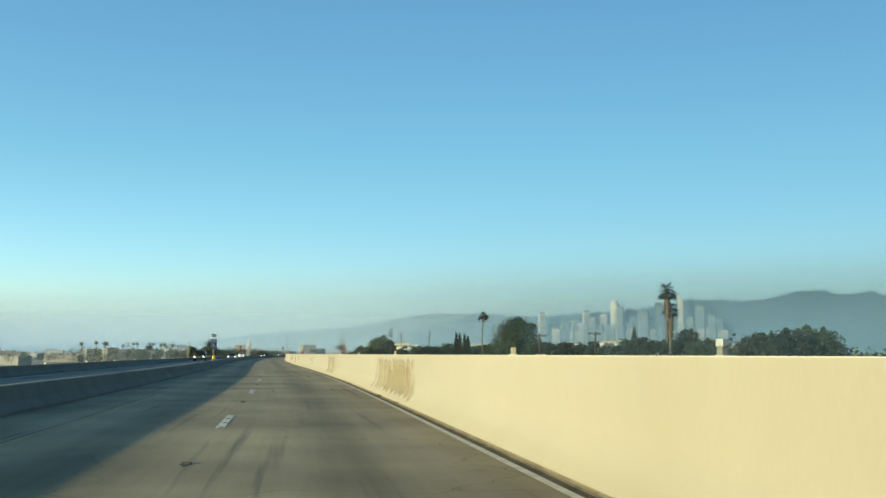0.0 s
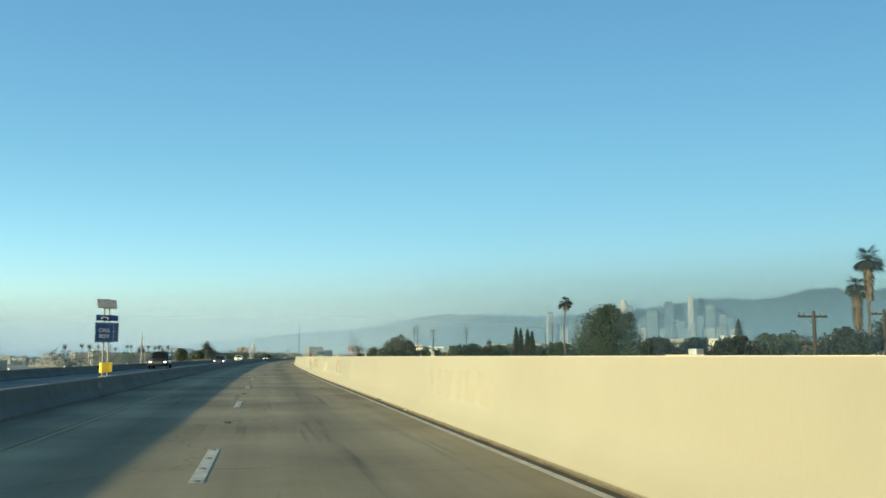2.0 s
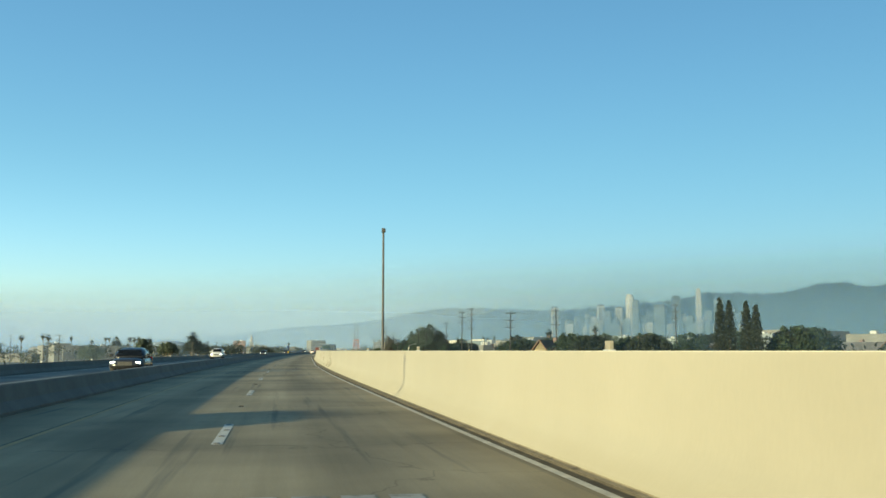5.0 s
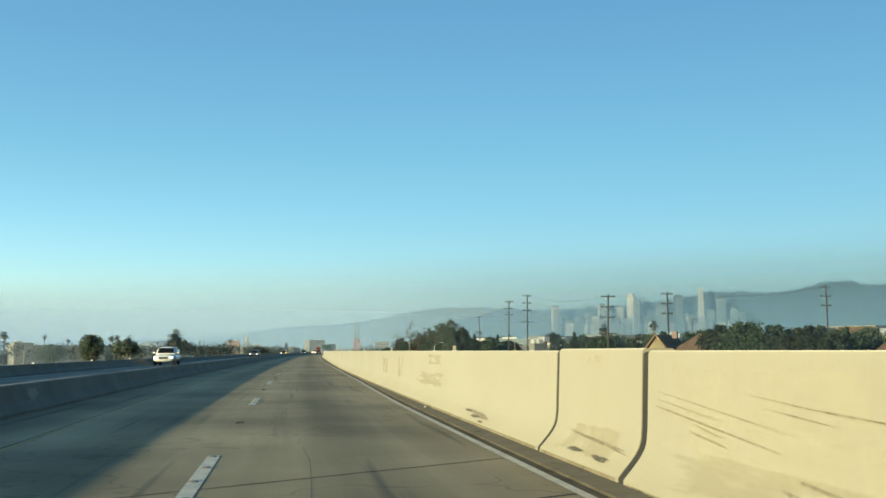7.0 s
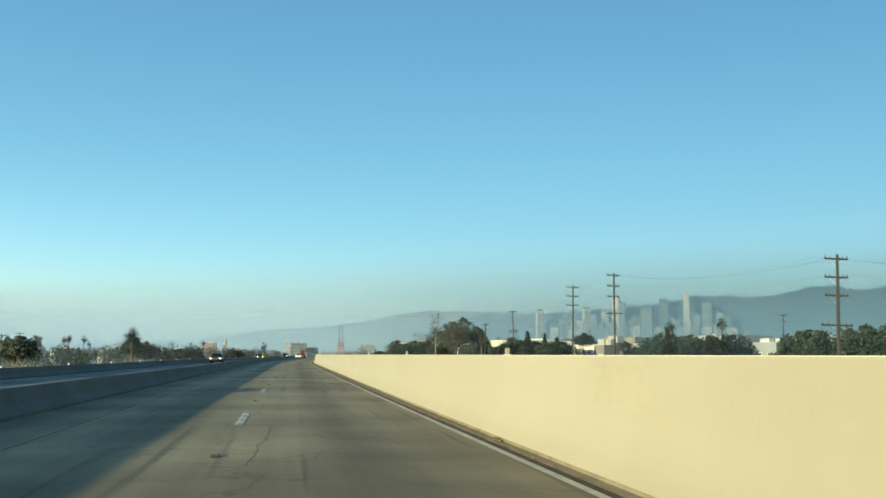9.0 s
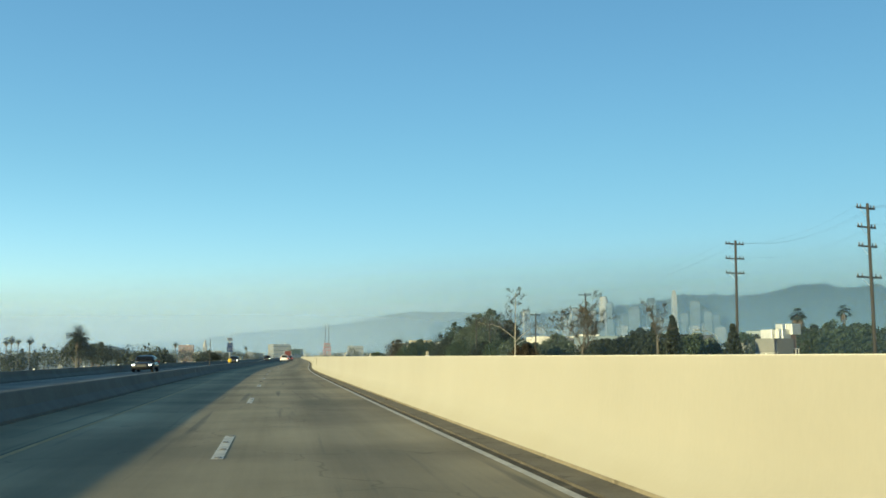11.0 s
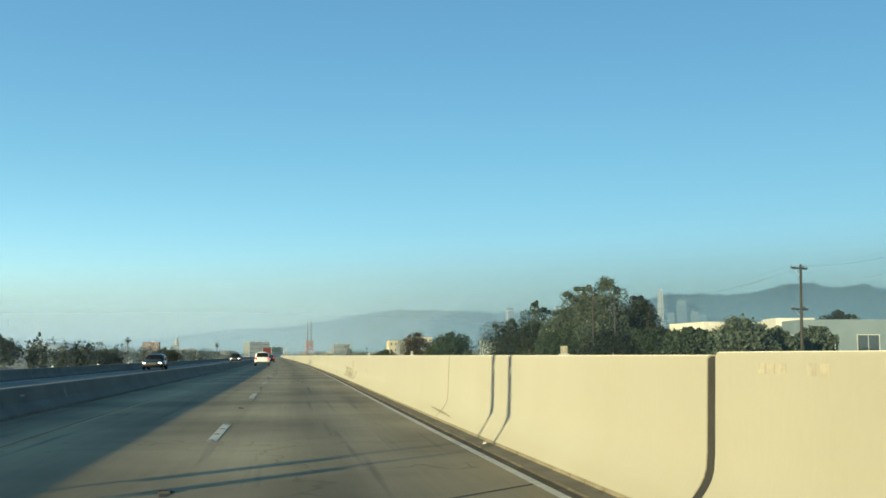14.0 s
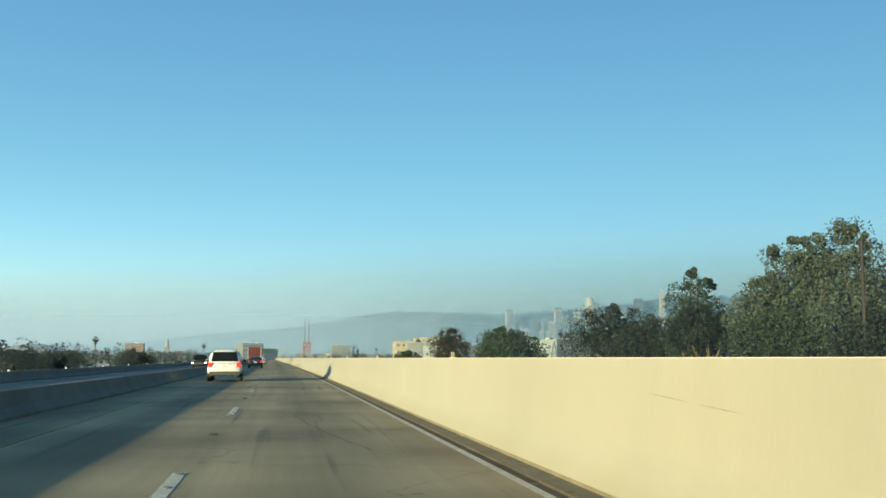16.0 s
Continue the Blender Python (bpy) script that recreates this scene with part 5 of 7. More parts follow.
def broad_tree(x, y, top, width, kind="round", leaf=LEAF, seed=0, clumps=46, per=40, size=0.30, label="", trunk=BARK, detail=0.7):
    x, y, top = site(x, y, top)
    width *= 0.9
    h = top - G
    rnd = random.Random(seed)
    rad = width / 2
    ch = {"round": min(h * 0.72, width * 1.0), "dome": min(h * 0.8, width * 0.75), "tall": h * 0.62, "column": h * 0.8}[kind]
    zc = h - ch / 2
    cs, rs = [], []
    for i in range(clumps):
        u = (i + 0.5) / clumps
        ph = math.acos(1 - 2 * u)
        th = i * 2.39996 + rnd.uniform(-0.3, 0.3)
        k = rnd.uniform(0.62, 0.95) * (1.0 if kind != "tall" else rnd.uniform(0.7, 1.12))
        z = math.cos(ph)
        w = math.sin(ph)
        if kind == "dome":
            z = abs(z) * 1.0 - 0.25
            w = math.sqrt(max(0.05, 1 - max(z, -0.2) ** 2))
        cs.append((rad * k * w * math.cos(th), rad * k * w * math.sin(th), zc + ch / 2 * k * z))
        rs.append(rad * rnd.uniform(0.22, 0.36) * (1.05 if kind == "tall" else 1.0))
    # leading shoots that break the outline
    for i in range(clumps // 5):
        a, q = rnd.uniform(0, 6.28), rnd.uniform(0.0, 0.75)
        cs.append((rad * q * math.cos(a), rad * q * math.sin(a), zc + ch / 2 * (math.sqrt(1 - q * q) * 0.93 + rnd.uniform(-0.04, 0.08))))
        rs.append(rad * rnd.uniform(0.08, 0.15))
    for i in range(clumps // 4):
        a = rnd.uniform(0, 6.28)
        q = rnd.uniform(0, 0.5)
        cs.append((rad * q * math.cos(a), rad * q * math.sin(a), zc + ch / 2 * rnd.uniform(-0.6, 0.6)))
        rs.append(rad * 0.34)
    o = thing("tree", pose(x, y, G, 0, 0, rnd.uniform(0, 360)), label, "tree")
    part("trunk", tube_bm([(0, 0, 0), (0.05, 0.02, h * 0.2), (-0.05, 0.05, h * 0.45)], [0.03 * h, 0.022 * h, 0.014 * h], 9), trunk, o)
    part("branchwork", limbs_bm(h * 0.45, [cs[i] for i in range(0, clumps, max(1, clumps // 12))], 0.014 * h, seed), trunk, o)
    mesh_part("crown", leaf_mesh("crown", cs, rs, int(per * 3.2 * detail), size * 0.50 / math.sqrt(detail), seed, core=[((0, 0, zc + (0.06 if kind == "dome" else 0.0) * ch), (rad * 0.66, rad * 0.66, ch * 0.36), 260, 0.11 * rad)] if kind != "tall" else
                                 [((cs[i][0] * 0.8, cs[i][1] * 0.8, cs[i][2]), (rs[i] * 0.7,) * 3, 16, 0.35 * rs[i]) for i in range(0, clumps, 2)]), leaf, o)
    return o


def cypress(x, y, top, width, seed, leaf=LEAF_DARK, cone=0.75, label="tall narrow dark green cypress", n=34, per=55, size=0.2):
    x, y, top = site(x, y, top)
    width *= 0.9
    h = top - G
    rnd = random.Random(seed)
    cs, rs = [], []
    n = int(n * 1.7)
    for i in range(n):
        u = (i + 0.5) / n
        z = h * (0.08 + 0.88 * u)
        w = width / 2 * min(1.0, (1 - u) ** cone * 1.25 + 0.05)
        th = i * 2.4
        cs.append((w * 0.55 * math.cos(th), w * 0.55 * math.sin(th), z))
        rs.append(max(0.18, w * 0.7))
    o = thing("tree", pose(x, y, G, 0, 0, seed * 40), label, "tree")
    part("trunk", tube_bm([(0, 0, 0), (0, 0, h * 0.7)], [0.2, 0.05], 8), BARK, o)
    mesh_part("crown", leaf_mesh("crown", cs, rs, int(per * 2.4), size * 0.62, seed, 1.3), leaf, o)


def palm(x, y, top, fronds=34, length=1.9, skirt=0.0, r=0.17, seed=0, curve=0.5, date=False, label="tall fan palm with a slim bare trunk", lean_to=180.0):
    x, y, top = site(x, y, top)
    length *= 0.92
    h = top - G - length * 0.55
    rnd = random.Random(seed)
    turn = radians(lean_to)
    ex, ey = curve * math.sin(2.2), curve * 0.5
    o = thing("palm_tree", pose(x - ex * math.cos(turn) + ey * math.sin(turn), y - ex * math.sin(turn) - ey * math.cos(turn), G, 0, 0, lean_to), label, "palm tree", "palms")
    pts = [(curve * math.sin(u * 2.2), curve * 0.5 * u * u, h * u) for u in np.linspace(0, 1, 8)]
    part("trunk", tube_bm(pts, [r * (1.5 - 0.6 * u) for u in np.linspace(0, 1, 8)], 9), TWIG, o)
    top_p = Vector(pts[-1])

    def blades(count, lo, hi, ln, droop, wide):
        b = bmesh.new()
        for i in range(count):
            az = i * 2.39996 + rnd.uniform(-0.2, 0.2)
            el = radians(rnd.uniform(lo, hi))
            out = Vector((math.cos(az), math.sin(az), 0))
            side = Vector((-math.sin(az), math.cos(az), 0))
            l_ = ln * rnd.uniform(0.8, 1.1)
            p = top_p.copy()
            d = out * math.cos(el) + Vector((0, 0, math.sin(el)))
            spine = [p.copy()]
            for k in range(4):
                p = p + d * l_ / 4
                d = (d + Vector((0, 0, -droop * (k + 1) / 4))).normalized()
                spine.append(p.copy())
            if date:
                for k in range(1, 5):
                    for f in np.linspace(0, 1, 5):
                        q = spine[k - 1].lerp(spine[k], f)
                        wl = wide * (1 - 0.16 * k)
                        for sg in (-1, 1):
                            tip = q + side * sg * wl + d * wl * 0.6 + Vector((0, 0, -0.25 * wl))
                            b.faces.new([b.verts.new(q), b.verts.new(q + d * 0.20), b.verts.new(tip)])
            else:
                hub = spine[2]
                for f in np.linspace(-1.15, 1.15, 9):
                    tip = hub + (d * math.cos(f) + side * math.sin(f)) * l_ * 0.5 + Vector((0, 0, -droop * 0.25 * l_ * abs(f)))
                    mid = hub.lerp(tip, 0.5)
                    ww = side * wide * 0.14
                    b.faces.new([b.verts.new(hub), b.verts.new(mid + ww), b.verts.new(tip), b.verts.new(mid - ww)])
            ww = side * 0.025
            for k in range(3 if not date else 4):
                b.faces.new([b.verts.new(spine[k] - ww), b.verts.new(spine[k] + ww), b.verts.new(spine[k + 1] + ww), b.verts.new(spine[k + 1] - ww)])
        return b

    part("crown", blades(fronds, -20, 80, length, 0.42 if not date else 0.55, 0.55 if not date else 1.05), LEAF_DARK, o)
    if skirt:
        b = bmesh.new()
        n = int(skirt * 60)
        for i in range(n):
            az = rnd.uniform(0, 6.28)
            z = top_p.z - rnd.uniform(0, skirt)
            base = Vector((top_p.x, top_p.y, z)) + Vector((math.cos(az), math.sin(az), 0)) * r
            rr = rnd.uniform(0.5, 1.0) * (0.95 - 0.45 * (top_p.z - z) / skirt)
            tip = base + Vector((math.cos(az) * rr, math.sin(az) * rr, -rnd.uniform(0.7, 1.3)))
            sd = Vector((-math.sin(az), math.cos(az), 0)) * 0.12
            b.faces.new([b.verts.new(base), b.verts.new(base.lerp(tip, 0.6) + sd), b.verts.new(tip), b.verts.new(base.lerp(tip, 0.6) - sd)])
        part("skirt", b, LEAF_DRY, o, "hanging brown dead fronds")
    return o


def bare_tree(x, y, top, style, seed, reach=3.6, fork=2.4, leafy=0.5, label="bare pale-barked sycamore with a few dry leaves", nests=()):
    """A leafless tree: a leader with arching side limbs, or a fan of rising limbs from one fork."""
    x, y, top = site(x, y, top)
    h, fz = top - G, fork - G
    rnd = random.Random(seed)
    o = thing("tree", pose(x, y, G, 0, 0, 0), label, "tree")
    tr, tw = bmesh.new(), bmesh.new()
    tips = []

    def branch(p, d, ln, r, depth, lift):
        pts, n = [p.copy()], 6 if depth < 2 else 4
        d = d.normalized()
        for k in range(n):
            d = (d + Vector((rnd.uniform(-1, 1), rnd.uniform(-1, 1), rnd.uniform(-0.7, 0.7))) * (0.16 + 0.05 * depth) + Vector((0, 0, lift * (0.5 - k / n)))).normalized()
            p = p + d * ln / n
            pts.append(p.copy())
        add_tube(tr if depth < 1 else tw, pts, [max(0.008, r * (1 - 0.75 * k / n)) for k in range(n + 1)], 6 if depth < 1 else 4, False)
        if depth >= 3:
            tips.extend(pts[1:])
            return
        for k in range((8, 7, 5)[depth]):
            u = rnd.uniform(0.25, 1.0)
            i = min(n - 1, int(u * n))
            q = pts[i].lerp(pts[i + 1], rnd.random())
            way = (pts[i + 1] - pts[i]).normalized()
            side = Vector((rnd.uniform(-1, 1), rnd.uniform(-1, 1), rnd.uniform(-0.3, 0.7))).normalized()
            branch(q, way * 0.7 + side * 0.8, ln * rnd.uniform(0.25, 0.45), max(0.009, r * 0.42), depth + 1, lift * 0.5)

    if style == "leader":
        pts = [Vector((0.12 * math.sin(2.5 * u + seed), 0.1 * math.sin(3 * u), h * u)) for u in np.linspace(0, 0.97, 12)]
        add_tube(tr, pts, [0.095 * (1 - 0.8 * u) + 0.010 for u in np.linspace(0, 1, 12)], 8, False)
        # two long limbs that arch out and droop, with hanging twigs
        for way, shape in ((1, ((0.0, 0.0), (0.8, 0.75), (1.6, 1.3), (2.4, 1.55), (3.2, 1.35), (3.75, 0.5))), (-1, ((0.0, 0.3), (0.7, 0.95), (1.5, 1.5), (2.3, 1.75), (3.0, 1.8), (3.7, 2.05)))):
            limb = [Vector((way * u * reach / 3.2, 0.18 * u, fz + w)) for u, w in shape]
            add_tube(tr, limb, [0.036, 0.031, 0.026, 0.021, 0.016, 0.009], 6, False)
            for k in range(30):
                q = 0.8 + 4.2 * k / 30
                p = limb[int(q)].lerp(limb[min(5, int(q) + 1)], q % 1)
                branch(p, Vector((way * 0.5, rnd.uniform(-0.7, 0.7), rnd.uniform(-0.9, 0.9))), rnd.uniform(0.5, 1.0), 0.011, 2, -0.1)
        n = 19
        for k in range(n):
            u = (k + 0.5) / n
            z = fz + 0.7 + (h - fz - 0.7) * 0.93 * u
            az = k * 2.4 + rnd.uniform(-0.4, 0.4)
            ln = reach * 0.72 * (1 - 0.62 * u) * rnd.uniform(0.7, 1.1)
            branch(Vector((0.1 * math.sin(2.5 * z / h + seed), 0.05, z)), Vector((math.cos(az), math.sin(az), 0.45)), ln, 0.022 * (1 - 0.5 * u), 1, 0.2)
    else:
        add_tube(tr, [Vector((0, 0, 0)), Vector((0.06, 0, fz * 0.5)), Vector((0, 0, fz))], [0.12, 0.10, 0.085], 8, False)
        n = 9 if style == "fan" else 3
        for k in range(n):
            az = k * 2.4 + 0.4
            lean = rnd.uniform(0.25, 0.95) if style == "fan" else rnd.uniform(0.08, 0.3)
            p = Vector((0, 0, fz - rnd.uniform(0, 0.6)))
            branch(p, Vector((math.cos(az) * lean, math.sin(az) * lean, 1.0)), (h - fz) * rnd.uniform(0.6, 0.8), 0.036, 0, 0.1)
    part("trunk", tr, PALE_BARK if style == "leader" else TWIG, o, "mottled trunk and limbs", smooth=True)
    part("branchwork", tw, TWIG, o, "thin grey branches")
    some = [t for t in tips if rnd.random() < leafy * 0.22 * (0.35 + 0.65 * (t.z - fz) / (h - fz))]
    if some:
        mesh_part("foliage", leaf_mesh("foliage", some, [0.14] * len(some), 3, 0.065, seed), LEAF_DARK, o, "few dry brown leaves")
    for nx, nz in nests:
        mesh_part("nest", leaf_mesh("nest", [(nx, 0, nz - G)], [0.30], 130, 0.14, seed, 0.6), TWIG, o, "dark twig nest")
    return o


palm(86.3, 176.5, 13.4, 52, 2.7, 5.0, 0.32, 1, 0.2, label="old fan palm with a thick brown skirt of dead fronds")
palm(80.6, 165.2, 16.7, 62, 2.9, 4.4, 0.20, 2, 0.5, label="fan palm with a short brown skirt beside its twin")
palm(50.0, 215.3, 12.7, 44, 1.9, 0.6, 0.12, 3, 1.6, label="slim leaning fan palm with a bare trunk")
broad_tree(60.6, 221.5, 11.5, 13.4, "round", LEAF, 4, 110, 60, 0.3, "large dense dark green ficus tree", detail=1.0)
for i, (dx, dy, t) in enumerate(((0.0, 1.6, 8.9), (1.0, 1.0, 8.5), (2.1, -1.4, 8.3), (3.0, -2.2, 7.8))):
    cypress(49.9 + dx, 254.6 + dy, t, 2.2, 10 + i, LEAF_DARK, 0.55)
cypress(113.6, 267.5, 11.8, 3.4, 15, LEAF_DARK, 0.6)
for i, (x, y, top, w, kind, leaf) in enumerate([
    (43.5, 302.0, 4.5, 8.0, "round", LEAF), (49.5, 306.0, 4.0, 7.0, "round", LEAF_DARK), (58.0, 346.0, 4.5, 7.5, "round", LEAF), (66.0, 346.0, 5.2, 9.0, "round", LEAF_OLIVE), (44.0, 352.0, 3.4, 6.0, "dome", LEAF),
    (88.0, 205.0, 5.4, 9.0, "dome", LEAF), (98.0, 212.0, 4.0, 9.0, "dome", LEAF_DARK), (80.0, 240.0, 5.0, 8.0, "round", LEAF_OLIVE), (118.0, 250.0, 6.4, 12.0, "dome", LEAF), (140.0, 262.0, 5.1, 14.0, "dome", LEAF_DARK),
    (66.0, 300.0, 4.4, 8.0, "dome", LEAF), (92.0, 330.0, 5.8, 9.0, "round", LEAF), (105.0, 372.0, 5.6, 11.0, "dome", LEAF_DARK), (78.0, 385.0, 5.4, 9.0, "dome", LEAF_OLIVE), (60.0, 402.0, 4.4, 8.0, "round", LEAF_DARK),
    (70.0, 440.0, 5.1, 9.0, "dome", LEAF), (52.0, 452.0, 4.0, 7.0, "dome", LEAF_DARK), (44.0, 433.0, 3.5, 6.0, "dome", LEAF_OLIVE), (86.0, 462.0, 5.7, 9.0, "round", LEAF), (58.0, 500.0, 3.7, 6.0, "dome", LEAF_DARK),
    (48.0, 462.0, 3.8, 6.0, "dome", LEAF), (38.0, 446.0, 3.3, 5.0, "dome", LEAF_DARK), (61.0, 528.0, 4.4, 5.0, "round", LEAF_OLIVE), (66.0, 556.0, 4.8, 6.0, "round", LEAF_OLIVE), (60.0, 549.0, 3.8, 4.5, "round", LEAF),
    (69.0, 568.0, 4.6, 5.5, "round", LEAF_OLIVE), (50.0, 594.0, 11.3, 7.6, "column", LEAF), (57.5, 632.0, 9.3, 16.5, "dome", LEAF_DARK), (50.0, 604.0, 5.6, 11.0, "dome", LEAF_DARK), (57.0, 588.0, 6.5, 11.0, "dome", LEAF_DARK), (62.0, 573.0, 6.0, 9.0, "dome", LEAF_DARK), (46.0, 650.0, 5.5, 12.0, "dome", LEAF), (57.0, 690.0, 7.8, 12.0, "dome", LEAF), (50.0, 712.0, 8.2, 10.0, "round", LEAF_RED), (45.0, 740.0, 2.9, 9.0, "dome", LEAF),
    (49.6, 580.0, 9.0, 8.0, "round", LEAF_OLIVE), (52.4, 578.5, 13.2, 8.0, "tall", LEAF_OLIVE), (56.0, 577.0, 14.2, 9.0, "tall", LEAF_OLIVE), (60.8, 573.5, 10.9, 7.0, "round", LEAF_DARK), (53.6, 571.5, 8.4, 10.5, "round", LEAF_OLIVE), (48.2, 575.5, 5.4, 9.0, "dome", LEAF), (52.5, 567.5, 5.0, 8.5, "dome", LEAF_DARK), (57.6, 568.5, 5.4, 9.0, "dome", LEAF), (62.6, 571.5, 6.0, 7.0, "dome", LEAF_DARK), (47.8, 588.5, 6.4, 8.0, "dome", LEAF_DARK),
    (47.0, 519.4, 4.8, 7.0, "round", LEAF_OLIVE), (44.8, 527.0, 4.2, 5.5, "dome", LEAF), (51.5, 522.0, 4.0, 6.0, "dome", LEAF_OLIVE), (69.5, 559.0, 6.7, 8.5, "round", LEAF_OLIVE), (72.0, 551.5, 5.2, 7.5, "round", LEAF), (66.0, 590.0, 7.0, 8.0, "round", LEAF_DARK),
    (-47.5, 394.0, 4.4, 5.0, "round", LEAF_OLIVE), (-42.5, 404.0, 3.6, 5.5, "dome", LEAF_OLIVE), (-66.5, 683.0, 6.6, 13.0, "dome", LEAF_DARK), (-64.0, 631.0, 6.4, 9.5, "dome", LEAF_DARK), (-76.0, 722.0, 6.8, 10.0, "dome", LEAF), (-66.0, 795.0, 3.6, 20.0, "dome", LEAF_DARK), (-56.0, 800.0, 3.0, 12.0, "dome", LEAF_DARK),
    (-116.0, 690.0, 9.0, 7.0, "tall", LEAF_DARK), (-130.0, 720.0, 4.0, 12.0, "dome", LEAF), (-60.0, 760.0, 3.4, 12.0, "dome", LEAF_DARK), (-35.0, 820.0, 4.0, 14.0, "dome", LEAF_DARK), (-70.0, 900.0, 4.6, 12.0, "dome", LEAF), (-100.0, 560.0, 3.5, 12.0, "dome", LEAF_OLIVE)]):
    size = 0.26 if y < 460 else 0.30
    broad_tree(x, y, top, w, kind, leaf, 100 + i, 60 if w > 8 else 44, 46, size, {id(LEAF): "leafy green broadleaf tree", id(LEAF_DARK): "dense dark green broadleaf tree", id(LEAF_OLIVE): "olive green eucalyptus tree", id(LEAF_RED): "russet brown half-dry tree"}[id(leaf)], detail=1.1 if 555 < y < 640 and x > 0 else 0.55)
for i, (x, y, top, w, kind, leaf) in enumerate([
    (81.7, 127.6, 5.2, 11, "dome", LEAF_DARK), (75.8, 103.2, 5.6, 10, "dome", LEAF), (69, 99, 5.0, 8, "round", LEAF_DARK), (72.7, 159.3, 4.9, 8, "dome", LEAF_DARK), (87.9, 180.6, 5.0, 7, "dome", LEAF), (87.5, 169.9, 7.2, 8, "round", LEAF_DARK), (79.7, 145.5, 4.7, 9, "dome", LEAF),
    (78.9, 205.3, 4.2, 8, "dome", LEAF_DARK), (73.1, 175.3, 3.4, 10, "dome", LEAF), (71.1, 218.0, 4.4, 13, "dome", LEAF_DARK), (54.1, 154.4, 3.6, 8.0, "dome", LEAF_DARK), (63.2, 211.4, 4.1, 6, "round", LEAF), (62.6, 200.8, 4.6, 6, "dome", LEAF_DARK), (90.8, 244.2, 5.3, 11, "dome", LEAF),
    (59.9, 254.8, 4.5, 9, "dome", LEAF), (50.2, 321.7, 4.6, 6, "dome", LEAF_DARK), (73.3, 336.3, 4.9, 8, "dome", LEAF), (61.0, 255.7, 4.3, 8, "dome", LEAF_DARK), (73.7, 272.8, 4.7, 8, "dome", LEAF), (80.7, 225.2, 4.5, 5, "round", LEAF_DARK), (69.1, 412.6, 4.5, 9, "dome", LEAF_DARK),
    (49.4, 313.6, 4.1, 8, "dome", LEAF_DARK), (53.7, 299.8, 3.6, 6, "dome", LEAF), (59.0, 303.0, 3.7, 7, "dome", LEAF_OLIVE), (51.3, 284.0, 4.0, 6, "dome", LEAF), (45.3, 269.6, 3.4, 8, "dome", LEAF_DARK), (44.8, 292.7, 3.5, 8, "dome", LEAF_DARK), (68.7, 460.7, 4.0, 11, "dome", LEAF_DARK),
    (72.8, 449.0, 5.5, 10, "dome", LEAF), (61.8, 377.5, 4.2, 10, "dome", LEAF_DARK), (61.0, 366.8, 4.7, 7, "dome", LEAF), (40.2, 455.0, 3.2, 6, "dome", LEAF_DARK), (40.9, 443.6, 4.0, 7, "dome", LEAF_DARK), (42.0, 437.6, 3.6, 7, "dome", LEAF_DARK),
    (42.4, 431.6, 3.2, 6, "dome", LEAF), (73.2, 473.4, 4.8, 5, "dome", LEAF), (88.4, 476.4, 6.2, 7, "dome", LEAF_DARK), (61.9, 506.5, 3.6, 6, "dome", LEAF_DARK), (60.3, 495.6, 3.9, 7, "dome", LEAF_DARK), (61.1, 489.1, 4.3, 6, "dome", LEAF_DARK), (101.7, 578.2, 9.0, 8, "dome", LEAF_DARK)]):
    broad_tree(x, y, top, w, kind, leaf, 300 + i, 48, 40, 0.28, {id(LEAF): "leafy green broadleaf tree behind the wall", id(LEAF_DARK): "dense dark green tree behind the wall", id(LEAF_OLIVE): "olive green tree behind the wall"}[id(leaf)], detail=0.55)
cypress(-65.6, 721.0, 5.0, 2.6, 31, LEAF_DARK, 0.6, "slim dark green cypress beside its twin")
cypress(-62.6, 722.5, 4.6, 2.4, 32, LEAF_DARK, 0.6, "slim dark green cypress beside its twin")
cypress(61.0, 420.0, 6.2, 4.0, 33, LEAF_DARK, 0.9, "dark green conifer among low houses", 40, 50, 0.3)
cypress(40.0, 418.0, 4.6, 3.6, 34, LEAF_DARK, 0.9, "dark green conifer among low houses", 40, 50, 0.3)
cypress(36.5, 424.0, 5.8, 4.0, 35, LEAF_DARK, 0.9, "dark green conifer beside the bare trees", 40, 50, 0.3)
cypress(50.1, 458.2, 6.4, 3.4, 38, LEAF_DARK, 0.9, "dark green conifer over the hedge", 40, 50, 0.22)
cypress(-150.0, 900.0, 7.5, 6.0, 36, LEAF_DARK, 0.8, "dark green conifer among low houses", 40, 40, 0.4)
cypress(-144.0, 905.0, 6.5, 5.0, 37, LEAF_DARK, 0.8, "dark green conifer among low houses", 40, 40, 0.4)
bare_tree(20.9, 430.0, 8.75, "leader", 5, 3.2, 2.6, 0.30)
broad_tree(22.6, 432.0, 2.5, 3.6, "dome", LEAF_RED, 71, 30, 30, 0.16, "low brown dry brush under the bare tree", detail=0.6)
bare_tree(20.0, 407.0, 6.9, "fan", 6, 3.0, 1.9, 0.2, "bare grey sycamore with nests high in its branches", ((0.1, 4.7),))
bare_tree(21.6, 396.2, 5.6, "fork", 7, 1.5, 2.2, 0.05, "small bare grey tree")

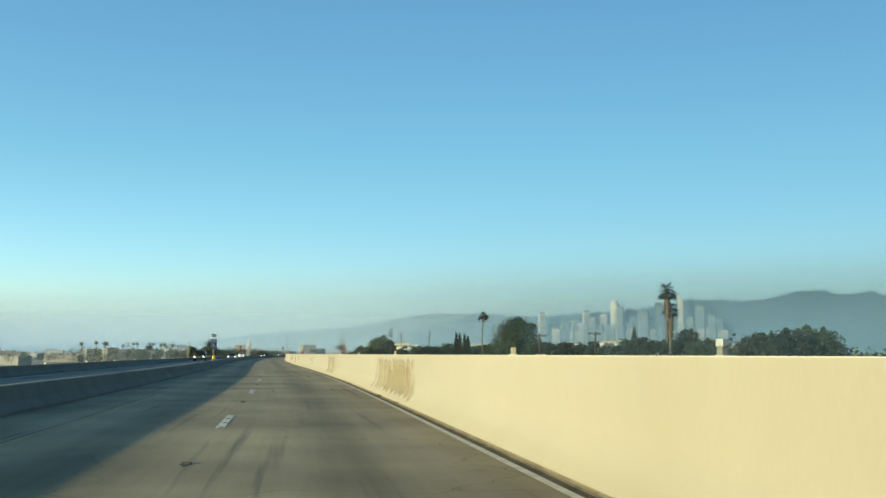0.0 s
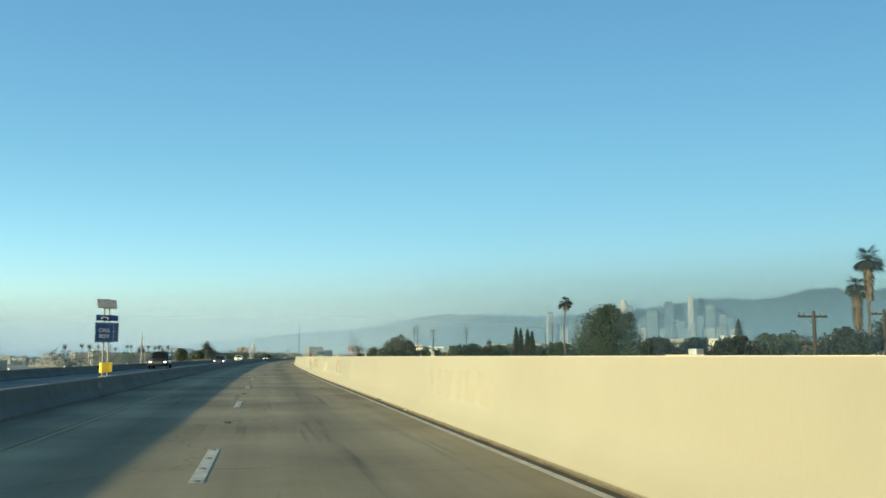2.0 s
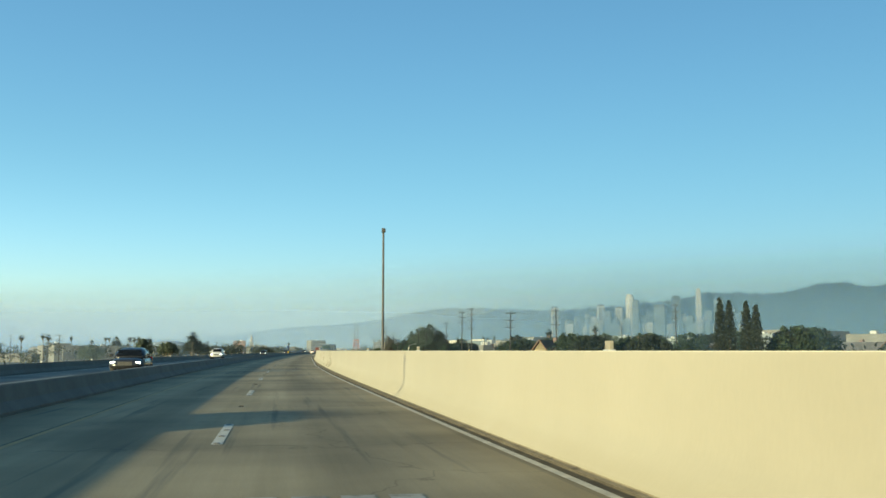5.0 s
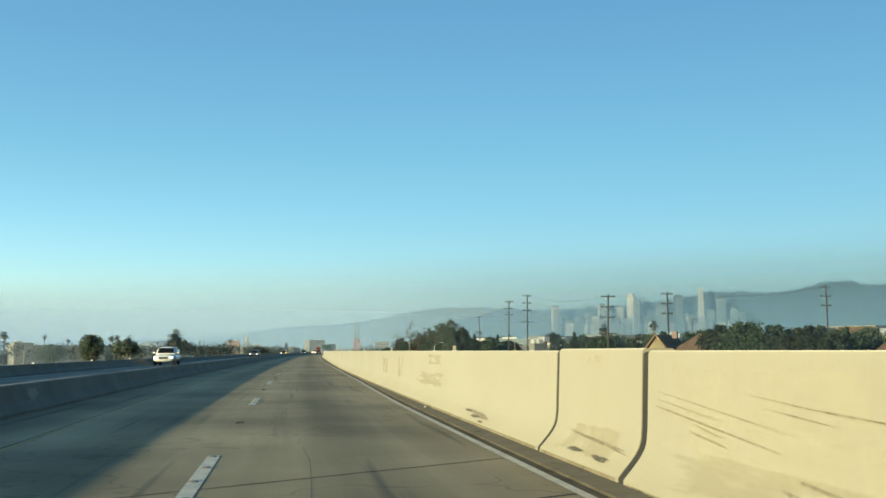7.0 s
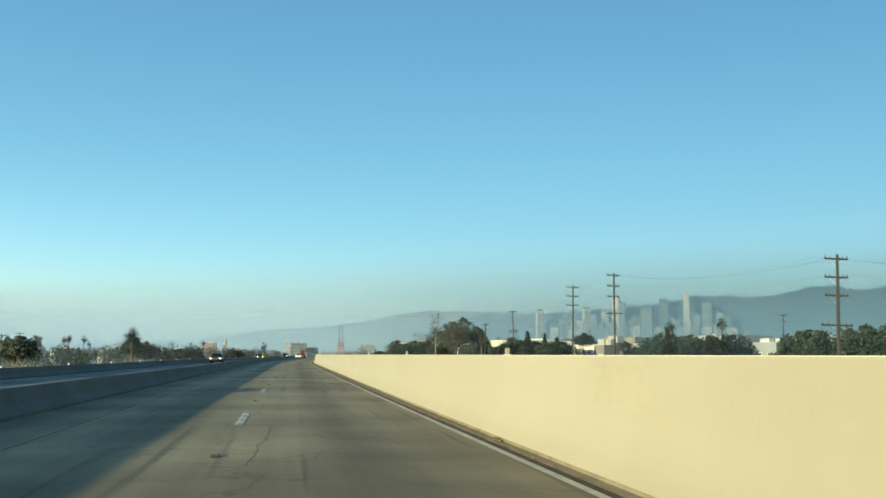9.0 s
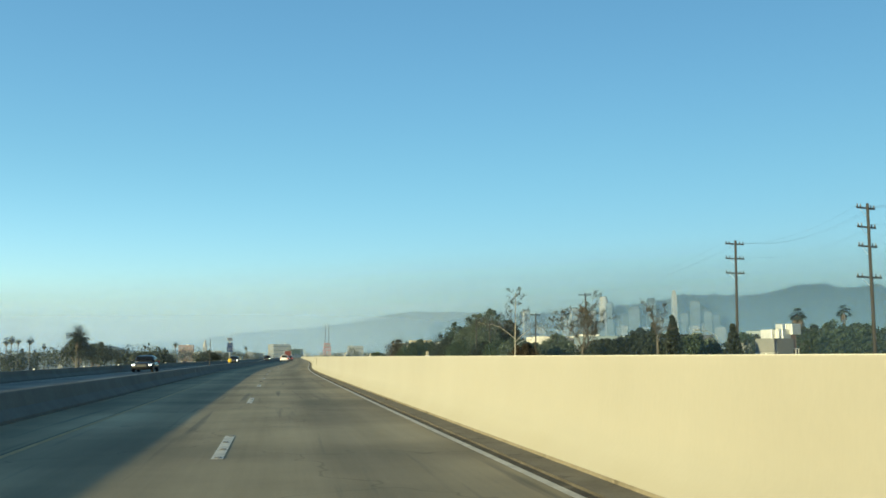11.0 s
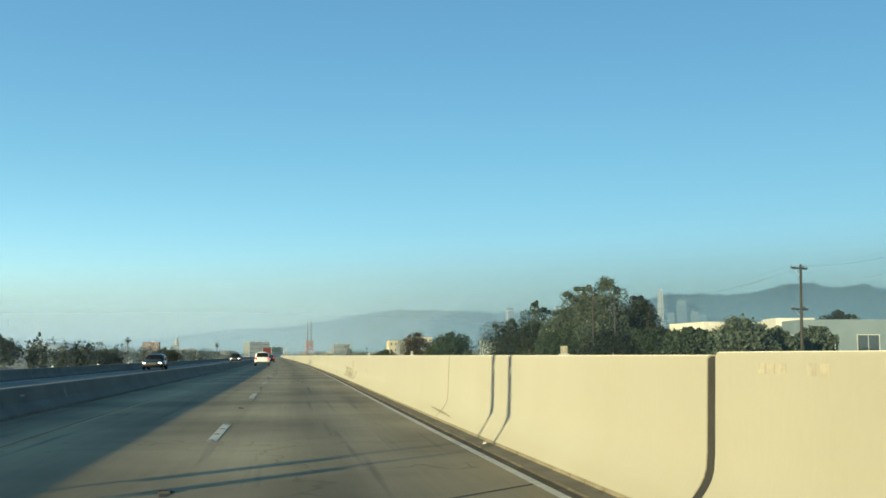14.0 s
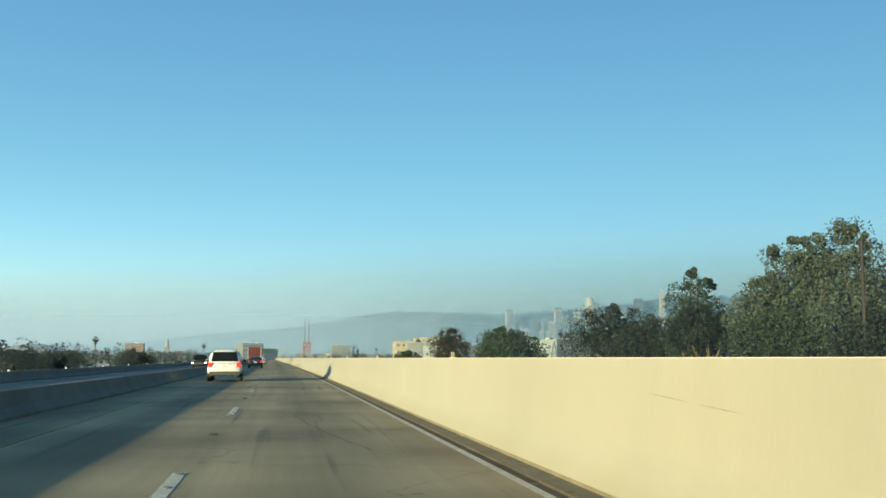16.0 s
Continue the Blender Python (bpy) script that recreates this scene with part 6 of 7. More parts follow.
# street lamps on the road below
def street_lamp(x, y, bend, reach, sign, label, steel=STEEL):
    """bend: the height at which the arm leaves the pole; reach: how far the arm goes to the right (+) or left (-)."""
    o = thing("street_lamp", pose(x, y, G, 0, 0, 0), label, "street lamp", "street lamps")
    h, k = bend - G, (1 if reach > 0 else -1)
    part("pole", tube_bm([(0, 0, 0), (0, 0, h * 0.9), (0.08 * k, 0, h), (0.35 * k, 0, h + 0.45)], [0.09, 0.062, 0.05, 0.042], 8), steel, o)
    part("arm", tube_bm([(0.35 * k, 0, h + 0.45), (reach * 0.6, 0, h + 0.95), (reach, 0, h + 1.05)], [0.04, 0.034, 0.03], 8), steel, o)
    part("lamp_head", box_bm((reach + 0.3 * k, 0, h + 1.03), (0.7, 0.26, 0.14), bevel=0.04), steel, o, "flat grey lamp head")
    if sign:
        part("sign", box_bm((0, -0.13, 7.3), (0.5, 0.03, 0.8), bevel=0.01), CALL_YELLOW, o, "yellow sign on the lamp pole")


street_lamp(46.3, 442.9, 3.1, -2.3, True, "grey street lamp with a curved arm and a yellow sign", POST_GREY)
street_lamp(31.2, 477.0, 2.55, 2.0, False, "grey street lamp with a curved arm beside the wall")

# white A-shaped frame over the wall
frame_a = thing("gable_frame", pose(52.4, 659.5, G, 0, 0, 10), "white painted A-shaped timber frame among the trees", "frame")
for x0, x1 in ((-1.0, 0.0), (1.0, 0.0)):
    part("leg", tube_bm([(x0, 0, 0), (x0 * 0.75, 0, 6.5), (x1, 0, 9.9)], [0.09, 0.09, 0.08], 6), STUCCO_WHITE, frame_a)
part("tie", box_bm((0, 0, 8.0), (0.9, 0.08, 0.1), bevel=0.01), STUCCO_WHITE, frame_a)

palm(-63.5, 628.0, 9.9, 110, 4.6, 3.0, 0.5, 9, 0.2, True, "big feathery date palm with dense green fronds")
for i, (x, y, top) in enumerate([(-130, 600, 9.0), (-155, 640, 9.4), (-148, 655, 10.6), (-104, 733, 10.0), (-110, 728, 10.2), (-114, 735, 9.7), (-71, 942, 5.6), (-150, 830, 11.5), (-157, 850, 12.0), (-165, 840, 9.5), (-138, 845, 11.6), (-175, 820, 11.5), (-128, 860, 9.0), (-60, 900, 10.5), (-170, 1250, 12),
                                 (-115, 1180, 13.0), (-20, 1050, 10.0), (120, 512, 11.8), (150, 900, 14.0), (155, 905, 13.5), (160, 900, 14.2), (105, 980, 12.0), (98, 985, 12.2)] ):
    palm(x, y, top, 30, 2.2, 1.0, 0.2, 40 + i, 0.6, lean_to=i * 67.0, label="distant tall fan palm with a round crown")


# ---- buildings ----
def building(name, x, y, w, d, top, wall, rz=0.0, floors=2, cols=5, sides=(0, 1, 3), label="", roof="flat", roof_mat=ROOF_GREY, win=(1.2, 1.3), base=G, parapet=0.5, category="building", pane_rate=1.0, seed=0):
    """A block with parapet or pitched roof, and real window openings as set-in frames and panes."""
    rnd = random.Random(seed)
    x, y, top = site(x, y, top)
    w, d = w * 0.92, d * 0.92
    o = thing(name, pose(x, y, base, 0, 0, rz), label, category)
    h = top - base
    if roof == "flat":
        part("wall", box_bm((0, 0, h / 2), (w, d, h)), wall, o)
        part("roof", box_bm((0, 0, h + 0.06), (w - 0.5, d - 0.5, 0.12)), roof_mat, o)
        pb = bmesh.new()
        for c, sz in (((0, d / 2 - 0.12, h + parapet / 2), (w, 0.24, parapet)), ((0, -d / 2 + 0.12, h + parapet / 2), (w, 0.24, parapet)), ((w / 2 - 0.12, 0, h + parapet / 2), (0.24, d - 0.5, parapet)), ((-w / 2 + 0.12, 0, h + parapet / 2), (0.24, d - 0.5, parapet))):
            add_box(pb, c, sz)
        part("parapet", pb, wall, o)
        for i in range(rnd.randint(1, 3) if seed >= 20 else 0):
            part("roof_unit", box_bm((rnd.uniform(-0.3, 0.3) * w, rnd.uniform(-0.3, 0.3) * d, h + 0.7), (1.6, 1.4, 1.2), bevel=0.05), STEEL, o)
        wh = h
    else:
        wh = h * 0.62 if roof == "gable" else h * 0.7
        part("wall", box_bm((0, 0, wh / 2), (w, d, wh)), wall, o)
        e = 0.5
        b = bmesh.new()
        inset = 0.0 if roof == "gable" else w * 0.45
        r1, r2 = (0, -d / 2 - e + inset, h), (0, d / 2 + e - inset, h)
        cs = [(-w / 2 - e, -d / 2 - e, wh), (w / 2 + e, -d / 2 - e, wh), (w / 2 + e, d / 2 + e, wh), (-w / 2 - e, d / 2 + e, wh)]
        V = [b.verts.new(q) for q in cs + [r1, r2]]
        fs = [b.faces.new((V[0], V[4], V[5], V[3])), b.faces.new((V[1], V[2], V[5], V[4]))]
        if roof != "gable":
            fs += [b.faces.new((V[0], V[1], V[4])), b.faces.new((V[2], V[3], V[5]))]
        bmesh.ops.solidify(b, geom=fs, thickness=0.18)
        part("roof", b, roof_mat, o)
        if roof == "gable":
            for yy in (-d / 2, d / 2):
                g = bmesh.new()
                g.faces.new([g.verts.new((-w / 2, yy, wh - 0.02)), g.verts.new((w / 2, yy, wh - 0.02)), g.verts.new((0, yy, h - 0.2))])
                bmesh.ops.solidify(g, geom=list(g.faces), thickness=0.15)
                part("gable", g, wall, o)
            bar = bmesh.new()
            for sg in (-1, 1):
                add_tube(bar, [(sg * (w / 2 + e), -d / 2 - e - 0.03, wh), (0, -d / 2 - e - 0.03, h)], [0.11, 0.11], 4)
            part("barge_board", bar, ROOF_BROWN, o)
        part("chimney", box_bm((w * 0.22, d * 0.1, h), (0.7, 0.7, 1.0), bevel=0.03), BRICK_RED, o) if seed % 2 else None
    fh = wh / floors
    for side in sides:
        ln, off = (w, d / 2) if side in (0, 2) else (d, w / 2)
        n = max(1, int(cols * ln / max(w, d)))
        for f in range(floors):
            for c in range(n):
                if rnd.random() > pane_rate:
                    continue
                u = (c + 0.5) / n * ln - ln / 2
                z = f * fh + fh * 0.55
                m = Matrix.Rotation(radians((0, 90, 180, 270)[side]), 4, "Z")
                fr = bmesh.new()
                ww, hh = win
                for cc, sz in (((u, -off - 0.02, z + hh / 2), (ww + 0.16, 0.10, 0.09)), ((u, -off - 0.04, z - hh / 2), (ww + 0.24, 0.16, 0.09)), ((u - ww / 2, -off - 0.02, z), (0.08, 0.10, hh)), ((u + ww / 2, -off - 0.02, z), (0.08, 0.10, hh)), ((u, -off - 0.02, z), (0.05, 0.06, hh))):
                    add_box(fr, cc, sz)
                bmesh.ops.transform(fr, matrix=m, verts=fr.verts)
                wn_ = part("window", fr, TRIM, o)
                pn = box_bm((u, -off - 0.008, z), (ww - 0.06, 0.02, hh - 0.06))
                bmesh.ops.transform(pn, matrix=m, verts=pn.verts)
                part("pane", pn, PANE, wn_)
    return o


# right side, near the wall and behind it
building("house", 50.7, 341.2, 5.0, 10.0, 3.75, STUCCO_CREAM, -38, 2, 3, (0, 1, 3), "cream stucco house with a steep gable and brown roof", "gable", ROOF_BROWN, category="house", seed=1)
building("house", 58.0, 337.2, 7.6, 12.5, 4.3, STUCCO_CREAM, -74, 2, 4, (0, 3), "house with a broad brown shingle hip roof", "hip", ROOF_BROWN, category="house", seed=2)
building("industrial_building", 75.4, 544.0, 11.4, 8.0, 5.4, STUCCO_SKY, -14, 2, 2, (0, 3), "pale blue workshop block with dark glazed openings", win=(2.6, 2.3), seed=3, pane_rate=1.0)
building("industrial_building", 77.4, 557.4, 5.6, 7.0, 6.2, STUCCO_WHITE, -14, 2, 3, (0, 3), "white stucco block with a tall parapet", pane_rate=0.0, seed=12)
building("industrial_building", 69.0, 560.0, 6.0, 10.0, 3.4, STUCCO_BLUE, 50, 2, 3, (0, 3), "low blue-grey workshop beside the white block", seed=5, pane_rate=0.6)
building("warehouse", 71.6, 565.4, 13.0, 12.0, 5.8, STUCCO_WHITE, 0, 2, 5, (3,), "tall white warehouse with a row of grid windows", win=(1.5, 1.9), seed=6)
building("warehouse", 108.0, 582.0, 16.0, 16.0, 4.6, STUCCO_WHITE, 50, 2, 3, (0, 3), "white flat-roofed warehouse behind the trees", pane_rate=0.3, seed=7)
building("house", 124.8, 415.8, 6.0, 9.0, 6.2, STUCCO_WHITE, 20, 2, 3, (0, 3), "white gabled house over the trees", "gable", ROOF_GREY, category="house", seed=14)
building("warehouse", 228.0, 540.0, 58.0, 26.0, 10.4, STUCCO_GREY, 32, 2, 9, (0,), "long low grey warehouse roof over the trees", pane_rate=0.3, seed=16)
building("house", 77.0, 524.0, 8.0, 9.0, 3.2, STUCCO_WHITE, 50, 2, 3, (0, 3), "white stucco house with a grey roof", "gable", ROOF_GREY, category="house", seed=8)
building("apartment_building", 128.0, 1095.0, 18.0, 14.0, 14.5, STUCCO_CREAM, 0, 5, 6, (0, 3), "cream and white stepped apartment building", win=(1.5, 1.6), seed=9)
building("apartment_building", 143.0, 1098.0, 12.0, 14.0, 13.0, STUCCO_WHITE, 0, 5, 4, (0, 3), "white apartment block beside the cream one", win=(1.5, 1.6), seed=10)
building("apartment_building", 112.0, 1100.0, 14.0, 14.0, 12.0, STUCCO_CREAM, 0, 4, 4, (0, 3), "cream stucco apartment block far off", win=(1.5, 1.6), seed=11)
rnd = random.Random(77)
styles = [(STUCCO_GREY, "grey"), (STUCCO_CREAM, "cream"), (STUCCO_GREY, "grey"), (STUCCO_BLUE, "blue-grey")]
for i, (x, y, top, w) in enumerate([(72, 150, 2.0, 11), (95, 178, 2.6, 12), (60, 176, 0.9, 9), (112, 196, 3.2, 12), (86, 226, 2.2, 10), (104, 236, 2.8, 14), (150, 240, 4.0, 12), (128, 292, 3.6, 12), (160, 300, 5.6, 22), (112, 318, 3.2, 11), (80, 318, 2.6, 10), (140, 350, 5.0, 14),
                                    (96, 352, 3.4, 11), (190, 380, 6.0, 26), (88, 398, 3.0, 10), (120, 420, 4.4, 14), (92, 430, 3.2, 12), (165, 450, 7.0, 30), (100, 452, 3.6, 10), (76, 470, 2.6, 9), (150, 500, 6.0, 20), (98, 500, 3.6, 12), (130, 540, 5.4, 18), (180, 620, 9.0, 30), (130, 650, 7.0, 24), (95, 660, 4.0, 16),
                                    (200, 760, 11.0, 34), (150, 760, 8.0, 26), (110, 800, 7.0, 20), (84, 840, 5.5, 20), (170, 900, 10.0, 30), (220, 980, 14.0, 36), (100, 940, 8.5, 24)]):
    st, cn = styles[rnd.randrange(4)]
    flat_roof = w > 13 or rnd.random() < 0.3
    building("house" if not flat_roof else "commercial_building", x, y, w, w * rnd.uniform(0.7, 1.0), top, st, 28 + rnd.uniform(-4, 4), 2 if top < 6 else 3, 4, (0, 3), f"{cn} stucco " + ("building with a flat parapet roof" if flat_roof else "house with a pitched roof among trees"), "flat" if flat_roof else ("gable" if i % 2 else "hip"), (ROOF_BROWN, ROOF_GREY)[i % 3 == 0], seed=20 + i, category="house" if not flat_roof else "building", pane_rate=0.8)

for i, (x, y, top, w, st, label, roof) in enumerate([
    (75.6, 130.6, 2.9, 1.5, STUCCO_GREY, "narrow grey stucco stair tower", "flat"), (90.8, 233.2, 3.7, 3.6, STUCCO_WHITE, "white stucco house wall among trees", "flat"), (85.6, 190.1, 3.2, 8.0, STUCCO_GREY, "grey stucco house with a low hip roof", "hip"),
    (97.2, 262.7, 3.7, 8.0, STUCCO_CREAM, "beige house with a brown gable roof", "gable"), (80.3, 225.3, 3.3, 7.0, STUCCO_GREY, "grey stucco house with a brown hip roof", "hip"), (137.8, 322.4, 6.6, 10.0, STUCCO_WHITE, "white flat-roofed building over the trees", "flat"), (52.9, 288.8, 3.5, 5.0, STUCCO_CREAM, "cream house with a brown roof", "hip"),
    (60.5, 307.9, 4.2, 5.0, STUCCO_WHITE, "white gabled house among trees", "gable"), (55.7, 436.0, 2.9, 3.6, STUCCO_GREY, "pale grey block with a flat roof", "flat"), (57.6, 436.2, 3.6, 1.6, BRICK_RED, "slim rust-coloured wall block", "flat")]):
    building("house", x, y, w, w * 0.8, top, st, 28 - 3 * (i % 4), 2, 3, (0, 3), label, roof, ROOF_BROWN, seed=140 + 2 * i, category="house", pane_rate=0.5, parapet=0.3)
palm(92.1, 486.4, 9.6, 40, 2.0, 2.6, 0.5, 61, 0.1, label="stout short palm with a shaggy trunk")

# left side
building("apartment_building", -172.0, 806.0, 40.0, 16.0, 4.4, STUCCO_GREY, 27, 3, 14, (0, 1), "long grey three-storey apartment building", win=(1.5, 1.4), seed=70)
building("commercial_building", -118.0, 640.0, 34.0, 16.0, 3.4, STUCCO_GREY, 27, 2, 8, (0, 1), "long low grey commercial building", seed=72)
building("commercial_building", -133.0, 632.0, 8.0, 12.0, 4.6, STUCCO_GREY, 27, 2, 2, (0, 1), "grey block end of a low building", seed=73, pane_rate=0.5)
building("brick_building", -88.0, 1302.0, 15.0, 14.0, 13.5, BRICK_RED, 0, 4, 4, (0, 1), "square red-brown brick block", win=(1.6, 1.6), seed=75)
building("office_building", 11.0, 1410.0, 22.0, 18.0, 15.5, STUCCO_GREY, 20, 5, 7, (0,), "grey office block with banded windows", win=(2.6, 1.6), seed=76)
building("office_building", 30.0, 1440.0, 20.0, 18.0, 10.0, STUCCO_GREY, 0, 4, 6, (0,), "low grey office block with wide windows", win=(2.4, 1.6), seed=77)
building("office_building", 100.0, 1380.0, 17.0, 18.0, 13.0, STUCCO_GREY, 0, 3, 6, (0,), "low grey office block far ahead", win=(2.4, 1.6), seed=78)
for i, (x, y, w, top) in enumerate([(-230, 700, 30, 3.0), (-200, 900, 36, 5.0), (-130, 960, 30, 5.0), (-150, 1100, 40, 7.0), (-60, 1250, 40, 7.0), (-220, 1200, 40, 7.0)]):
    st, cn = styles[2 + i % 2]
    w, top = w * 0.7, top * 0.8
    building("commercial_building", x, y, w, 16, top, st, 26 + rnd.uniform(-4, 4), 2, 7, (0, 1), f"low {cn} commercial building in the distance", seed=90 + i, pane_rate=0.7)

# domed arena far to the left of the road
arena = thing("arena", pose(-168, 1392, G, 0, 0, 0), "low domed arena with a curved grey roof and white edge", "arena")
b = bmesh.new()
bmesh.ops.create_uvsphere(b, u_segments=40, v_segments=20, radius=1.0)
bmesh.ops.delete(b, geom=[v for v in b.verts if v.co.z < -0.01], context="VERTS")
bmesh.ops.scale(b, vec=(30, 26, 9.5), verts=b.verts)
bmesh.ops.translate(b, vec=(0, 0, 10), verts=b.verts)
part("roof", b, STUCCO_BLUE, arena, "curved blue-grey roof", smooth=True)
part("rim", tube_bm([(30.2 * math.cos(a), 26.2 * math.sin(a), 10 + 1.0 * math.cos(2 * a)) for a in np.linspace(0, 2 * math.pi, 41)], [0.9] * 41, 6), STUCCO_WHITE, arena, "white roof edge")
b = bmesh.new()
bmesh.ops.create_cone(b, cap_ends=True, segments=40, radius1=1, radius2=1, depth=10, matrix=Matrix.Translation((0, 0, 5)))
bmesh.ops.scale(b, vec=(29, 25, 1), verts=b.verts)
part("wall", b, STUCCO_GREY, arena)
# church-like spire
sp = thing("church", pose(-92, 2004, G, 0, 0, 0), "small grey church with a pointed spire", "church")
part("nave", box_bm((9, 0, 9), (26, 14, 18)), STUCCO_GREY, sp)
b = bmesh.new()
bmesh.ops.create_cone(b, cap_ends=True, segments=8, radius1=4, radius2=0.2, depth=14, matrix=Matrix.Translation((-6, 0, 31)))
part("spire", b, ROOF_GREY, sp)
part("tower", box_bm((-6, 0, 12), (7, 7, 24)), STUCCO_GREY, sp)

# red twin-masted sign tower ahead
mast = thing("sign_tower", pose(66, 1404, G, 0, 0, 0), "red sign structure with two tall dark masts", "sign tower")
for dx in (-2.8, 0.8):
    part("mast", tube_bm([(dx, 0, 0), (dx, 0, 42.5)], [0.5, 0.38], 8), PLASTIC, mast)
for z in (14, 17.5, 21):
    part("ring", box_bm((-1, 0, z), (9.5 - (z - 14) * 0.3, 5, 1.0), bevel=0.2), RED_STEEL, mast)
for dx in (-4.8, -2.8, 0.8, 2.8):
    part("strut", tube_bm([(dx, 0, 0), (dx * 0.8, 0, 22)], [0.5, 0.4], 6), RED_STEEL, mast)
part("sign_face", box_bm((-1, -2.6, 19.2), (6.5, 0.3, 2.0), bevel=0.05), STUCCO_GREY, mast)

# overhead road sign far ahead
gantry = thing("road_sign", road_pose(950, -0.4, 0), "dark green overhead road sign far ahead", "road sign")
for x in (-5.6, 5.6):
    part("post", tube_bm([(x, 0, 0), (x, 0, 5.6)], [0.15, 0.12], 8), POST_GREY, gantry)
part("beam", box_bm((0, 0, 4.9), (11.4, 0.3, 0.3)), POST_GREY, gantry)
part("panel", box_bm((-0.5, -0.25, 4.3), (6.5, 0.08, 2.4), bevel=0.03), surface("green_sign_sheet", (0.007, 0.020, 0.016), (0.010, 0.026, 0.021), scale=2, rough=0.4, bump=0), gantry)

# ---- far city: low roofs and trees ----
rng = np.random.default_rng(5)
cs, rs = [], []
for i in range(1500):
    y = 60 + 2500 * rng.random() ** 1.6
    side = 1 if rng.random() < 0.66 or y < 350 else -1
    lo = 70 + 0.02 * (y - 300)
    x = lane_x(min(y, 1390)) + side * rng.uniform(lo, lo + 90 + 0.5 * y)
    hh = rng.uniform(5.4, 9.2) * (1.0 + 0.25 * (y > 1200))
    for k in range(4):
        cs.append((x + rng.normal() * 2.6, y + rng.normal() * 2.6, G + hh * rng.uniform(0.45, 0.95)))
        rs.append(rng.uniform(1.6, 3.0))
for i in range(430):
    y = rng.uniform(60, 720)
    near = 30 + 0.02 * y if 250 < y < 560 else 46
    x = lane_x(y) + near + 14 + 95 * rng.random() ** 1.1
    hh = rng.uniform(3.6, 6.2) + 0.020 * (x - near) + 0.001 * y
    for k in range(5):
        cs.append((x + rng.normal() * 1.9, y + rng.normal() * 1.9, G + hh * rng.uniform(0.45, 0.95)))
        rs.append(rng.uniform(1.0, 2.0))
for i in range(420):
    y = rng.uniform(820, 2300)
    side = 1 if rng.random() < 0.55 else -1
    x = lane_x(min(y, 1390)) + side * rng.uniform(24, 60 + 0.10 * y)
    hh = rng.uniform(5.0, 8.0) + 0.0022 * y
    for k in range(4):
        cs.append((x + rng.normal() * 3.0, y + rng.normal() * 3.0, G + hh * rng.uniform(0.45, 0.95)))
        rs.append(rng.uniform(1.8, 3.4))
for i in range(250):
    y = rng.uniform(560, 1500)
    x = lane_x(min(y, 1390)) - rng.uniform(40, 62 + 0.13 * y)
    hh = rng.uniform(6.6, 9.0) + 0.0034 * y
    for k in range(4):
        cs.append((x + rng.normal() * 2.4, y + rng.normal() * 2.4, G + hh * rng.uniform(0.45, 0.95)))
        rs.append(rng.uniform(1.3, 2.5))
woods = mesh_part("far_trees", leaf_mesh("far_trees", cs, rs, 28, 0.41, 8), LEAF_DARK)
tagged(woods, "belts of dark green city trees in the distance", "trees", kind="stuff")
b = bmesh.new()
for i in range(420):
    y = rng.uniform(420, 3600)
    side = 1 if rng.random() < 0.6 else -1
    lo = 110 + 0.05 * (y - 300)
    x = lane_x(min(y, 1390)) + side * rng.uniform(lo, lo + 200 + 0.5 * y)
    hh = rng.uniform(5, 10) * (1 + (y > 1500) * rng.uniform(0, 0.8))
    add_box(b, (x, y, G + hh / 2), (rng.uniform(9, 30), rng.uniform(8, 20), hh), rng.uniform(-0.3, 0.3))
for i in range(130):
    y = rng.uniform(1450, 3000)
    x = lane_x(1390) + rng.choice((-1, 1)) * rng.uniform(40, 80 + 0.14 * y)
    hh = rng.uniform(7, 13) + 0.003 * (y - 1450)
    add_box(b, (x, y, G + hh / 2), (rng.uniform(8, 26), rng.uniform(8, 20), hh), rng.uniform(-0.3, 0.3))
roofs = part("far_buildings", b, surface("far_stucco", (0.075, 0.075, 0.074), (0.17, 0.168, 0.158), scale=0.02, rough=0.9, bump=0, random_mix=0.35, island=True))
tagged(roofs, "low pale buildings scattered through the distant city", "buildings", kind="stuff")

# ---- downtown towers ----
TOWER_GLASS = surface("blue_glass_tower", (0.05, 0.075, 0.10), (0.09, 0.12, 0.15), scale=0.02, rough=0.8, bump=0, fine=0.2)
TOWER_STONE = surface("pale_stone_tower", (0.164, 0.164, 0.1599), (0.2788, 0.2747, 0.2624), scale=0.02, rough=0.8, bump=0, fine=0.2)
TOWER_DARK = surface("dark_glass_tower", (0.018, 0.026, 0.036), (0.03, 0.04, 0.05), scale=0.02, rough=0.8, bump=0, fine=0.2)


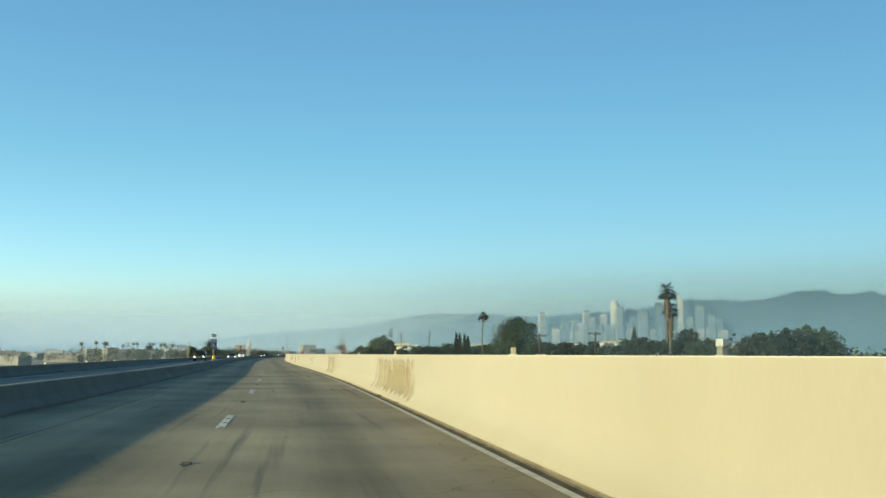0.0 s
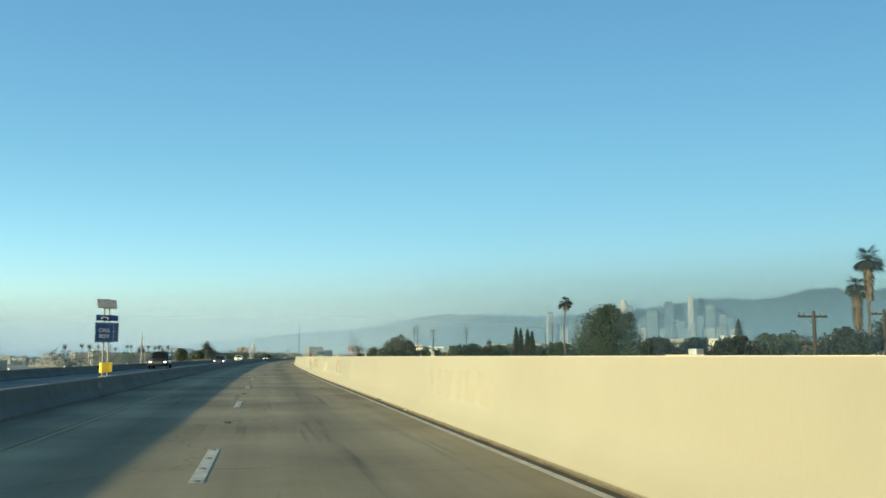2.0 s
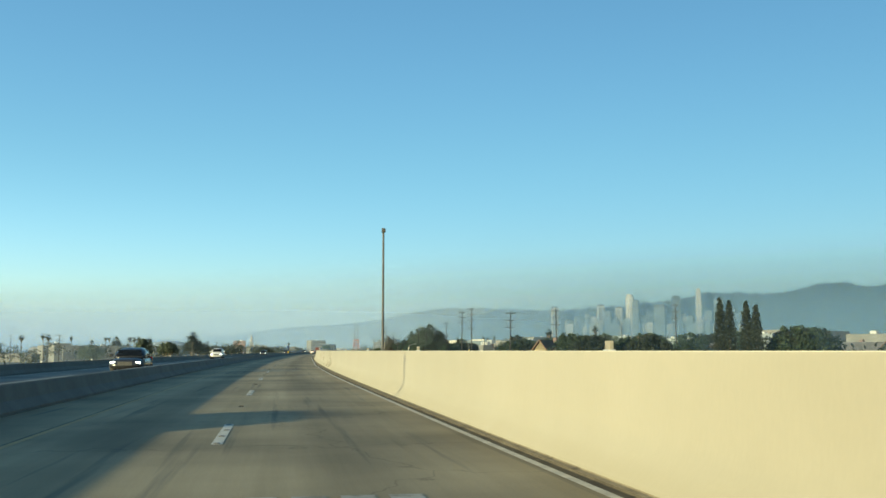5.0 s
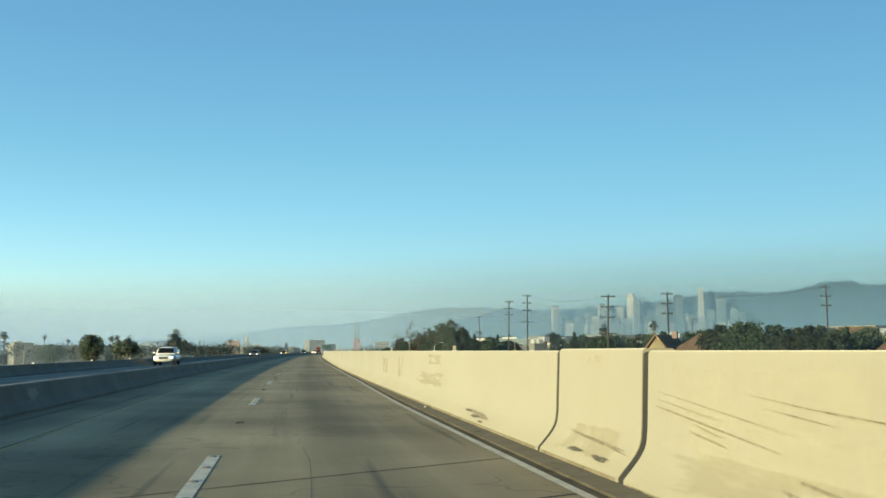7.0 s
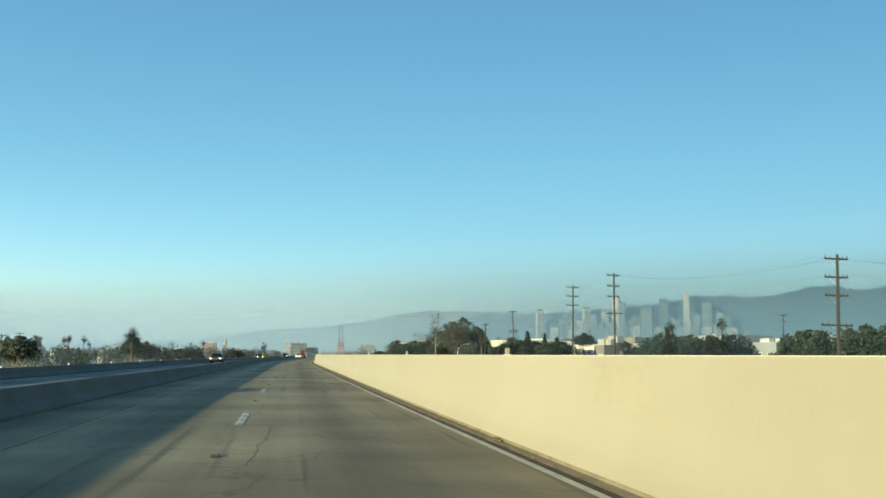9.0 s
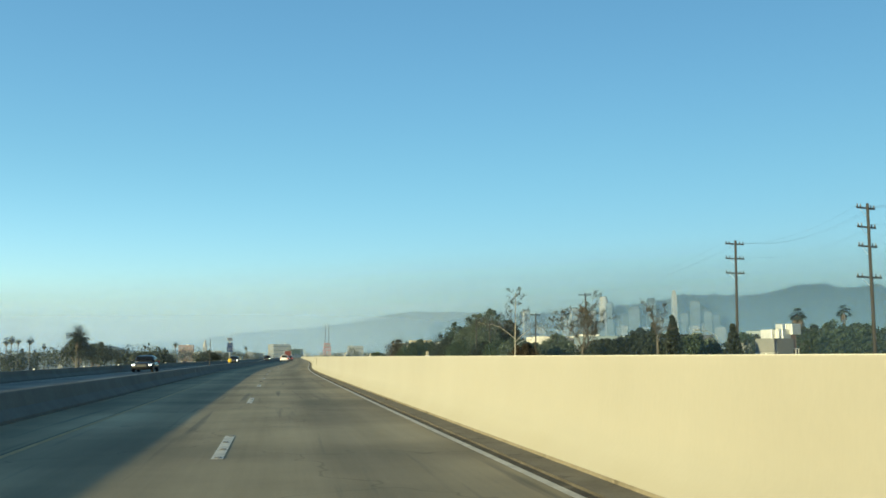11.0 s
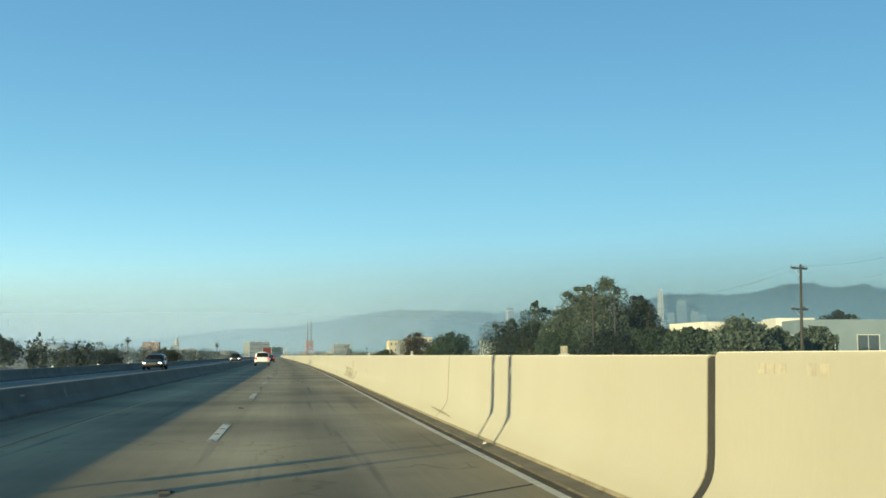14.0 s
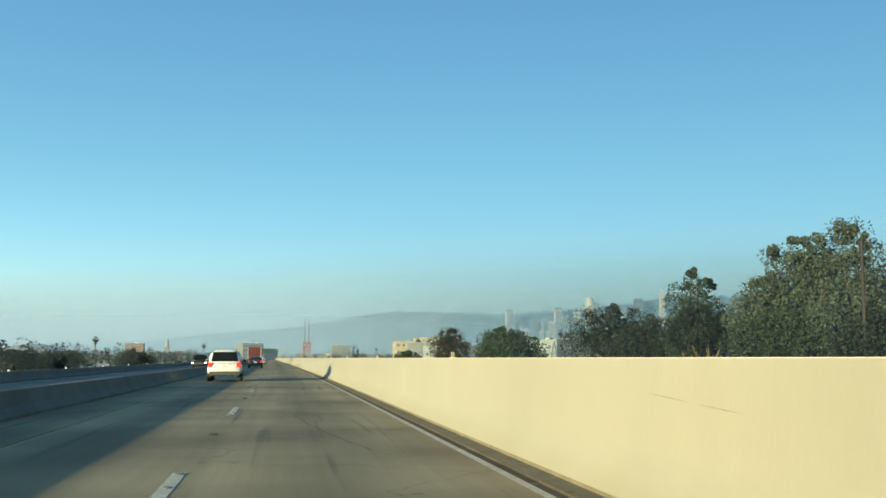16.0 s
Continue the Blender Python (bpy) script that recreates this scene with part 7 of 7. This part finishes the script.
def tower(bearing, top, w, material, label, style="plain", dist=4600.0, seed=0):
    a = radians(bearing + 0.2)
    o = thing("tower", pose(dist * math.sin(a) - 6, 230 + dist * math.cos(a), G, 0, 0, -bearing + (20, -15, 0)[seed % 3]), label, "skyscraper", "downtown towers")
    h = top - G
    if style == "round":
        b = bmesh.new()
        bmesh.ops.create_cone(b, cap_ends=True, segments=20, radius1=w / 2, radius2=w / 2 * 0.96, depth=h * 0.94, matrix=Matrix.Translation((0, 0, h * 0.47)))
        part("shaft", b, material, o)
        bmc = bmesh.new()
        bmesh.ops.create_cone(bmc, cap_ends=True, segments=20, radius1=w / 2 * 0.9, radius2=w / 2 * 0.6, depth=h * 0.06, matrix=Matrix.Translation((0, 0, h * 0.97)))
        part("crown", bmc, material, o)
    elif style == "step":
        for k, (z0, z1, f) in enumerate(((0, 0.80, 1.0), (0.80, 0.93, 0.88), (0.93, 0.98, 0.7), (0.98, 1.0, 0.5))):
            part("shaft" if k == 0 else "setback", box_bm((0, 0, h * (z0 + z1) / 2), (w * f, w * f, h * (z1 - z0))), material, o)
    else:
        part("shaft", box_bm((0, 0, h * 0.485), (w, w * 0.8, h * 0.97)), material, o)
        part("crown", box_bm((0, 0, h * 0.985), (w * 0.8, w * 0.6, h * 0.03)), TOWER_DARK, o)
    n = max(3, int(w / 7))
    for k in range(n if style == "plain" else 0):
        u = (k + 0.5) / n * w - w / 2
        part("window_strip", box_bm((u, -w * 0.4 - 0.3, h * 0.48), (w / n * 0.5, 0.8, h * 0.9)), TOWER_DARK if material is not TOWER_DARK else TOWER_GLASS, o)


SKYLINE = [(14.98, 212, 30, 1, "plain"), (15.79, 145, 30, 1, "plain"), (16.2, 128, 30, 0, "plain"), (16.5, 138, 26, 1, "plain"), (16.95, 176, 28, 0, "plain"), (17.3, 165, 28, 1, "plain"), (17.7, 222, 32, 1, "plain"), (18.1, 190, 30, 0, "plain"), (18.74, 210, 34, 1, "plain"), (19.41, 269, 44, 1, "round"), (19.75, 240, 28, 0, "plain"), (20.1, 166, 40, 2, "plain"),
           (20.6, 190, 38, 2, "plain"), (21.16, 219, 50, 2, "plain"), (21.6, 180, 34, 0, "plain"), (22.06, 258, 34, 2, "plain"), (22.41, 180, 32, 1, "plain"), (22.8, 165, 32, 0, "plain"), (23.33, 290, 21, 1, "step"), (23.88, 190, 40, 0, "plain"), (24.46, 242, 42, 0, "plain"), (24.8, 218, 40, 2, "plain"), (25.2, 195, 34, 0, "plain"), (18.4, 130, 50, 0, "plain"), (20.3, 130, 55, 1, "plain"),
           (23.0, 128, 60, 0, "plain"), (25.8, 125, 45, 1, "plain"), (26.6, 110, 40, 0, "plain"), (17.0, 120, 50, 1, "plain")]
rng_t = random.Random(12)
SKYLINE += [(15.4 + 10.6 * (k + rng_t.random() * 0.8) / 48, rng_t.uniform(112, 150) + 48 * rng_t.random() ** 2, rng_t.uniform(20, 38), rng_t.randrange(3), "plain") for k in range(48)]
for i, (be, top, w, mi, style) in enumerate(SKYLINE):
    mt, cn = ((TOWER_GLASS, "blue glass"), (TOWER_STONE, "pale stone"), (TOWER_DARK, "dark glass"))[mi]
    tower(be, top, w, mt, f"{cn} downtown skyscraper far away in the haze", style, 4550 + (i * 37) % 60, i)

# ---- mountain backdrop and the haze in front of it ----
def ridge(name, keys, dist, material, label, seed, rough):
    b = bmesh.new()
    ks = sorted(keys)
    at = spline(np.array([k[0] for k in ks], float), np.array([k[1] for k in ks], float))
    rows = []
    for i in range(841):
        be = -46 + 108 * i / 840
        a = radians(be)
        crest = max(0.1, at(be))
        out = []
        for k in range(7):
            f = k / 6
            uneven = float(np.interp(be, (-5, 10, 16, 30), (0.2, 0.4, 0.8, 1.2)))
            el = crest * f ** 0.8 + f * uneven * (rough * noise.fractal(Vector((be * 1.1, seed + f * 0.25, 0)), 0.6, 2.2, 8) + 0.05 * noise.noise(Vector((be * 5.3, f, seed))))
            dd = dist * (1 - 0.010 * (1 - f)) + 12 * noise.noise(Vector((be * 0.8, f * 3, seed)))
            out.append(b.verts.new((dd * math.sin(a) - 6, 230 + dd * math.cos(a), 1.27 + dist * math.tan(radians(max(el, -0.08))) if k else G)))
        rows.append(out)
    for p, q in zip(rows, rows[1:]):
        for k in range(6):
            b.faces.new((p[k], q[k], q[k + 1], p[k + 1]))
    return tagged(part(name, b, material, smooth=True), label, "mountains", kind="structure")


SLOPES = surface("chaparral_slopes", (0.030, 0.036, 0.026), (0.065, 0.066, 0.048), scale=0.004, rough=0.95, bump=0, fine=0.05)
ridge("backdrop_mountains", [(-60, 0.25), (-30, 0.25), (-16.3, 0.35), (-12, 0.55), (-7.5, 0.72), (-3.7, 1.0), (-0.5, 1.4), (3.8, 1.74), (6.8, 2.3), (8.8, 2.55), (12.2, 2.46), (15.5, 2.44), (18.7, 2.66), (22.0, 2.95), (24.8, 3.38), (27.2, 3.26), (31.1, 3.86), (33.0, 3.67), (40, 3.8), (52, 3.3), (70, 3.0)],
      4715, SLOPES, "hazy mountain range on the horizon", 3, 0.21)


def haze_layer(sheet, density, reach=0.0, along=(), height=0.0, fixed_tint=0.0):
    """One sheet of thin lit haze, round the city or along the road: it scatters the light that falls on it from both sides and thins out upwards."""
    b = bmesh.new()
    thin = b.verts.layers.float.new("thinning")
    sunward_tint = b.verts.layers.float.new("sunward_tint")
    rows = []
    for i in range(73):
        u = i / 72
        be = -72 + 144 * u
        place = along[0] + (along[1] - along[0]) * u if along else radians(be)
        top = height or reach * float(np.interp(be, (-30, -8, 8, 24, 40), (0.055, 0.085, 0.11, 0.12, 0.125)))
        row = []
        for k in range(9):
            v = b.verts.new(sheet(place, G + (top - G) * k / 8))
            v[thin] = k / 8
            v[sunward_tint] = fixed_tint if along else float(np.interp(be, (-40, -16, 0, 10, 20, 34), (1.0, 1.0, 0.62, 0.30, 0.08, 0.0)))
            row.append(v)
        rows.append(row)
    for p, q in zip(rows, rows[1:]):
        for k in range(8):
            b.faces.new((p[k], q[k], q[k + 1], p[k + 1]))
    m = bpy.data.materials.new("haze")
    m.use_nodes = True
    n, l = m.node_tree.nodes, m.node_tree.links
    n.remove(n["Principled BSDF"])
    at, mr = n.new("ShaderNodeAttribute"), n.new("ShaderNodeMapRange")
    at.attribute_name = "thinning"
    mr.interpolation_type = "SMOOTHSTEP"
    mr.inputs["From Min"].default_value, mr.inputs["From Max"].default_value = 0.15, 1.0
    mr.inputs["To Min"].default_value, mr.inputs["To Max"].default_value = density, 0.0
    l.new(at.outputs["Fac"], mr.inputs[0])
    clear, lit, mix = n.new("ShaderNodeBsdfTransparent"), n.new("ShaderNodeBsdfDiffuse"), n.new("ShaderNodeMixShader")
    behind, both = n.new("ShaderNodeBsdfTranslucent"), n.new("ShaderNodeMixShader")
    # the air's glow towards the sun's side is put into the sheet's colour
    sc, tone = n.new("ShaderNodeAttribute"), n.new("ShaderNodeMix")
    sc.attribute_name = "sunward_tint"
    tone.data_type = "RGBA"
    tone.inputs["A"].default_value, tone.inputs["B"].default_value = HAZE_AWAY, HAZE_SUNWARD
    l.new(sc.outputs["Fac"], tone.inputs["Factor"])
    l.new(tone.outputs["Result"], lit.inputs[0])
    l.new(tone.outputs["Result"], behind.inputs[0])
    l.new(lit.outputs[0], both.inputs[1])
    l.new(behind.outputs[0], both.inputs[2])
    l.new(mr.outputs[0], mix.inputs[0])
    l.new(clear.outputs[0], mix.inputs[1])
    l.new(both.outputs[0], mix.inputs[2])
    l.new(mix.outputs[0], n["Material Output"].inputs[0])
    o = part("haze_layer", b, m)
    o.visible_shadow = False
    return tagged(o, "thin pale layer of haze over the city", "haze", kind="structure")


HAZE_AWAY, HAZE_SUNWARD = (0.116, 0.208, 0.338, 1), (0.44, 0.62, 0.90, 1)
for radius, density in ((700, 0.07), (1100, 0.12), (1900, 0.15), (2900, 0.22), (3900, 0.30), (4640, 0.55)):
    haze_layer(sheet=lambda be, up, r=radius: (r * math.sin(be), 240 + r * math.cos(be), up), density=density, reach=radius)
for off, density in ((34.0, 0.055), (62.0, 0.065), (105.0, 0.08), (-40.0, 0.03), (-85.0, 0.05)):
    haze_layer(sheet=lambda way, up, d=off: (lane_x(way) + d, way, up), density=density, along=(-60.0, 1100.0), height=26.0, fixed_tint=0.0 if off > 0 else 0.8)
